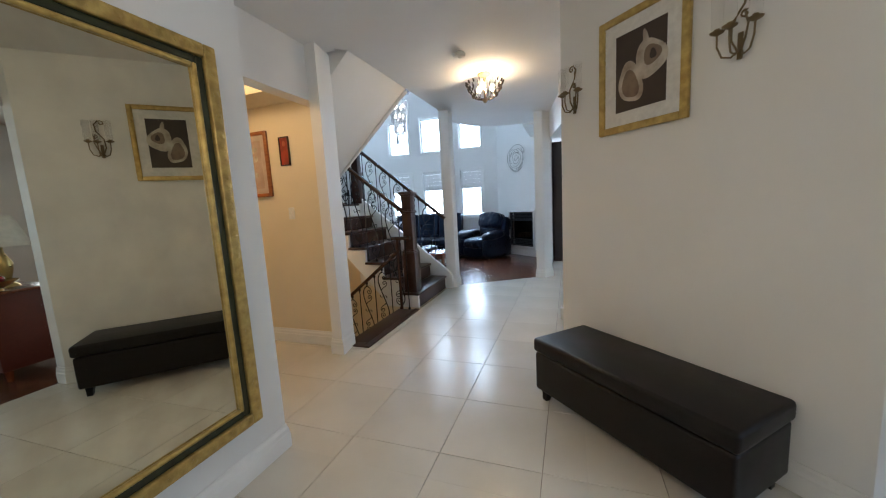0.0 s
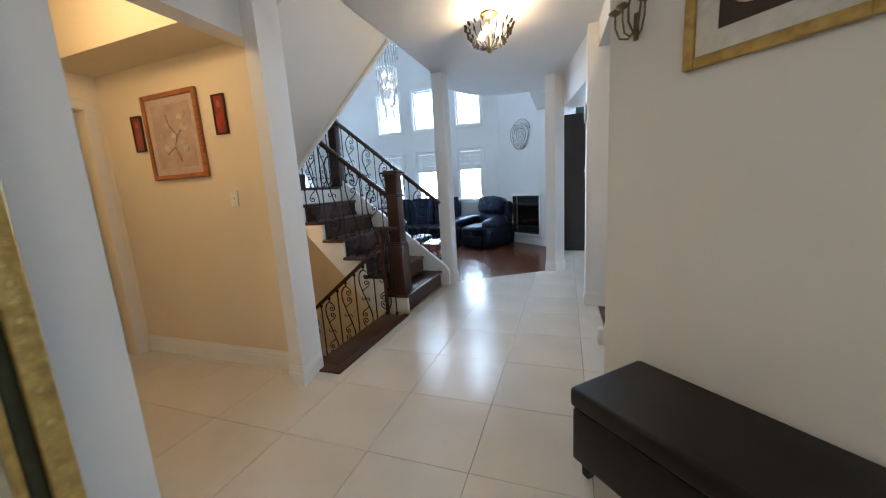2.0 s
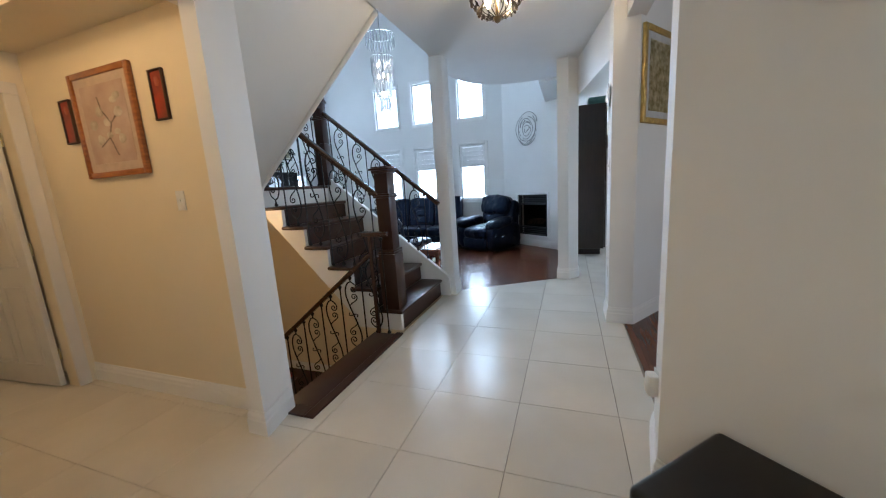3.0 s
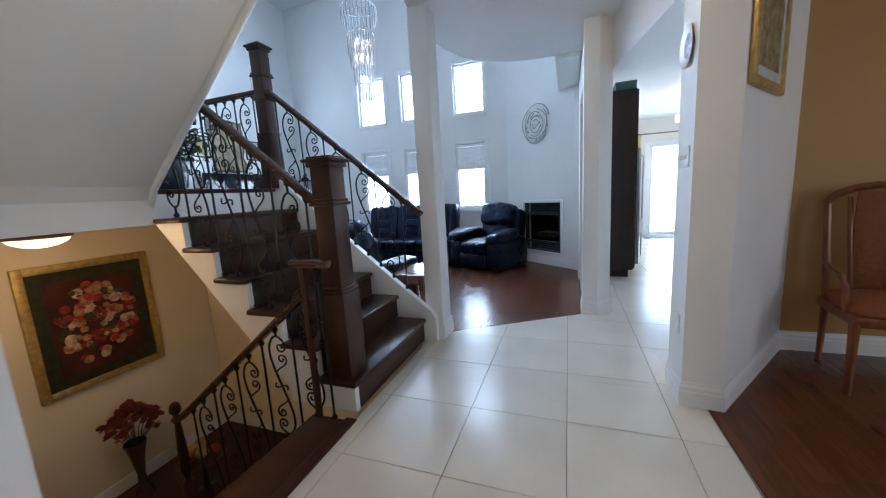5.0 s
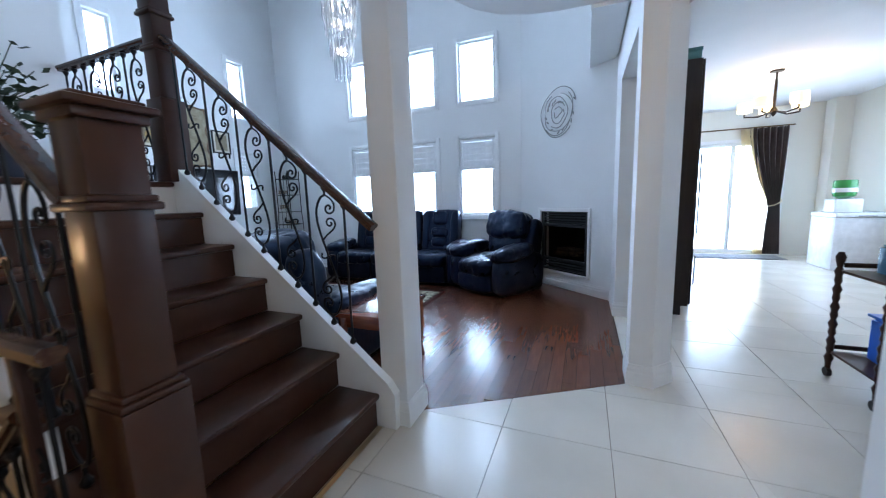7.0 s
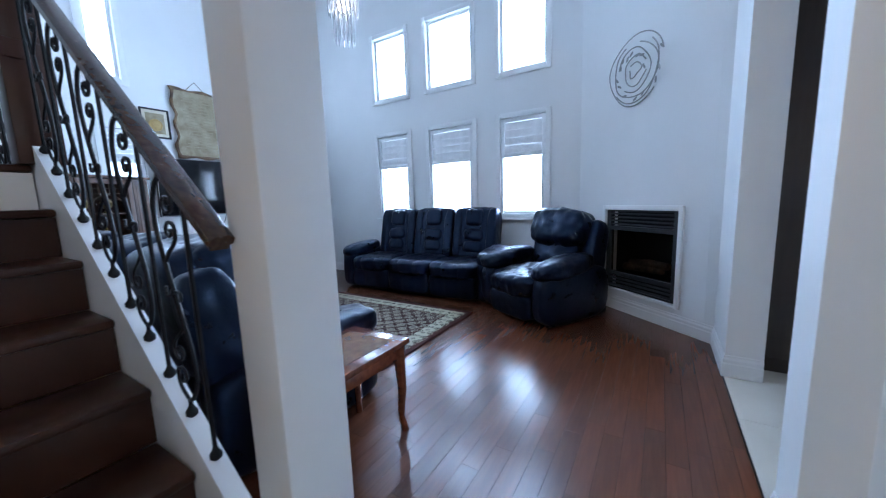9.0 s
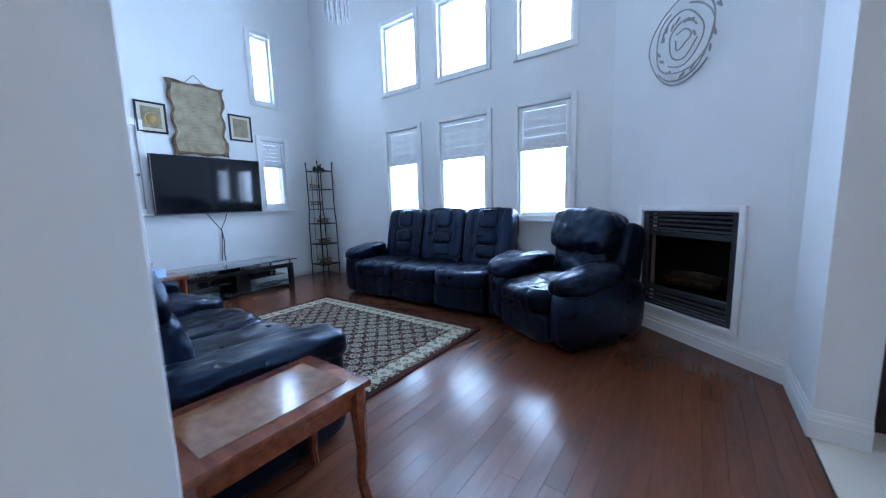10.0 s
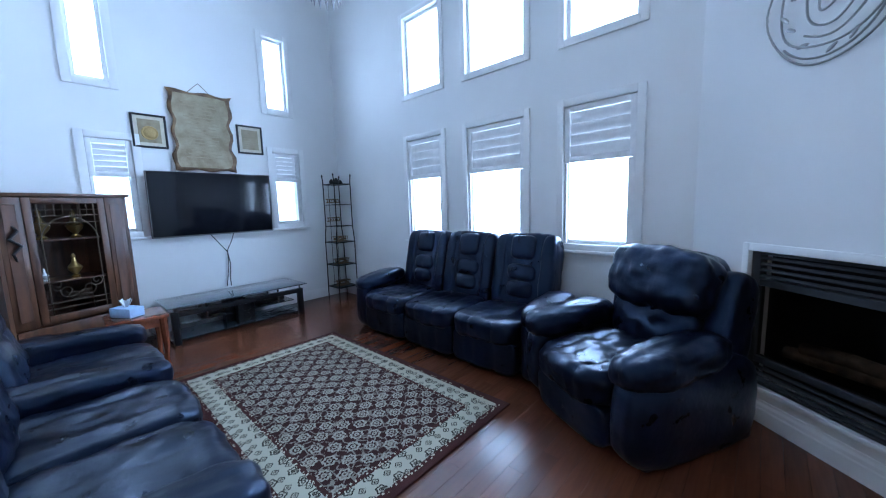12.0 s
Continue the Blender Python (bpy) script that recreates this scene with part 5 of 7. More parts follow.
CREAM = material("cream_board", (0.62, 0.56, 0.44), 0.7, scale=20)
for y, z in ((6.975, 2.265), (8.0, 2.285)):
    t, yy = picture("framed_plaque", "small black framed gold relief plaque on the wall", 0.31, 0.36, BLACKPLASTIC, 0.022, 0.025, PARCH, "gold relief sheet", 0.035, CREAM)
    bm = bmesh.new()
    if y < 7.5:
        lathe(bm, [(0.075, 0), (0.072, 0.006), (0.055, 0.004), (0.05, 0.008), (0.01, 0.010)], 24)
        ob = part("medallion", bm, material("gold_relief", (0.40, 0.27, 0.10), 0.45, metal=0.5, scale=40, bump=0.5, bump_scale=80), t, "round gold medallion")
        ob.matrix_basis = pose(0, yy, -0.02, 90)
    else:
        for i in range(8):
            box(bm, -0.08, 0.08, yy - 0.001, yy, 0.09 - 0.026 * i, 0.098 - 0.026 * i)
        part("text_block", bm, INKPALE, t, smooth=False)
    t.matrix_world = pose(-6.06, y, z, 0, 0, 90)

# crystal chandelier in the high room
CRYSTAL = material("crystal", (0.96, 0.97, 0.98), 0.12, transmission=0.55, ior=1.45)
ch = thing("crystal_chandelier", "tiered crystal chandelier hanging in the high room", "chandelier")
bm = bmesh.new()
tube(bm, [(0, 0, 0.42), (0, 0, HIGH - 2.56)], 0.008, 8)
part("chain", bm, CHROME, ch)
bm = bmesh.new()
lathe(bm, [(0.07, HIGH - 2.60), (0.06, HIGH - 2.565), (0.02, HIGH - 2.5605)][::-1][::-1], 20)
part("canopy", bm, CHROME, ch)
drop = bmesh.new()
lathe(drop, [(0.002, 0), (0.010, -0.03), (0.011, -0.16), (0.002, -0.20)], 5)
drop_me = finish("crystal", drop, CRYSTAL)
for r, z, n, ln in ((0.25, 1.42, 28, 1.0), (0.19, 1.06, 30, 1.5), (0.17, 0.90, 26, 1.5), (0.135, 0.66, 20, 1.5), (0.09, 0.42, 13, 1.5)):
    bm = bmesh.new()
    tube(bm, [(r * math.cos(2 * math.pi * i / 30), r * math.sin(2 * math.pi * i / 30), z) for i in range(30)], 0.006, 6, True)
    tube(bm, [(-r, 0, z), (0, 0, z + 0.02), (r, 0, z)], 0.004, 5)
    part("ring", bm, CHROME, ch)
    for i in range(n):
        a = 2 * math.pi * (i + 0.3 * (z * 7 % 1)) / n
        ob = new("crystal", drop_me)
        ob.parent = ch
        ob.matrix_basis = pose(r * math.cos(a), r * math.sin(a), z) @ Matrix.Diagonal((1, 1, ln, 1))
for z_, r_ in ((0.94, 0.10), (0.74, 0.08), (0.45, 0.04)):
    for i in range(4):
        bm = bmesh.new()
        a = 2 * math.pi * i / 4 + z_ * 5
        lathe(bm, [(0.006, -0.03), (0.014, -0.01), (0.016, 0.01), (0.003, 0.045)], 8, (r_ * math.cos(a), r_ * math.sin(a), z_))
        part("bulb", bm, material("lit_candle_bulb", (1, 0.95, 0.85), 0.4, emission=(1.0, 0.93, 0.82), strength=26) if (i == 0 and z_ > 0.8) else bpy.data.materials["lit_candle_bulb"], ch, "lit candle bulb")
ch.location = (-3.18, 7.50, 2.55)

# ---- foyer, hall and passage ----
GOLD = material("gilt_frame", (0.58, 0.42, 0.14), 0.36, metal=0.45, dark=(0.38, 0.26, 0.08), scale=26, rough_var=0.12, bump=0.35, bump_scale=70)
GREENBAND = material("dark_green_band", (0.035, 0.04, 0.015), 0.4, dark=(0.02, 0.022, 0.01), scale=20)
MIRROR = material("mirror_glass", (0.74, 0.72, 0.60), 0.01, metal=1.0)
MATBOARD = material("white_mount_board", (0.72, 0.71, 0.68), 0.8, scale=30)
SEPIA = material("dark_sepia_print", (0.055, 0.038, 0.028), 0.35, dark=(0.04, 0.026, 0.02), scale=5)
PETAL = material("pale_flower_print", (0.55, 0.50, 0.42), 0.4, dark=(0.20, 0.15, 0.10), scale=9, spread=(0.3, 0.62))
PETALSHADE = material("shaded_flower_print", (0.26, 0.19, 0.13), 0.4, dark=(0.12, 0.08, 0.055), scale=9)
REDFRAME = material("orange_brown_frame", (0.36, 0.13, 0.035), 0.3, dark=(0.22, 0.065, 0.018), scale=14, stretch=(1, 1, 4), coat=0.3)
PINKPRINT = material("faded_botanical_print", (0.46, 0.36, 0.30), 0.4, dark=(0.36, 0.25, 0.20), scale=7)
REDPANEL = material("red_painted_panel", (0.30, 0.030, 0.012), 0.4, dark=(0.12, 0.015, 0.008), scale=9, spread=(0.3, 0.6))
FRAMEDARK = material("dark_narrow_frame", (0.05, 0.022, 0.012), 0.4, scale=20)
BENCHLEATHER = material("dark_brown_leather", (0.009, 0.006, 0.005), 0.40, dark=(0.006, 0.0045, 0.004), scale=7, rough_var=0.08, bump=0.12, bump_scale=220, spec=0.3)
AGEDIRON = material("aged_bronze_iron", (0.20, 0.145, 0.075), 0.45, metal=0.5, scale=30, rough_var=0.1)
BULB = material("lit_bulb", (1, 0.9, 0.7), 0.5, emission=(1.0, 0.80, 0.52), strength=14)
DOORPAINT = material("cream_door_paint", (0.74, 0.70, 0.62), 0.35, dark=(0.71, 0.67, 0.59), scale=6)

# large mirror
mir = thing("wall_mirror", "large mirror in a carved gilt and green frame", "mirror")
MW, MH = 1.26, 1.76
bm = bmesh.new()
box(bm, -MW / 2 + 0.10, MW / 2 - 0.10, -0.022, -0.016, -MH / 2 + 0.10, MH / 2 - 0.10)
part("glass", bm, MIRROR, mir, "clear mirror glass", False)
bm = bmesh.new()
box(bm, -MW / 2 + 0.01, MW / 2 - 0.01, -0.015, -0.002, -MH / 2 + 0.01, MH / 2 - 0.01)
part("backing", bm, FRAMEDARK, mir, smooth=False)
for off, fw, dep, mt, nm in ((0.0, 0.055, 0.050, GOLD, "outer_frame"), (0.055, 0.034, 0.034, GREENBAND, "green_band"), (0.089, 0.020, 0.040, GOLD, "inner_frame")):
    w, h = MW / 2 - off, MH / 2 - off
    for b in ((-w, -w + fw, -h, h), (w - fw, w, -h, h), (-w + fw, w - fw, h - fw, h), (-w + fw, w - fw, -h, -h + fw)):
        bm = bmesh.new()
        box(bm, b[0], b[1], -dep, -0.0155, b[2], b[3], 0.008, 3)
        f = part(nm, bm, mt, mir, "dark green band" if mt is GREENBAND else "")
        if nm == "outer_frame":
            bm = bmesh.new()
            tall = b[3] - b[2] > b[1] - b[0]
            n = int((b[3] - b[2] if tall else b[1] - b[0]) / 0.045)
            for i in range(n):
                u = (i + 0.5) / n
                c = ((b[0] + b[1]) / 2, -dep - 0.001, b[2] + u * (b[3] - b[2])) if tall else (b[0] + u * (b[1] - b[0]), -dep - 0.001, (b[2] + b[3]) / 2)
                lathe(bm, [(0.002, -0.006), (0.016, -0.002), (0.012, 0.003), (0.003, 0.006)], 7, (0, 0, 0))
                vs = list(bm.verts)[-28:]
                k = 1.25 if i % 2 else 0.85
                for v in vs:
                    v.co = Vector((c[0] + v.co.x * k, c[1] + v.co.z, c[2] + v.co.y * k))
            part("carving", bm, GOLD, f, "carved gilt leaves")
mir.matrix_world = pose(-1.18, 0.80, 1.19, -0.2, 0, 90.8)

# leather bench
bench = thing("storage_bench", "long dark brown leather storage bench with low feet", "bench")
bm = bmesh.new()
box(bm, -0.565, 0.565, -0.225, 0.225, 0.075, 0.33, 0.018, 3)
part("body", bm, BENCHLEATHER, bench)
bm = bmesh.new()
box(bm, -0.575, 0.575, -0.232, 0.232, 0.333, 0.425, 0.022, 3)
part("lid", bm, BENCHLEATHER, bench, "padded leather lid")
for a in (-1, 1):
    for b in (-1, 1):
        bm = bmesh.new()
        tube(bm, [(a * 0.51, b * 0.17, 0.074), (a * 0.515, b * 0.175, 0.0)], [0.034, 0.024], 4)
        part("foot", bm, BENCHLEATHER, bench, smooth=False)
bench.matrix_world = pose(0.665, 2.235, 0, 0, 0, -44.5)

# flower picture
t, yy = picture("flower_picture", "gilt framed sepia print of two lily blooms", 0.53, 0.655, GOLD, 0.040, 0.03, SEPIA, "dark sepia print", 0.075, MATBOARD)
for (cx, cz, rx, rz, rot), m_ in (((-0.055, -0.065, 0.072, 0.115, 0.25), PETAL), ((0.06, 0.03, 0.090, 0.100, 0.2), PETAL), ((0.035, 0.125, 0.016, 0.065, 0.1), PETAL), ((-0.055, -0.075, 0.050, 0.078, 0.25), PETALSHADE), ((0.072, 0.045, 0.050, 0.050, 0.4), PETALSHADE), ((0.078, 0.045, 0.018, 0.026, 0.1), SEPIA)):
    bm = bmesh.new()
    yo = yy - (0.0012 if m_ is PETAL else 0.0022 if m_ is PETALSHADE else 0.0032)
    rim, back = [], []
    for i in range(28):
        a = 2 * math.pi * i / 28
        k = 1 + 0.10 * math.sin(3 * a + cx * 40)
        px, pz = rx * k * math.cos(a), rz * k * math.sin(a)
        x_, z_ = cx + px * math.cos(rot) - pz * math.sin(rot), cz + px * math.sin(rot) + pz * math.cos(rot)
        rim.append(bm.verts.new((x_, yo, z_)))
        back.append(bm.verts.new((x_, yo + 0.0009, z_)))
    bm.faces.new(rim)
    for i in range(28):
        bm.faces.new((rim[i], rim[(i + 1) % 28], back[(i + 1) % 28], back[i]))
    part("bloom", bm, m_, t, "pale printed bloom" if m_ is PETAL else "", False)
t.matrix_world = pose(0.715, 2.525, 2.02, 0, 0, -45)


def sconce():
    """A three-armed iron candle bracket on a wall, facing -y."""
    t = thing("wall_sconce", "curled bronze iron wall sconce with glass chimneys", "sconce", "sconces on the slanting wall")
    bm = bmesh.new()
    tube(bm, [(0.0, -0.012, -0.13), (-0.035, -0.02, -0.05), (-0.03, -0.03, 0.03), (0.02, -0.03, 0.10), (0.03, -0.025, 0.17), (0.0, -0.02, 0.21)] + [(-0.02 + p[0], -0.02, 0.185 + p[2]) for p in spiral(0, 0, 0.024, 0.008, 0.8, 1.0, 10)], 0.0055, 6)
    tube(bm, [(0.0, -0.012, -0.13), (0.03, -0.03, -0.06), (0.045, -0.04, 0.0), (0.03, -0.04, 0.06)] + [(0.03 + p[0], -0.04, 0.05 + p[2]) for p in spiral(0, 0, 0.02, 0.006, 1.0, 1.1, 10)], 0.005, 6)
    box(bm, -0.012, 0.012, -0.014, -0.001, -0.15, -0.02, 0.004)
    part("scroll", bm, AGEDIRON, t)
    for x, y, z in ((-0.082, -0.06, 0.0), (0.0, -0.11, -0.01), (0.082, -0.06, 0.0)):
        bm = bmesh.new()
        tube(bm, [(0.0, -0.012, -0.10), (x * 0.35, y * 0.5, -0.135), (x * 0.75, y * 0.85, -0.125), (x * 0.98, y, -0.07), (x, y, z)], 0.005, 6)
        arm = part("arm", bm, AGEDIRON, t)
        bm = bmesh.new()
        lathe(bm, [(0.006, -0.012), (0.03, 0.0), (0.034, 0.006), (0.016, 0.004), (0.013, 0.02), (0.011, 0.02), (0.011, 0.006)], 14, (x, y, z))
        part("candle_cup", bm, AGEDIRON, arm)
        bm = bmesh.new()
        n = 16
        rings = []
        for r, h in ((0.022, 0.005), (0.027, 0.05), (0.026, 0.12), (0.030, 0.20)):
            rings.append([bm.verts.new((x + r * math.cos(2 * math.pi * i / n), y + r * math.sin(2 * math.pi * i / n), z + h)) for i in range(n)])
        for a, b in zip(rings, rings[1:]):
            for i in range(n):
                bm.faces.new((a[i], a[(i + 1) % n], b[(i + 1) % n], b[i]))
        g = part("chimney", bm, PANE_THIN, arm, "clear glass chimney")
        g.visible_shadow = False
    return t


PANE_THIN = material("thin_clear_glass", (1, 1, 1), 0.02, transmission=1.0, ior=1.01)
s1 = sconce()
s1.scale = (0.86, 0.86, 0.86)
copy_thing(s1, pose(1.045, 2.195, 2.02, 0, 0, -45))
s1.matrix_world = pose(0.375, 2.865, 2.02, 0, 0, -45) @ Matrix.Diagonal((0.86, 0.86, 0.86, 1))

# ceiling light of leaves and bulbs
LEAFBRONZE = material("dark_leaf_bronze", (0.022, 0.016, 0.011), 0.45, metal=0.5, scale=30)
cl = thing("ceiling_light", "bronze leaf basket ceiling light with lit bulbs", "ceiling light")
bm = bmesh.new()
lathe(bm, [(0.07, 0.0), (0.075, -0.012), (0.05, -0.03), (0.015, -0.04), (0.012, -0.26), (0.03, -0.275), (0.02, -0.30), (0.004, -0.31)], 20)
part("stem", bm, AGEDIRON, cl)
for i in range(18):
    a = 2 * math.pi * i / 18
    bm = bmesh.new()
    tube(bm, [(0.02 * math.cos(a), 0.02 * math.sin(a), -0.275), (0.10 * math.cos(a), 0.10 * math.sin(a), -0.255), (0.165 * math.cos(a), 0.165 * math.sin(a), -0.19), (0.195 * math.cos(a), 0.195 * math.sin(a), -0.12)], 0.0035, 5)
    rib = part("rib", bm, LEAFBRONZE, cl)
    for k, (r, z) in enumerate(((0.13, -0.225), (0.18, -0.155), (0.20, -0.105))):
        bm = bmesh.new()
        puff(bm, (0, 0, 0), (0.026, 0.006, 0.046), 2.0, 2, 0.0)
        part("leaf", bm, LEAFBRONZE, rib).matrix_basis = pose(r * math.cos(a + 0.12 * (k - 1)), r * math.sin(a + 0.12 * (k - 1)), z, 0, 30 * (k - 1), math.degrees(a))
for i in range(3):
    a = 2 * math.pi * i / 3 + 0.5
    bm = bmesh.new()
    lathe(bm, [(0.008, -0.03), (0.022, -0.015), (0.026, 0.005), (0.018, 0.03), (0.009, 0.045)], 12, (0.085 * math.cos(a), 0.085 * math.sin(a), -0.155))
    b_ = part("bulb", bm, BULB, cl, "lit warm bulb")
    b_.visible_shadow = False
cl.location = (-0.535, 4.20, TOP - 0.001)
bm = bmesh.new()
lathe(bm, [(0.055, 0), (0.06, -0.012), (0.052, -0.032), (0.03, -0.038), (0.005, -0.039)], 20)
lathe(bm, [(0.012, -0.039), (0.012, -0.042), (0.004, -0.043)], 10)
solid("smoke_detector", bm, WHITEPLASTIC, "small round white smoke detector on the ceiling", "smoke detector").location = (-0.63, 3.57, TOP - 0.001)

# plug-in box low on the bench wall corner
t = thing("plug_in_freshener", "white plug-in air freshener low on the wall", "air freshener")
bm = bmesh.new()
box(bm, -0.03, 0.03, -0.05, -0.006, -0.05, 0.05, 0.012)
part("body", bm, WHITEPLASTIC, t)
bm = bmesh.new()
box(bm, -0.04, 0.04, -0.006, -0.001, -0.06, 0.06, 0.003)
part("wall_plate", bm, WHITEPLASTIC, t)
t.matrix_world = pose(0.303, 3.10, 0.40, 0, 0, -81)

# passage pictures
t, yy = picture("botanical_picture", "orange-brown framed faded botanical print of blossoms", 0.585, 0.63, REDFRAME, 0.035, 0.03, PINKPRINT, "faded pink print", 0.05, material("pink_mount", (0.50, 0.40, 0.33), 0.6, scale=20))
bm = bmesh.new()
tube(bm, [(0.05, yy - 0.001, -0.19), (0.0, yy - 0.001, -0.08), (0.04, yy - 0.001, 0.0), (-0.03, yy - 0.001, 0.08), (-0.05, yy - 0.001, 0.16)], 0.004, 4, flat=0.4)
tube(bm, [(0.04, yy - 0.001, 0.0), (0.12, yy - 0.001, 0.06)], 0.003, 4)
tube(bm, [(0.0, yy - 0.001, -0.08), (-0.10, yy - 0.001, -0.13)], 0.003, 4)
part("stem", bm, material("print_stem", (0.20, 0.15, 0.12), 0.5, scale=20), t)
rng = random.Random(4)
for k in range(11):
    bm = bmesh.new()
    puff(bm, (rng.uniform(-0.15, 0.15), yy - 0.001, rng.uniform(-0.12, 0.19)), (rng.uniform(0.04, 0.08), 0.002, rng.uniform(0.03, 0.06)), 2.2, 3, 0.006, 0, k)
    part("blossom", bm, PETAL, t)
t.location = (-2.71, 2.95, 1.81)
for x, z in ((-3.11, 1.865), (-2.222, 1.91)):
    t, yy = picture("red_panel", "small narrow red painted panel in dark frame", 0.112, 0.27, FRAMEDARK, 0.010, 0.02, REDPANEL, "red painted panel")
    bm = bmesh.new()
    puff(bm, (0, yy - 0.002, 0.07), (0.04, 0.003, 0.05), 2.2, 3, 0.004)
    part("motif", bm, material("red_motif", (0.40, 0.10, 0.05), 0.5, scale=30), t)
    t.location = (x, 2.95, z)


def wall_plate(label, w, h, toggles):
    t = thing("wall_switch", label, "switch")
    bm = bmesh.new()
    box(bm, -w / 2, w / 2, -0.007, -0.001, -h / 2, h / 2, 0.003)
    part("plate", bm, WHITEPLASTIC, t)
    for i in range(toggles):
        bm = bmesh.new()
        x = (i - (toggles - 1) / 2) * 0.046
        box(bm, x - 0.005, x + 0.005, -0.016, -0.0072, -0.012, 0.010, 0.002)
        part("toggle", bm, WHITEPLASTIC, t)
    return t


wall_plate("white wall switch on the beige passage wall", 0.07, 0.115, 1).location = (-2.22, 2.95, 1.32)
wall_plate("white triple light switch on the white pier", 0.16, 0.115, 3).matrix_world = pose(0.27, 4.955, 1.39, 0, 0, -90)
wall_plate("white wall socket low on the white pier", 0.07, 0.115, 0).matrix_world = pose(0.27, 4.93, 0.45, 0, 0, -90)
# plate on the pier
t = thing("wall_plate", "blue and white oval ceramic plate on the pier", "plate")
bm = bmesh.new()
lathe(bm, [(0.004, 0.0), (0.07, 0.0), (0.105, 0.012), (0.108, 0.015), (0.07, 0.006), (0.003, 0.005)], 32)
part("rim", bm, material("white_porcelain", (0.78, 0.80, 0.84), 0.15, scale=20), t)
bm = bmesh.new()
lathe(bm, [(0.004, 0.0052), (0.062, 0.0062), (0.05, 0.0082), (0.004, 0.0078)], 24)
part("decor", bm, material("blue_glaze", (0.20, 0.26, 0.42), 0.2, dark=(0.6, 0.62, 0.68), scale=45), t, "blue painted centre")
t.matrix_world = pose(0.268, 4.975, 1.965, 0, -90, 0)
# gilt picture on the slanting dining wall
t, yy = picture("gilt_picture", "gilt framed picture with small embossed silver panels", 0.56, 0.74, GOLD, 0.045, 0.03, material("embossed_silver", (0.60, 0.58, 0.42), 0.3, metal=0.6, dark=(0.20, 0.18, 0.07), scale=22, bump=0.6, bump_scale=70), "embossed silver panel", 0.055, material("grey_mount", (0.52, 0.54, 0.54), 0.7, scale=20))
t.matrix_world = pose(0.632, 5.049, 2.075, 0, 0, math.degrees(math.atan2(0.95, 0.66)))

# powder room door, open
def panel_door(w, h):
    t = thing("door_1", "open cream six-panel door with brass knob", "door", kind="structure")
    bm = bmesh.new()
    box(bm, 0, w, -0.018, 0.018, 0.01, h, 0.003)
    for x0, x1 in ((0.10, w / 2 - 0.045), (w / 2 + 0.045, w - 0.10)):
        for z0, z1 in ((0.18, 0.78), (0.93, 1.56), (1.66, h - 0.10)):
            for s in (-1, 1):
                tube(bm, [(x0, s * 0.0185, z0), (x1, s * 0.0185, z0), (x1, s * 0.0185, z1), (x0, s * 0.0185, z1)], 0.009, 4, True)
                box(bm, x0 + 0.03, x1 - 0.03, min(s * 0.0182, s * 0.023), max(s * 0.0182, s * 0.023), z0 + 0.03, z1 - 0.03, 0.003, 1)
    leaf = part("leaf", bm, DOORPAINT, t)
    for s in (-1, 1):
        bm = bmesh.new()
        lathe(bm, [(0.026, 0.0), (0.024, 0.008), (0.010, 0.012), (0.012, 0.035), (0.026, 0.045), (0.029, 0.058), (0.020, 0.07), (0.004, 0.073)], 18)
        part("knob", bm, BRASS, leaf, "round brass knob").matrix_basis = pose(w - 0.065, s * 0.0182, 0.96, -90 * s)
    for z in (0.25, 1.05, 1.8):
        bm = bmesh.new()
        tube(bm, [(0.0, -0.024, z - 0.045), (0.0, -0.024, z + 0.045)], 0.006, 8)
        part("hinge", bm, BRASS, leaf)
    return t


panel_door(0.74, 2.05).matrix_world = pose(-3.655, 2.80, 0, 0, 0, 185)
bm = bmesh.new()
for b in ((1.995, 2.07, 0, 2.08), (2.83, 2.905, 0, 2.08), (1.995, 2.905, 2.08, 2.155)):
    box(bm, -3.53, -3.512, b[0], b[1], b[2], b[3], 0.004)
structure("trim_door", bm, DOORPAINT)
bm = bmesh.new()
box(bm, -0.075, 0.075, -0.14, 0.14, 0, 0.006, 0.002)
for i in range(9):
    box(bm, -0.06, 0.06, -0.12 + 0.03 * i - 0.004, -0.12 + 0.03 * i + 0.004, 0.006, 0.009)
solid("floor_vent", bm, material("brown_vent", (0.10, 0.05, 0.03), 0.5, scale=20), "brown slotted metal floor vent in the tiles", "vent").matrix_world = pose(-4.55, 2.55, 0.001, 0, 0, 90)
t = thing("laundry_hamper", "tall dark brown laundry hamper against the wall", "hamper")
bm = bmesh.new()
box(bm, -0.2, 0.2, -0.16, 0.16, 0, 0.80, 0.03, 3)
part("body", bm, material("dark_woven", (0.05, 0.03, 0.02), 0.7, scale=30, bump=0.5, bump_scale=90), t)
bm = bmesh.new()
box(bm, -0.21, 0.21, -0.17, 0.17, 0.802, 0.86, 0.02, 3)
part("lid", bm, material("dark_woven_lid", (0.06, 0.035, 0.022), 0.7, scale=30, bump=0.5, bump_scale=90), t)
t.location = (-5.30, 2.62, 0.002)

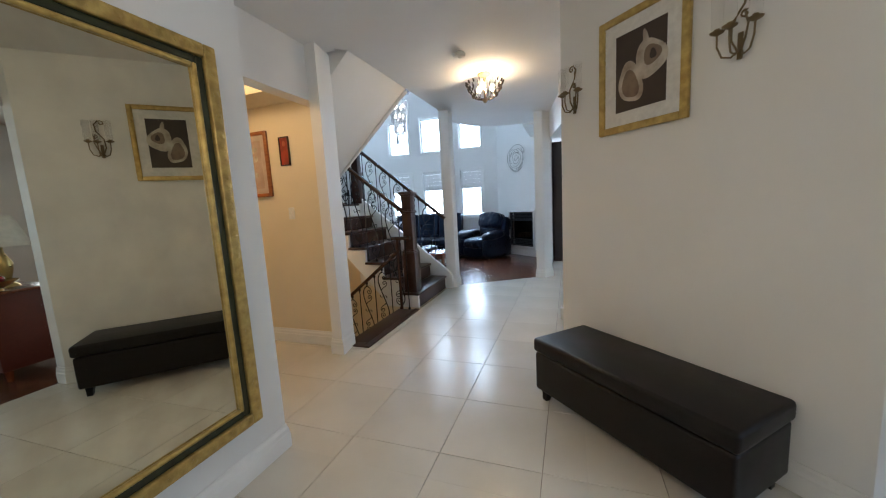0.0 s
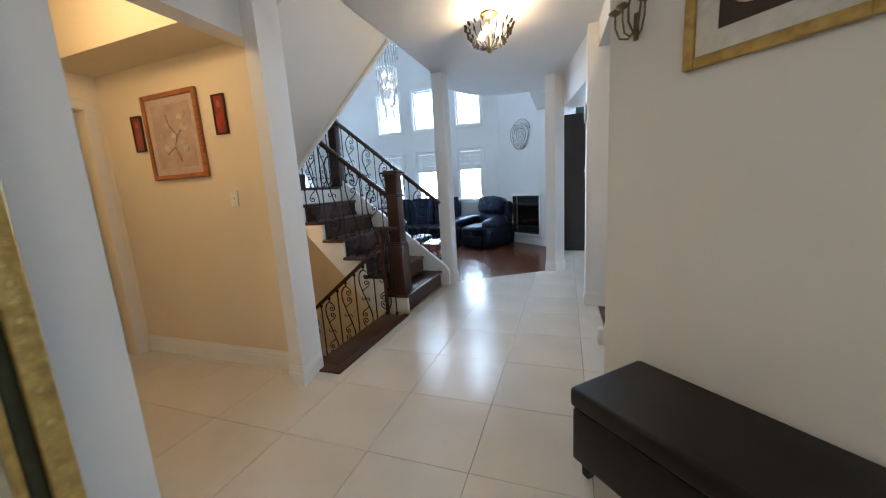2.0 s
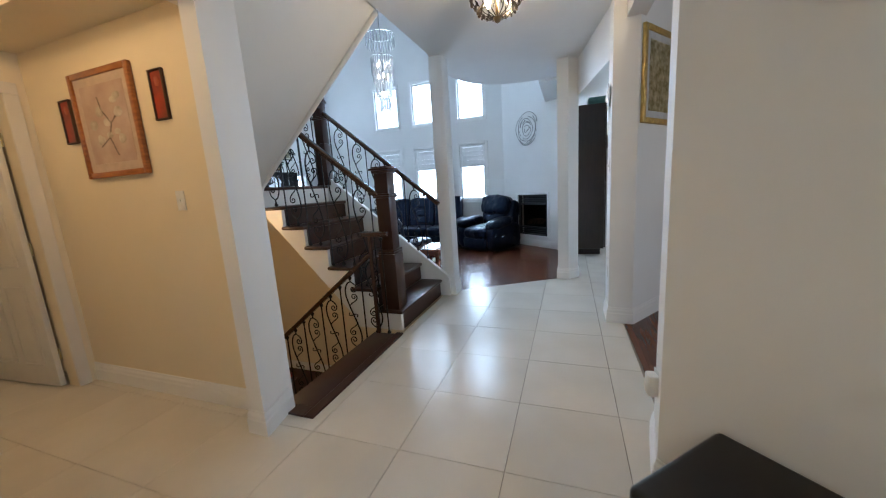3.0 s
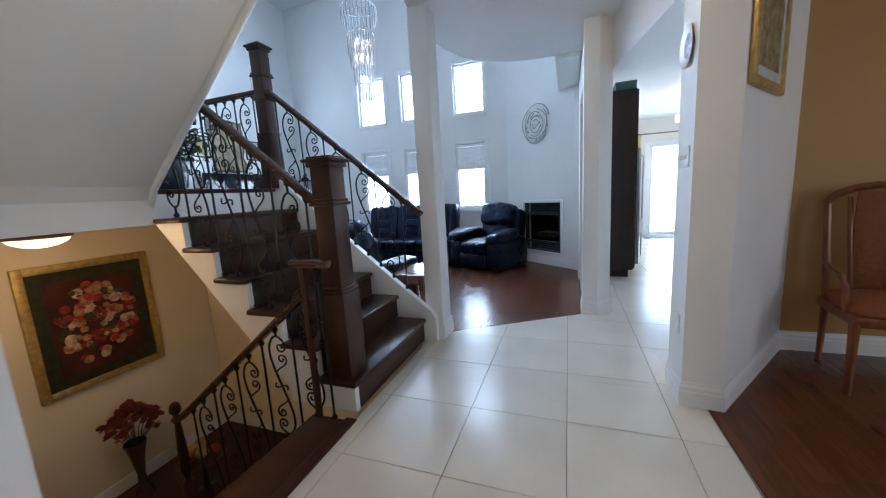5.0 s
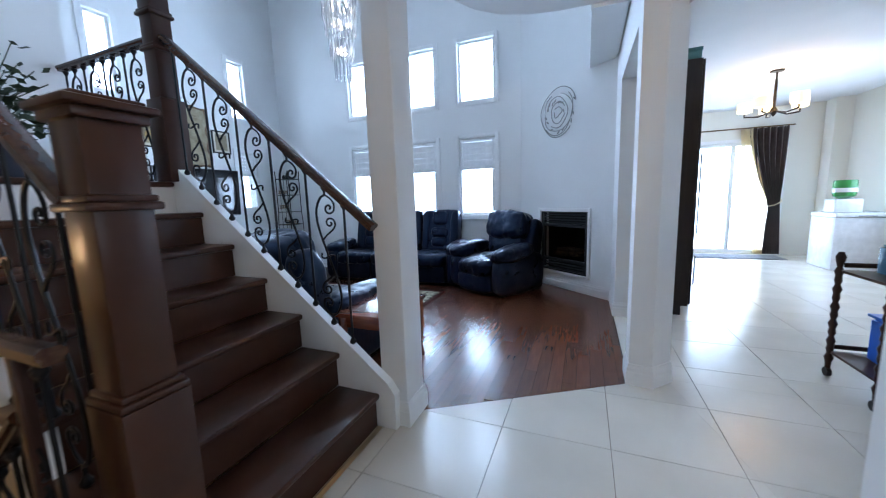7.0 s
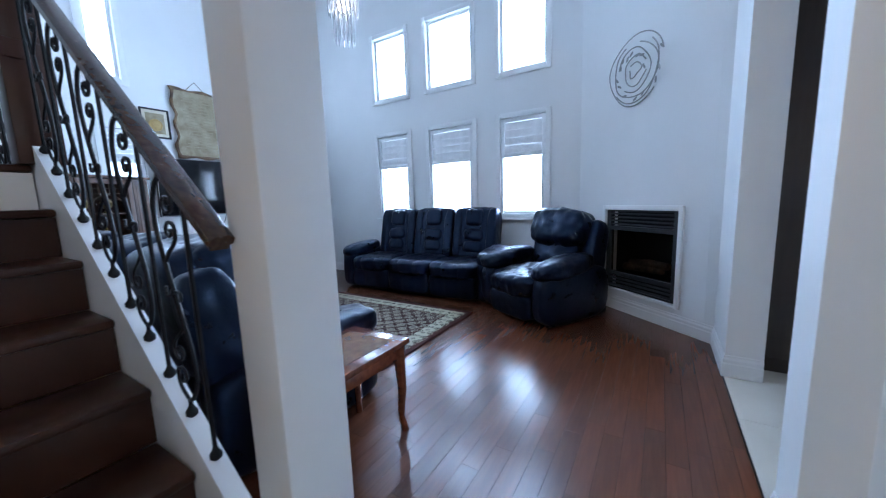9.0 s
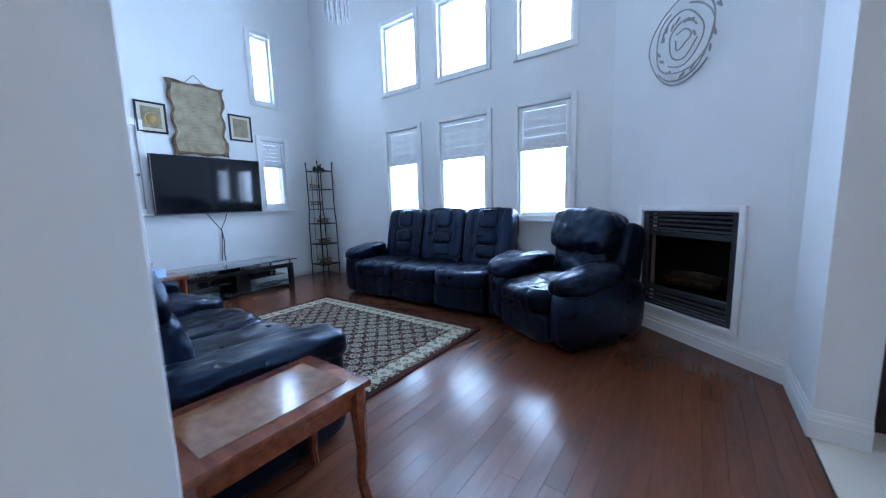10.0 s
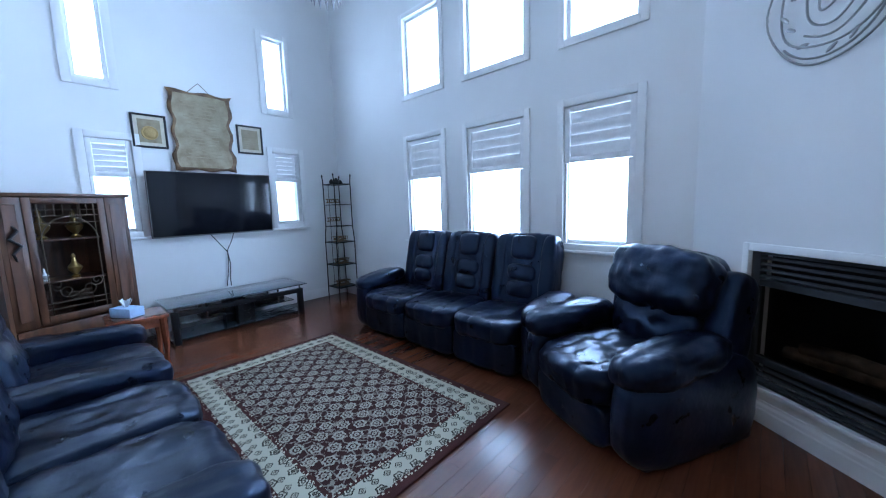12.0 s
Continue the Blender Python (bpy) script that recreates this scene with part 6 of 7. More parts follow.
# ---- stairwell things ----
OILPAINT = material("dark_red_flower_painting", (0.10, 0.022, 0.016), 0.35, dark=(0.03, 0.012, 0.010), scale=4, bump=0.3, bump_scale=60)
t, yy = picture("flower_painting", "gilt framed dark oil painting of a flower bouquet", 0.90, 1.09, GOLD, 0.062, 0.035, OILPAINT, "dark red painted canvas", 0.085, GREENBAND)
rng = random.Random(12)
tones = [material("painted_petals", c, 0.4, dark=tuple(v * 0.45 for v in c), scale=26, spread=(0.35, 0.6)) for c in ((0.42, 0.05, 0.03), (0.50, 0.24, 0.12), (0.58, 0.42, 0.30), (0.30, 0.03, 0.03), (0.06, 0.07, 0.03))]
for k in range(130):
    a, r = rng.uniform(0, 6.28), 0.29 * math.sqrt(rng.random())
    bm = bmesh.new()
    s = rng.uniform(0.03, 0.085)
    puff(bm, (r * math.cos(a) * 0.95, yy - 0.001 - 0.00006 * k, r * math.sin(a) * 1.15), (s, 0.0035, s * rng.uniform(0.7, 1.0)), 2.2, 4, 0.010, 0, k)
    part("painted_bloom", bm, tones[(2 if r < 0.11 else 1) if rng.random() < 0.45 - r else int(rng.random() * 5)], t)
t.matrix_world = pose(-4.249, 4.40, 0.34, 0, 0, 90)

bl = thing("basement_ceiling_light", "round frosted glass ceiling light with metal rim", "ceiling light")
bm = bmesh.new()
lathe(bm, [(0.14, 0), (0.15, -0.012), (0.148, -0.025), (0.13, -0.028)], 28)
part("rim", bm, AGEDIRON, bl)
bm = bmesh.new()
lathe(bm, [(0.135, -0.0285), (0.12, -0.05), (0.08, -0.07), (0.03, -0.08), (0.004, -0.082)], 28)
g = part("bowl", bm, material("lit_frosted_glass", (0.9, 0.85, 0.7), 0.5, emission=(1.0, 0.80, 0.50), strength=3.5), bl, "lit frosted bowl")
g.visible_shadow = False
bl.location = (-3.28, 3.78, 1.169)

vase = thing("vase_of_flowers", "tall glass vase of dried red flowers", "vase")
bm = bmesh.new()
lathe(bm, [(0.07, 0), (0.075, 0.02), (0.035, 0.12), (0.03, 0.22), (0.06, 0.42), (0.085, 0.52), (0.08, 0.53), (0.055, 0.42), (0.02, 0.24)], 20)
part("vase", bm, material("brown_glass_vase", (0.10, 0.06, 0.035), 0.12, scale=10, coat=0.5), vase)
rng = random.Random(6)
REDFLOWER = material("dried_red_petals", (0.26, 0.055, 0.04), 0.8, dark=(0.14, 0.03, 0.025), scale=30)
for k in range(40):
    a, r = rng.uniform(0, 6.28), 0.19 * math.sqrt(rng.random())
    h = 0.70 + 0.16 * (1 - r / 0.19) + rng.uniform(-0.05, 0.03)
    bm = bmesh.new()
    for j in range(14):
        b_, e = rng.uniform(0, 6.28), rng.uniform(-0.2, 1.3)
        d = Vector((math.cos(b_) * math.cos(e), math.sin(b_) * math.cos(e), math.sin(e))) * 0.058
        s = d.orthogonal().normalized() * 0.027
        c = Vector((r * math.cos(a), r * math.sin(a), h))
        q = [bm.verts.new(p) for p in (c + d * 0.2, c + d * 0.7 + s, c + d * 1.1, c + d * 0.7 - s)]
        bm.faces.new(q)
    flower = part("flower", bm, REDFLOWER, vase, smooth=False)
    if k % 2 == 0:
        bm = bmesh.new()
        tube(bm, [(0.02 * math.cos(a), 0.02 * math.sin(a), 0.40), (r * 0.5 * math.cos(a), r * 0.5 * math.sin(a), 0.58), (r * math.cos(a), r * math.sin(a), h)], 0.0025, 4)
        part("stalk", bm, GREENBAND, vase)
vase.location = (-4.0, 4.36, -1.30)
fb = thing("fruit_bowl_stand", "dark stand heaped with gilt and coloured fruit", "ornament")
bm = bmesh.new()
lathe(bm, [(0.12, 0), (0.03, 0.03), (0.025, 0.28), (0.20, 0.36), (0.21, 0.38), (0.02, 0.34)], 24)
part("stand", bm, DARKWOOD, fb)
for k in range(9):
    bm = bmesh.new()
    a = k * 2.4
    puff(bm, (0.12 * math.cos(a) * (k % 3) / 2, 0.12 * math.sin(a) * (k % 3) / 2, 0.42 + 0.04 * (k % 2)), (0.09, 0.09, 0.085), 2.0, 4, 0.003, 0, k)
    part("fruit", bm, BRASS if k % 2 else tones[0], fb)
fb.location = (-3.45, 4.55, -1.30)

# plant on the stair landing
plant = thing("artificial_plant", "large pot of leafy greenery and pale blossoms", "plant")
bm = bmesh.new()
lathe(bm, [(0.13, 0), (0.17, 0.05), (0.19, 0.20), (0.17, 0.28), (0.18, 0.30), (0.15, 0.29), (0.13, 0.22)], 24)
part("pot", bm, material("dark_ceramic_pot", (0.03, 0.035, 0.05), 0.25, scale=10), plant)
LEAFM = material("green_leaves", (0.045, 0.075, 0.035), 0.5, dark=(0.02, 0.035, 0.02), scale=20)
BLOSSOM = material("pale_blossoms", (0.42, 0.45, 0.55), 0.7, dark=(0.25, 0.28, 0.40), scale=30)
rng = random.Random(9)
lv, fl, st = bmesh.new(), bmesh.new(), bmesh.new()
for k in range(70):
    a, e = rng.uniform(0, 6.28), rng.uniform(0.15, 1.45)
    ln = rng.uniform(0.30, 0.62)
    d = Vector((math.cos(a) * math.cos(e) * 0.85, math.sin(a) * math.cos(e) * 0.85, math.sin(e)))
    base = Vector((0, 0, 0.26))
    tip = base + d * ln + Vector((0, 0, -0.08 * math.cos(e)))
    tube(st, [base, base + d * ln * 0.5 + Vector((0, 0, 0.03)), tip], 0.003, 4)
    for j in range(9):
        u = 0.35 + 0.65 * j / 8
        c = base.lerp(tip, u) + Vector((rng.uniform(-0.04, 0.04), rng.uniform(-0.04, 0.04), rng.uniform(-0.03, 0.03)))
        dd = Vector((rng.uniform(-1, 1), rng.uniform(-1, 1), rng.uniform(-0.6, 0.8))).normalized()
        s = dd.orthogonal().normalized()
        blossom = j > 6 and k % 3 == 0
        L_ = rng.uniform(0.04, 0.08) if not blossom else 0.028
        target = fl if blossom else lv
        for m_ in range(4 if blossom else 1):
            if blossom:
                dd = Vector((rng.uniform(-1, 1), rng.uniform(-1, 1), rng.uniform(-0.3, 1))).normalized()
                s = dd.orthogonal().normalized()
            q = [target.verts.new(p) for p in (c, c + dd * L_ * 0.5 + s * L_ * 0.28, c + dd * L_, c + dd * L_ * 0.5 - s * L_ * 0.28)]
            target.faces.new(q)
tagged(part("leaves", lv, LEAFM, plant, smooth=False), kind="stuff")
tagged(part("blossoms", fl, BLOSSOM, plant, "pale blue-white blossoms", False), kind="stuff")
tagged(part("stem", st, LEAFM, plant), kind="stuff")
plant.location = (-3.62, 4.75, RISE * 7)

# ---- kitchen ----
ESPRESSO = material("espresso_cabinet", (0.030, 0.017, 0.013), 0.4, dark=(0.02, 0.011, 0.009), scale=5, stretch=(6, 6, 0.8), rough_var=0.05)
STEEL = material("brushed_steel", (0.45, 0.46, 0.48), 0.3, metal=0.9, scale=10, stretch=(1, 1, 20))
APPLIANCE = material("white_enamel", (0.80, 0.82, 0.84), 0.25, scale=10)
DRAPE = material("brown_drape", (0.045, 0.030, 0.026), 0.8, dark=(0.03, 0.02, 0.018), scale=20, sheen=0.2)
SHEER = material("yellow_sheer", (0.95, 0.86, 0.62), 0.7, dark=(0.92, 0.80, 0.54), scale=20, transmission=0.6, ior=1.02)
SHADE = material("lit_glass_shade", (0.9, 0.82, 0.6), 0.4, emission=(1.0, 0.82, 0.45), strength=1.6)

tc = thing("tall_cabinet", "tall espresso brown kitchen cabinet with toe kick", "cabinet")
bm = bmesh.new()
box(bm, -0.21, 0.265, 0, 0.62, 0.10, 2.44, 0.004)
part("body", bm, ESPRESSO, tc)
bm = bmesh.new()
box(bm, -0.21, 0.21, 0.02, 0.60, 0.0, 0.099)
part("toe_kick", bm, ESPRESSO, tc)
bm = bmesh.new()
box(bm, 0.267, 0.287, 0.01, 0.61, 0.12, 1.2, 0.003)
part("door", bm, ESPRESSO, tc)
bm = bmesh.new()
box(bm, 0.267, 0.287, 0.01, 0.61, 1.21, 2.43, 0.003)
part("door", bm, ESPRESSO, tc)
tc.location = (0.22, 7.87, 0)
t = thing("refrigerator", "stainless steel refrigerator beside the tall cabinet", "refrigerator")
bm = bmesh.new()
box(bm, 0, 0.62, 0, 0.80, 0.02, 1.78, 0.01)
part("body", bm, STEEL, t)
for z0, z1 in ((0.05, 0.62), (0.63, 1.76)):
    bm = bmesh.new()
    box(bm, 0.622, 0.66, 0.005, 0.795, z0, z1, 0.01)
    d = part("door", bm, STEEL, t)
    bm = bmesh.new()
    tube(bm, [(0.67, 0.08, z0 + 0.1), (0.70, 0.08, z0 + 0.12), (0.70, 0.08, z1 - 0.12), (0.67, 0.08, z1 - 0.1)], 0.009, 8)
    part("handle", bm, STEEL, d)
t.location = (0.0, 8.52, 0)
bm = bmesh.new()
box(bm, -0.12, 0.12, -0.2, 0.2, 0, 0.10, 0.006)
box(bm, -0.125, 0.125, -0.205, 0.205, 0.07, 0.105, 0.006)
solid("storage_box", bm, material("teal_card", (0.10, 0.24, 0.24), 0.6, scale=20), "teal lidded storage box on the tall cabinet", "box").location = (0.36, 8.1, 2.442)

# patio door and curtains
pd = tagged(new("door_2"), "white sliding glass patio door", "", "", "structure")
for b in ((1.42, 1.48, 0.02, 2.12), (2.79, 2.85, 0.02, 2.12), (1.48, 2.79, 2.06, 2.12), (1.48, 2.79, 0.02, 0.08), (2.09, 2.16, 0.08, 2.06), (1.48, 1.53, 0.08, 2.06), (2.74, 2.79, 0.08, 2.06)):
    bm = bmesh.new()
    box(bm, b[0], b[1], 12.30, 12.37, b[2], b[3], 0.005)
    part("frame", bm, TRIM, pd)
for x0, x1 in ((1.53, 2.09), (2.16, 2.74)):
    bm = bmesh.new()
    box(bm, x0, x1, 12.33, 12.336, 0.08, 2.06)
    p = part("pane", bm, PANE, pd, smooth=False)
    p.visible_shadow = False
bm = bmesh.new()
for b in ((1.36, 1.42, 0.0, 2.18), (2.85, 2.91, 0.0, 2.18), (1.42, 2.85, 2.12, 2.18)):
    box(bm, b[0], b[1], 12.258, 12.279, b[2], b[3], 0.004)
structure("trim_patio_door", bm, TRIM)


def curtain(bm, top, bottom, z0, z1, zt, tie, folds):
    """A pleated hanging: top and bottom are (from, to) in x; gathered to tie at height zt."""
    n, m = folds * 8, 16
    rows = []
    for j in range(m + 1):
        z = z1 + (z0 - z1) * j / m
        if z > zt:
            u = (z1 - z) / (z1 - zt)
            a, b = top[0] + (tie[0] - top[0]) * u ** 1.6, top[1] + (tie[1] - top[1]) * u ** 1.6
        else:
            u = (zt - z) / (zt - z0)
            a, b = tie[0] + (bottom[0] - tie[0]) * u ** 0.7, tie[1] + (bottom[1] - tie[1]) * u ** 0.7
        rows.append([bm.verts.new((a + (b - a) * i / n, 0.03 * math.sin(2 * math.pi * folds * i / n) + 0.008 * math.sin(i * 0.7 + j * 0.5), z)) for i in range(n + 1)])
    for r, s in zip(rows, rows[1:]):
        for i in range(n):
            bm.faces.new((r[i], r[i + 1], s[i + 1], s[i]))


cu = thing("curtains", "dark brown drapes with yellow sheers on a rod", "curtain")
bm = bmesh.new()
tube(bm, [(1.05, 0, 2.36), (3.25, 0, 2.36)], 0.012, 8)
part("rod", bm, AGEDIRON, cu)
for x in (1.05, 3.25, 2.1):
    bm = bmesh.new()
    tube(bm, [(x, 0.0, 2.36), (x, 0.075, 2.36)], 0.008, 8)
    part("bracket", bm, AGEDIRON, cu)
for nm, mt, args in (("drape", DRAPE, ((2.62, 3.18), (2.95, 3.20), 0.02, 2.345, 0.95, (2.98, 3.13), 6)), ("drape", DRAPE, ((1.10, 1.38), (1.10, 1.30), 0.02, 2.345, 0.95, (1.12, 1.24), 4)),
                     ("sheer", SHEER, ((2.48, 2.70), (2.80, 2.94), 0.02, 2.345, 0.95, (2.80, 2.97), 5)), ("sheer", SHEER, ((1.38, 1.58), (1.30, 1.40), 0.02, 2.345, 0.95, (1.25, 1.36), 4))):
    bm = bmesh.new()
    curtain(bm, *args)
    ob = part(nm, bm, mt, cu, "thin yellow sheer" if nm == "sheer" else "dark brown drape")
    ob.modifiers.new("thickness", "SOLIDIFY").thickness = 0.003
bm = bmesh.new()
tube(bm, [(2.96, -0.045, 0.92), (3.05, -0.055, 0.94), (3.15, -0.04, 1.0), (3.17, 0.06, 1.05)], 0.012, 6)
part("tieback", bm, SHEER, cu)
cu.location = (-0.30, 12.18, 0)
MATGREY = material("grey_striped_mat", (0.22, 0.22, 0.24), 0.9, dark=(0.10, 0.10, 0.11), scale=40)
mat = thing("door_mat", "grey ribbed door mat before the patio door", "mat")
bm = bmesh.new()
box(bm, -0.75, 0.75, -0.24, 0.24, 0, 0.010, 0.004)
part("backing", bm, MATGREY, mat)
bm = bmesh.new()
box(bm, -0.014, 0.014, -0.20, 0.20, 0.010, 0.014)
rib_me = finish("rib", bm, MATGREY)
for i in range(24):
    rib = new("rib", rib_me)
    rib.parent = mat
    rib.location = (-0.69 + 0.06 * i, 0, 0)
mat.location = (2.05, 11.85, 0.001)

BRONZE = material("dark_bronze", (0.05, 0.035, 0.025), 0.4, metal=0.6, scale=30, rough_var=0.1)
kc = thing("kitchen_chandelier", "bronze kitchen chandelier with lit glass shades", "chandelier")
bm = bmesh.new()
lathe(bm, [(0.075, 0), (0.07, -0.015), (0.012, -0.022), (0.01, -0.08), (0.016, -0.14), (0.016, -0.44), (0.03, -0.46), (0.045, -0.50), (0.02, -0.54), (0.004, -0.56)], 16)
part("stem", bm, BRONZE, kc)
for i in range(5):
    a = 2 * math.pi * i / 5 + 0.2
    c, s = math.cos(a), math.sin(a)
    bm = bmesh.new()
    tube(bm, [(0.03 * c, 0.03 * s, -0.50), (0.15 * c, 0.15 * s, -0.54), (0.29 * c, 0.29 * s, -0.52), (0.29 * c, 0.29 * s, -0.48)], 0.010, 6)
    arm = part("arm", bm, BRONZE, kc)
    bm = bmesh.new()
    lathe(bm, [(0.02, -0.48), (0.080, -0.465), (0.086, -0.345), (0.082, -0.345), (0.076, -0.455), (0.01, -0.46)], 18, (0.29 * c, 0.29 * s, 0))
    sh = part("shade", bm, SHADE, arm, "lit amber glass shade")
    sh.visible_shadow = False
kc.location = (1.74, 9.8, TOP - 0.001)

t = thing("chest_freezer", "white enamelled chest freezer against the kitchen wall", "freezer")
bm = bmesh.new()
box(bm, 0, 0.66, 0, 0.62, 0.0, 0.78, 0.012)
part("body", bm, APPLIANCE, t)
bm = bmesh.new()
box(bm, -0.005, 0.665, -0.01, 0.625, 0.785, 0.85, 0.012)
part("lid", bm, APPLIANCE, t)
bm = bmesh.new()
box(bm, 0.23, 0.43, -0.03, -0.011, 0.80, 0.82, 0.006)
part("handle", bm, STEEL, t)
t.location = (2.93, 10.75, 0)
t = thing("water_dispenser", "white water dispenser with green bottle on the freezer", "water dispenser")
bm = bmesh.new()
box(bm, -0.16, 0.16, -0.14, 0.14, 0, 0.20, 0.02)
part("base", bm, APPLIANCE, t)
bm = bmesh.new()
lathe(bm, [(0.05, 0.20), (0.12, 0.24), (0.13, 0.28), (0.125, 0.34), (0.13, 0.36), (0.13, 0.46), (0.12, 0.48), (0.02, 0.485)], 24)
b_ = part("bottle", bm, material("green_bottle", (0.10, 0.45, 0.12), 0.1, transmission=0.5, scale=8), t, "translucent green bottle")
bm = bmesh.new()
lathe(bm, [(0.131, 0.30), (0.1325, 0.302), (0.1325, 0.36), (0.131, 0.362)], 24)
part("label", bm, WHITEPLASTIC, t, "white paper label")
t.location = (3.14, 11.05, 0.851)

# wrought trolley with trays
tr = thing("serving_trolley", "dark wooden serving trolley with turned posts and trays", "trolley")
for x in (0, 0.72):
    for y in (0, 0.42):
        bm = bmesh.new()
        prof = [(0.014, 0.06)]
        for k in range(6):
            z = 0.10 + 0.115 * k
            prof += [(0.016, z), (0.024, z + 0.03), (0.013, z + 0.06), (0.020, z + 0.085)]
        prof += [(0.026, 0.80), (0.012, 0.83)]
        lathe(bm, prof, 10, (x, y, 0))
        leg = part("post", bm, DARKWOOD, tr)
        bm = bmesh.new()
        tube(bm, [(x - 0.012, y, 0.03), (x + 0.012, y, 0.03)], 0.03, 12)
        box(bm, x - 0.008, x + 0.008, y - 0.006, y + 0.006, 0.03, 0.065)
        part("castor", bm, BLACKPLASTIC, leg)
for z in (0.16, 0.70):
    bm = bmesh.new()
    box(bm, 0.0, 0.72, 0.0, 0.42, z, z + 0.015)
    part("tray", bm, DARKWOOD, tr)
    for b in ((0.02, 0.70, -0.006, 0.006), (0.02, 0.70, 0.414, 0.426)):
        bm = bmesh.new()
        box(bm, b[0], b[1], b[2], b[3], z + 0.03, z + 0.06, 0.004)
        part("rail", bm, DARKWOOD, tr)
tr.matrix_world = pose(1.02, 6.36, 0, 0, 0, 0)
t = thing("storage_bin", "bright blue plastic storage bin on the lower tray", "bin")
bm = bmesh.new()
prism(bm, [(0, 0), (0.30, 0), (0.30, 0.24), (0, 0.24)], 0, 0.27)
bmesh.ops.bevel(bm, geom=list(bm.edges), offset=0.015, segments=2, affect="EDGES")
part("body", bm, material("blue_plastic", (0.02, 0.12, 0.55), 0.35, scale=10), t)
bm = bmesh.new()
box(bm, -0.01, 0.31, -0.01, 0.25, 0.272, 0.29, 0.006)
part("rim", bm, material("blue_plastic_rim", (0.02, 0.14, 0.60), 0.35, scale=10), t)
t.matrix_world = pose(1.14, 6.45, 0.176, 0, 0, 0)
bm = bmesh.new()
box(bm, 0, 0.36, 0, 0.26, 0, 0.16, 0.01)
box(bm, 0.01, 0.35, 0.01, 0.25, 0.16, 0.175, 0.006)
solid("glass_box", bm, material("blue_tinted_plastic", (0.12, 0.25, 0.36), 0.12, scale=10, coat=0.5), "blue tinted plastic box on the trolley top", "box").matrix_world = pose(1.14, 6.44, 0.716, 0, 0, 0)

# ---- dining and front room ----
ORANGEWOOD = material("orange_brown_wood", (0.24, 0.075, 0.025), 0.3, dark=(0.15, 0.042, 0.015), scale=5, stretch=(6, 6, 1), coat=0.2)
SEATCLOTH = material("rust_upholstery", (0.26, 0.085, 0.03), 0.8, dark=(0.20, 0.06, 0.022), scale=40, bump=0.2, bump_scale=200)
dc = thing("dining_chair", "orange-brown wooden dining armchair with arched back", "chair")
for k in (-1, 1):
    bm = bmesh.new()
    tube(bm, [(k * 0.19, 0.24, 0), (k * 0.20, 0.20, 0.45), (k * 0.215, 0.22, 0.75), (k * 0.22, 0.26, 1.08)], [0.017, 0.022, 0.02, 0.018], 8)
    part("back_leg", bm, ORANGEWOOD, dc)
    bm = bmesh.new()
    tube(bm, [(k * 0.23, -0.23, 0), (k * 0.23, -0.22, 0.42)], [0.018, 0.026], 8)
    part("front_leg", bm, ORANGEWOOD, dc)
    bm = bmesh.new()
    tube(bm, [(k * 0.215, 0.21, 0.68), (k * 0.26, 0.0, 0.67), (k * 0.265, -0.12, 0.665), (k * 0.25, -0.14, 0.60), (k * 0.235, -0.12, 0.46)], 0.016, 8)
    part("armrest", bm, ORANGEWOOD, dc)
    bm = bmesh.new()
    tube(bm, [(k * 0.09, 0.205, 0.50), (k * 0.11, 0.225, 0.80), (k * 0.12, 0.255, 1.10)], 0.013, 8)
    part("splat_rail", bm, ORANGEWOOD, dc)
bm = bmesh.new()
tube(bm, [(-0.23, 0.26, 1.06), (-0.20, 0.262, 1.11), (-0.10, 0.265, 1.155), (0, 0.267, 1.17), (0.10, 0.265, 1.155), (0.20, 0.262, 1.11), (0.23, 0.26, 1.06)], 0.024, 8)
part("top_rail", bm, ORANGEWOOD, dc)
bm = bmesh.new()
box(bm, -0.10, 0.10, 0.222, 0.240, 0.50, 1.14, 0.006)
part("back_panel", bm, SEATCLOTH, dc, "rust upholstered back panel")
bm = bmesh.new()
box(bm, -0.24, 0.24, -0.24, 0.22, 0.40, 0.46, 0.01)
part("seat_frame", bm, ORANGEWOOD, dc)
bm = bmesh.new()
puff(bm, (0, -0.01, 0.485), (0.47, 0.45, 0.09), 4.5, 6, 0.003)
part("seat", bm, SEATCLOTH, dc, "rust upholstered seat")
dc.matrix_world = pose(1.43, 5.34, 0, 0, 0, -8)
bm = bmesh.new()
box(bm, 0, 2.0, -2.2, 0, 0, 0.009, 0.003)
r_ = thing("dining_rug", "red bordered yellow patterned rug in the dining room", "rug")
part("border", bm, material("red_rug_border", (0.16, 0.02, 0.015), 0.95, scale=40), r_)
bm = bmesh.new()
box(bm, 0.06, 1.94, -2.14, -0.06, 0.0092, 0.011)
part("field", bm, material("yellow_rug_field", (0.45, 0.33, 0.14), 0.95, dark=(0.20, 0.06, 0.03), scale=9), r_)
r_.location = (1.09, 4.83, 0.001)
sb = thing("sideboard", "dark red wooden sideboard near the room opening", "sideboard")
bm = bmesh.new()
box(bm, 0, 1.2, 0, 0.45, 0.10, 0.78, 0.008)
part("body", bm, material("dark_red_wood", (0.10, 0.02, 0.012), 0.35, scale=6, stretch=(1, 6, 6)), sb)
bm = bmesh.new()
box(bm, -0.03, 1.23, -0.03, 0.47, 0.782, 0.81, 0.008)
part("top", bm, REDWOOD, sb)
for x in (0.05, 1.15):
    for y in (0.05, 0.40):
        bm = bmesh.new()
        tube(bm, [(x, y, 0.099), (x, y, 0)], [0.03, 0.02], 8)
        part("foot", bm, REDWOOD, sb)
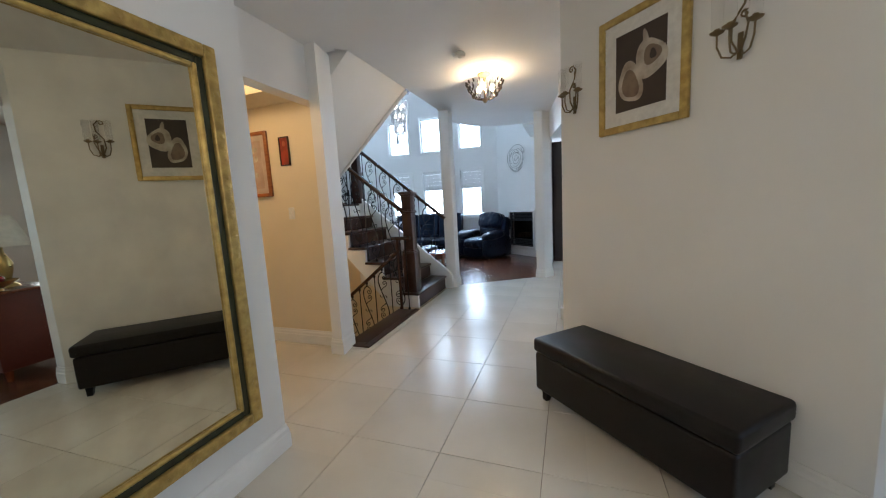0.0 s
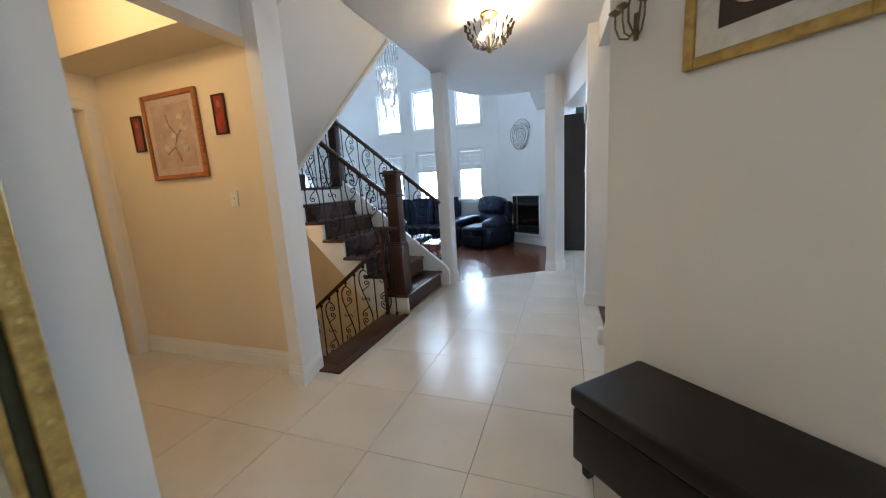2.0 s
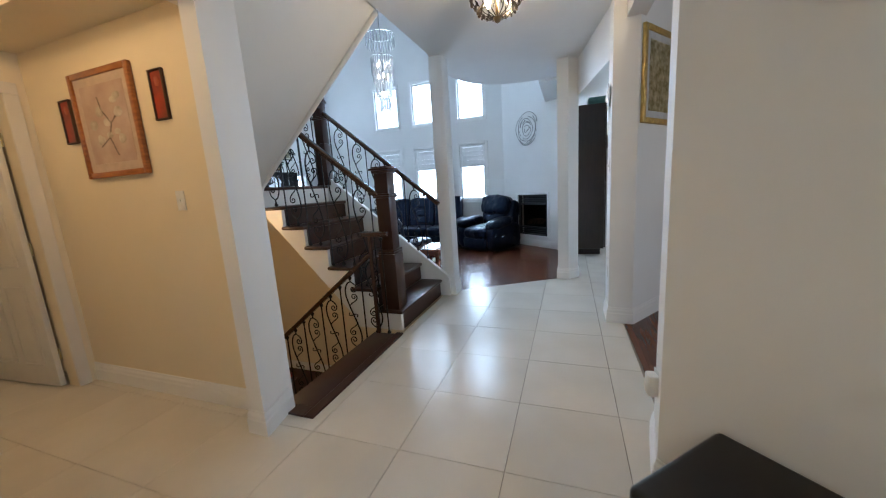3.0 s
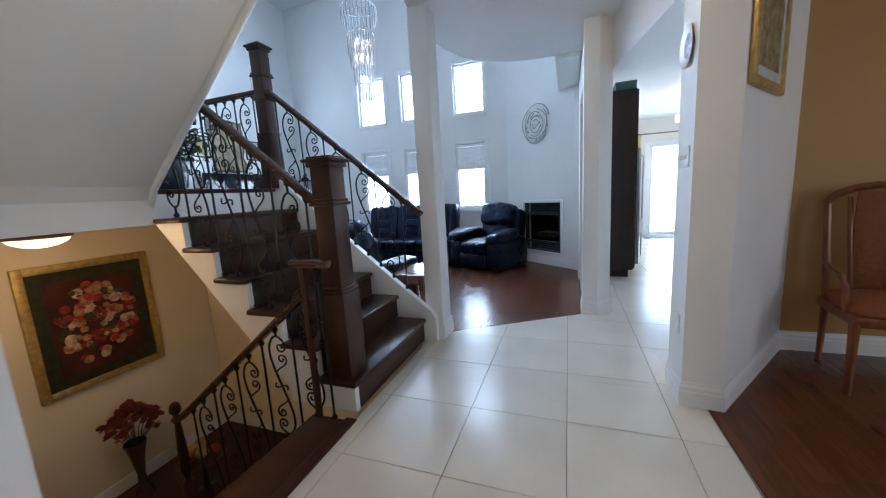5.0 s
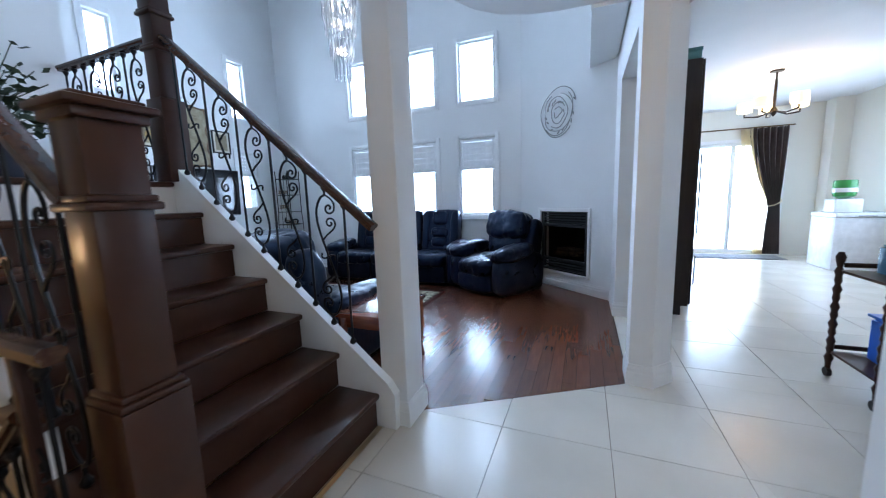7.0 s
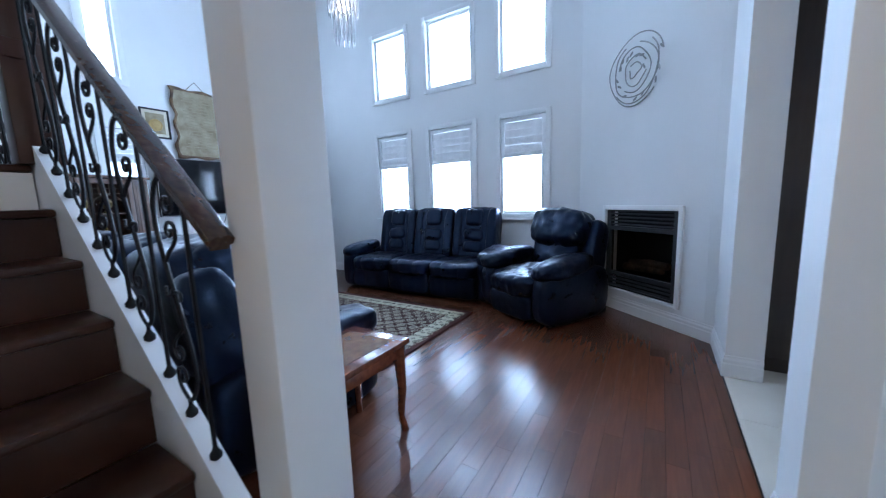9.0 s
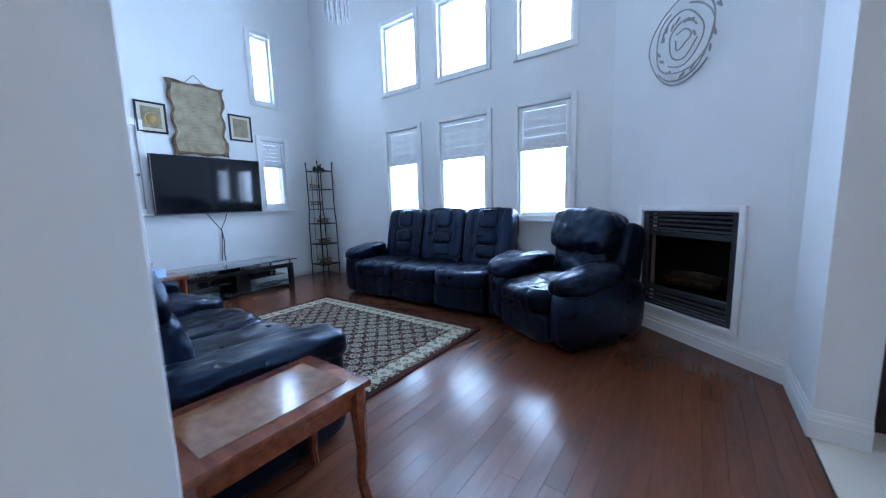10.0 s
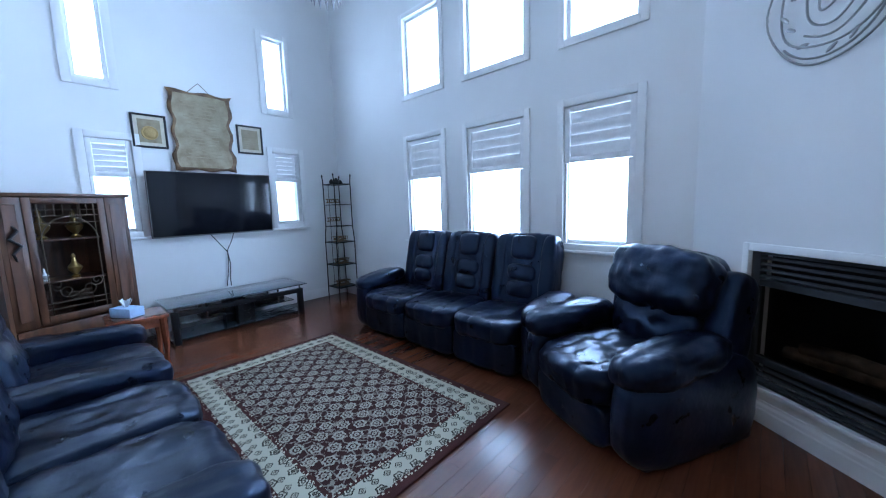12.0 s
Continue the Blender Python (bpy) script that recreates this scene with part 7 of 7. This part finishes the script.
sb.location = (1.98, 1.70, 0)
tl = thing("table_lamp", "table lamp with pale pleated shade on sideboard", "lamp")
bm = bmesh.new()
lathe(bm, [(0.08, 0), (0.07, 0.02), (0.025, 0.05), (0.05, 0.14), (0.06, 0.22), (0.02, 0.32), (0.012, 0.40)], 18)
part("base", bm, BRASS, tl)
bm = bmesh.new()
lathe(bm, [(0.20, 0.38), (0.11, 0.66), (0.105, 0.66), (0.195, 0.38)], 28)
part("shade", bm, material("pale_lamp_shade", (0.75, 0.74, 0.66), 0.8, scale=20), tl, "pale pleated shade")
tl.location = (2.28, 1.95, 0.811)
bw = thing("fruit_bowl", "bowl of dark red glass fruit on sideboard", "bowl")
bm = bmesh.new()
lathe(bm, [(0.06, 0), (0.05, 0.02), (0.15, 0.08), (0.16, 0.09), (0.14, 0.08), (0.02, 0.03)], 22)
part("bowl", bm, BRASS, bw)
for k in range(10):
    bm = bmesh.new()
    puff(bm, (0.085 * math.cos(k * 2.4) * (k % 3) / 2, 0.085 * math.sin(k * 2.4) * (k % 3) / 2, 0.10 + 0.035 * (k % 3 == 0)), (0.075, 0.075, 0.07), 2.0, 4, 0.0)
    part("fruit", bm, material("red_glass", (0.16, 0.01, 0.012), 0.15, scale=10) if k == 0 else bpy.data.materials["red_glass"], bw)
bw.location = (2.06, 1.78, 0.811)
# foyer ceiling light, unseen and assumed, behind the start of the walk
t = thing("foyer_ceiling_light", "plain round frosted glass foyer ceiling light", "ceiling light")
bm = bmesh.new()
lathe(bm, [(0.16, 0), (0.165, -0.02), (0.15, -0.03)], 24)
part("rim", bm, AGEDIRON, t)
bm = bmesh.new()
lathe(bm, [(0.15, -0.031), (0.13, -0.06), (0.07, -0.085), (0.004, -0.09)], 24)
g = part("bowl", bm, bpy.data.materials["lit_frosted_glass"], t, "lit frosted bowl")
g.visible_shadow = False
t.location = (0.1, -0.5, TOP - 0.001)

# ---- floor tiles ----
def clip(poly, region):
    """The part of a convex polygon inside a convex region (both anticlockwise)."""
    out = poly
    for (ax, ay), (bx, by) in zip(region, region[1:] + region[:1]):
        inside = lambda p: (bx - ax) * (p[1] - ay) - (by - ay) * (p[0] - ax) >= -1e-7
        res = []
        for p, q in zip(out, out[1:] + out[:1]):
            if inside(p):
                res.append(p)
            if inside(p) != inside(q):
                dp = (bx - ax) * (p[1] - ay) - (by - ay) * (p[0] - ax)
                dq = (bx - ax) * (q[1] - ay) - (by - ay) * (q[0] - ax)
                t = dp / (dp - dq)
                res.append((p[0] + t * (q[0] - p[0]), p[1] + t * (q[1] - p[1])))
        out = res
        if len(out) < 3:
            return []
    return out


def area(poly):
    return abs(sum(p[0] * q[1] - q[0] * p[1] for p, q in zip(poly, poly[1:] + poly[:1]))) / 2


def slab(poly, depth):
    bm = bmesh.new()
    prism(bm, poly, -depth, 0)
    top = [f for f in bm.faces if all(abs(v.co.z) < 1e-6 for v in f.verts)]
    bmesh.ops.bevel(bm, geom=[e for e in top[0].edges], offset=0.0006, segments=1, affect="EDGES")
    return bm


SIZE, GAP = 0.5368, 0.0032
REGIONS = [
    [(-1.50, 1.62), (0.40, 1.62), (0.40, 2.86), (0.39, 4.95), (-1.50, 4.95)],
    [(-1.20, -1.75), (1.50, -1.75), (1.50, 1.62), (-1.20, 1.62)],
    [(0.40, 1.62), (1.50, 1.62), (1.50, 1.85), (0.40, 2.86)],
    [(-1.50, 4.95), (0.39, 4.95), (0.04, 6.40), (-0.20, 6.27), (-1.36, 5.56), (-1.50, 5.45)],
    [(-3.6, 1.62), (-1.50, 1.62), (-1.50, 2.95), (-3.6, 2.95)],
    [(-1.76, 2.95), (-1.50, 2.95), (-1.50, 2.966), (-1.70, 2.966)],
    [(-5.9, 0.65), (-3.6, 0.65), (-3.6, 2.95), (-5.9, 2.95)],
    [(0.39, 4.95), (1.05, 5.95), (1.0, 6.40), (0.04, 6.40)],
    [(1.05, 5.95), (4.28, 5.95), (4.28, 6.40), (1.0, 6.40)],
    [(-0.19, 6.40), (4.28, 6.40), (4.28, 12.28), (-0.19, 12.28)],
]
floor_ob = bpy.data.objects["floor"]
shared = {}
for region in REGIONS:
    for i in range(-10, 11):
        for k in range(-8, 21):
            x, y = -0.88 + SIZE * i, 1.804 + SIZE * k
            h = SIZE / 2 - GAP / 2
            cx, cy = x + SIZE / 2, y + SIZE / 2
            cell = [(cx - h, cy - h), (cx + h, cy - h), (cx + h, cy + h), (cx - h, cy + h)]
            poly = clip(cell, region)
            if len(poly) < 3 or area(poly) < 0.0015:
                continue
            whole = area(poly) > 0.999 * (2 * h) ** 2
            if whole and "mesh" in shared:
                me = shared["mesh"]
            else:
                me = finish("tile", slab([(px - cx, py - cy) for px, py in poly], 0.011), TILE)
                if whole:
                    shared["mesh"] = me
            ob = new("tile", me)
            ob.location = (cx, cy, 0)
            ob.parent = floor_ob

# ---- floorboards ----
LIVING = [(-6.06, 5.42), (-1.588, 5.42), (-0.20, 6.275), (-0.20, 8.26), (-1.38, 9.27), (-6.06, 9.27)]
DINING = [(0.43, 3.06), (1.50, 1.98), (4.28, 1.98), (4.28, 5.75), (1.12, 5.75), (0.40, 4.80)]
FRONT = [(1.50, -1.75), (4.28, -1.75), (4.28, 1.98), (1.50, 1.98)]
rng = random.Random(5)
near, rest = [], []
for region, base_y in ((LIVING, 5.4), (DINING, 1.9), (FRONT, -1.8)):
    for i in range(120):
        x = -6.06 + 0.088 * i
        y = base_y - rng.uniform(0, 1.0)
        while y < 9.3:
            ln = rng.uniform(0.45, 1.25)
            poly = clip([(x, y), (x + 0.0874, y), (x + 0.0874, y + ln - 0.0006), (x, y + ln - 0.0006)], region)
            y += ln
            if len(poly) >= 3 and area(poly) > 0.002:
                mid = (sum(p[0] for p in poly) / len(poly), sum(p[1] for p in poly) / len(poly))
                (near if region is LIVING and mid[0] > -2.75 and mid[1] < 8.6 else rest).append((poly, mid))
board_floor = bpy.data.objects["floor_living"]
for poly, mid in near[:300]:
    ob = new("plank", finish("plank", slab([(px - mid[0], py - mid[1]) for px, py in poly], 0.010), PLANK))
    ob.location = (*mid, 0)
    ob.parent = board_floor
rest += near[300:]
bm = bmesh.new()
for poly, mid in rest:
    prism(bm, poly, -0.010, 0)
far_boards = part("planks", bm, PLANK_REST, board_floor, smooth=False)
tagged(far_boards, kind="stuff")
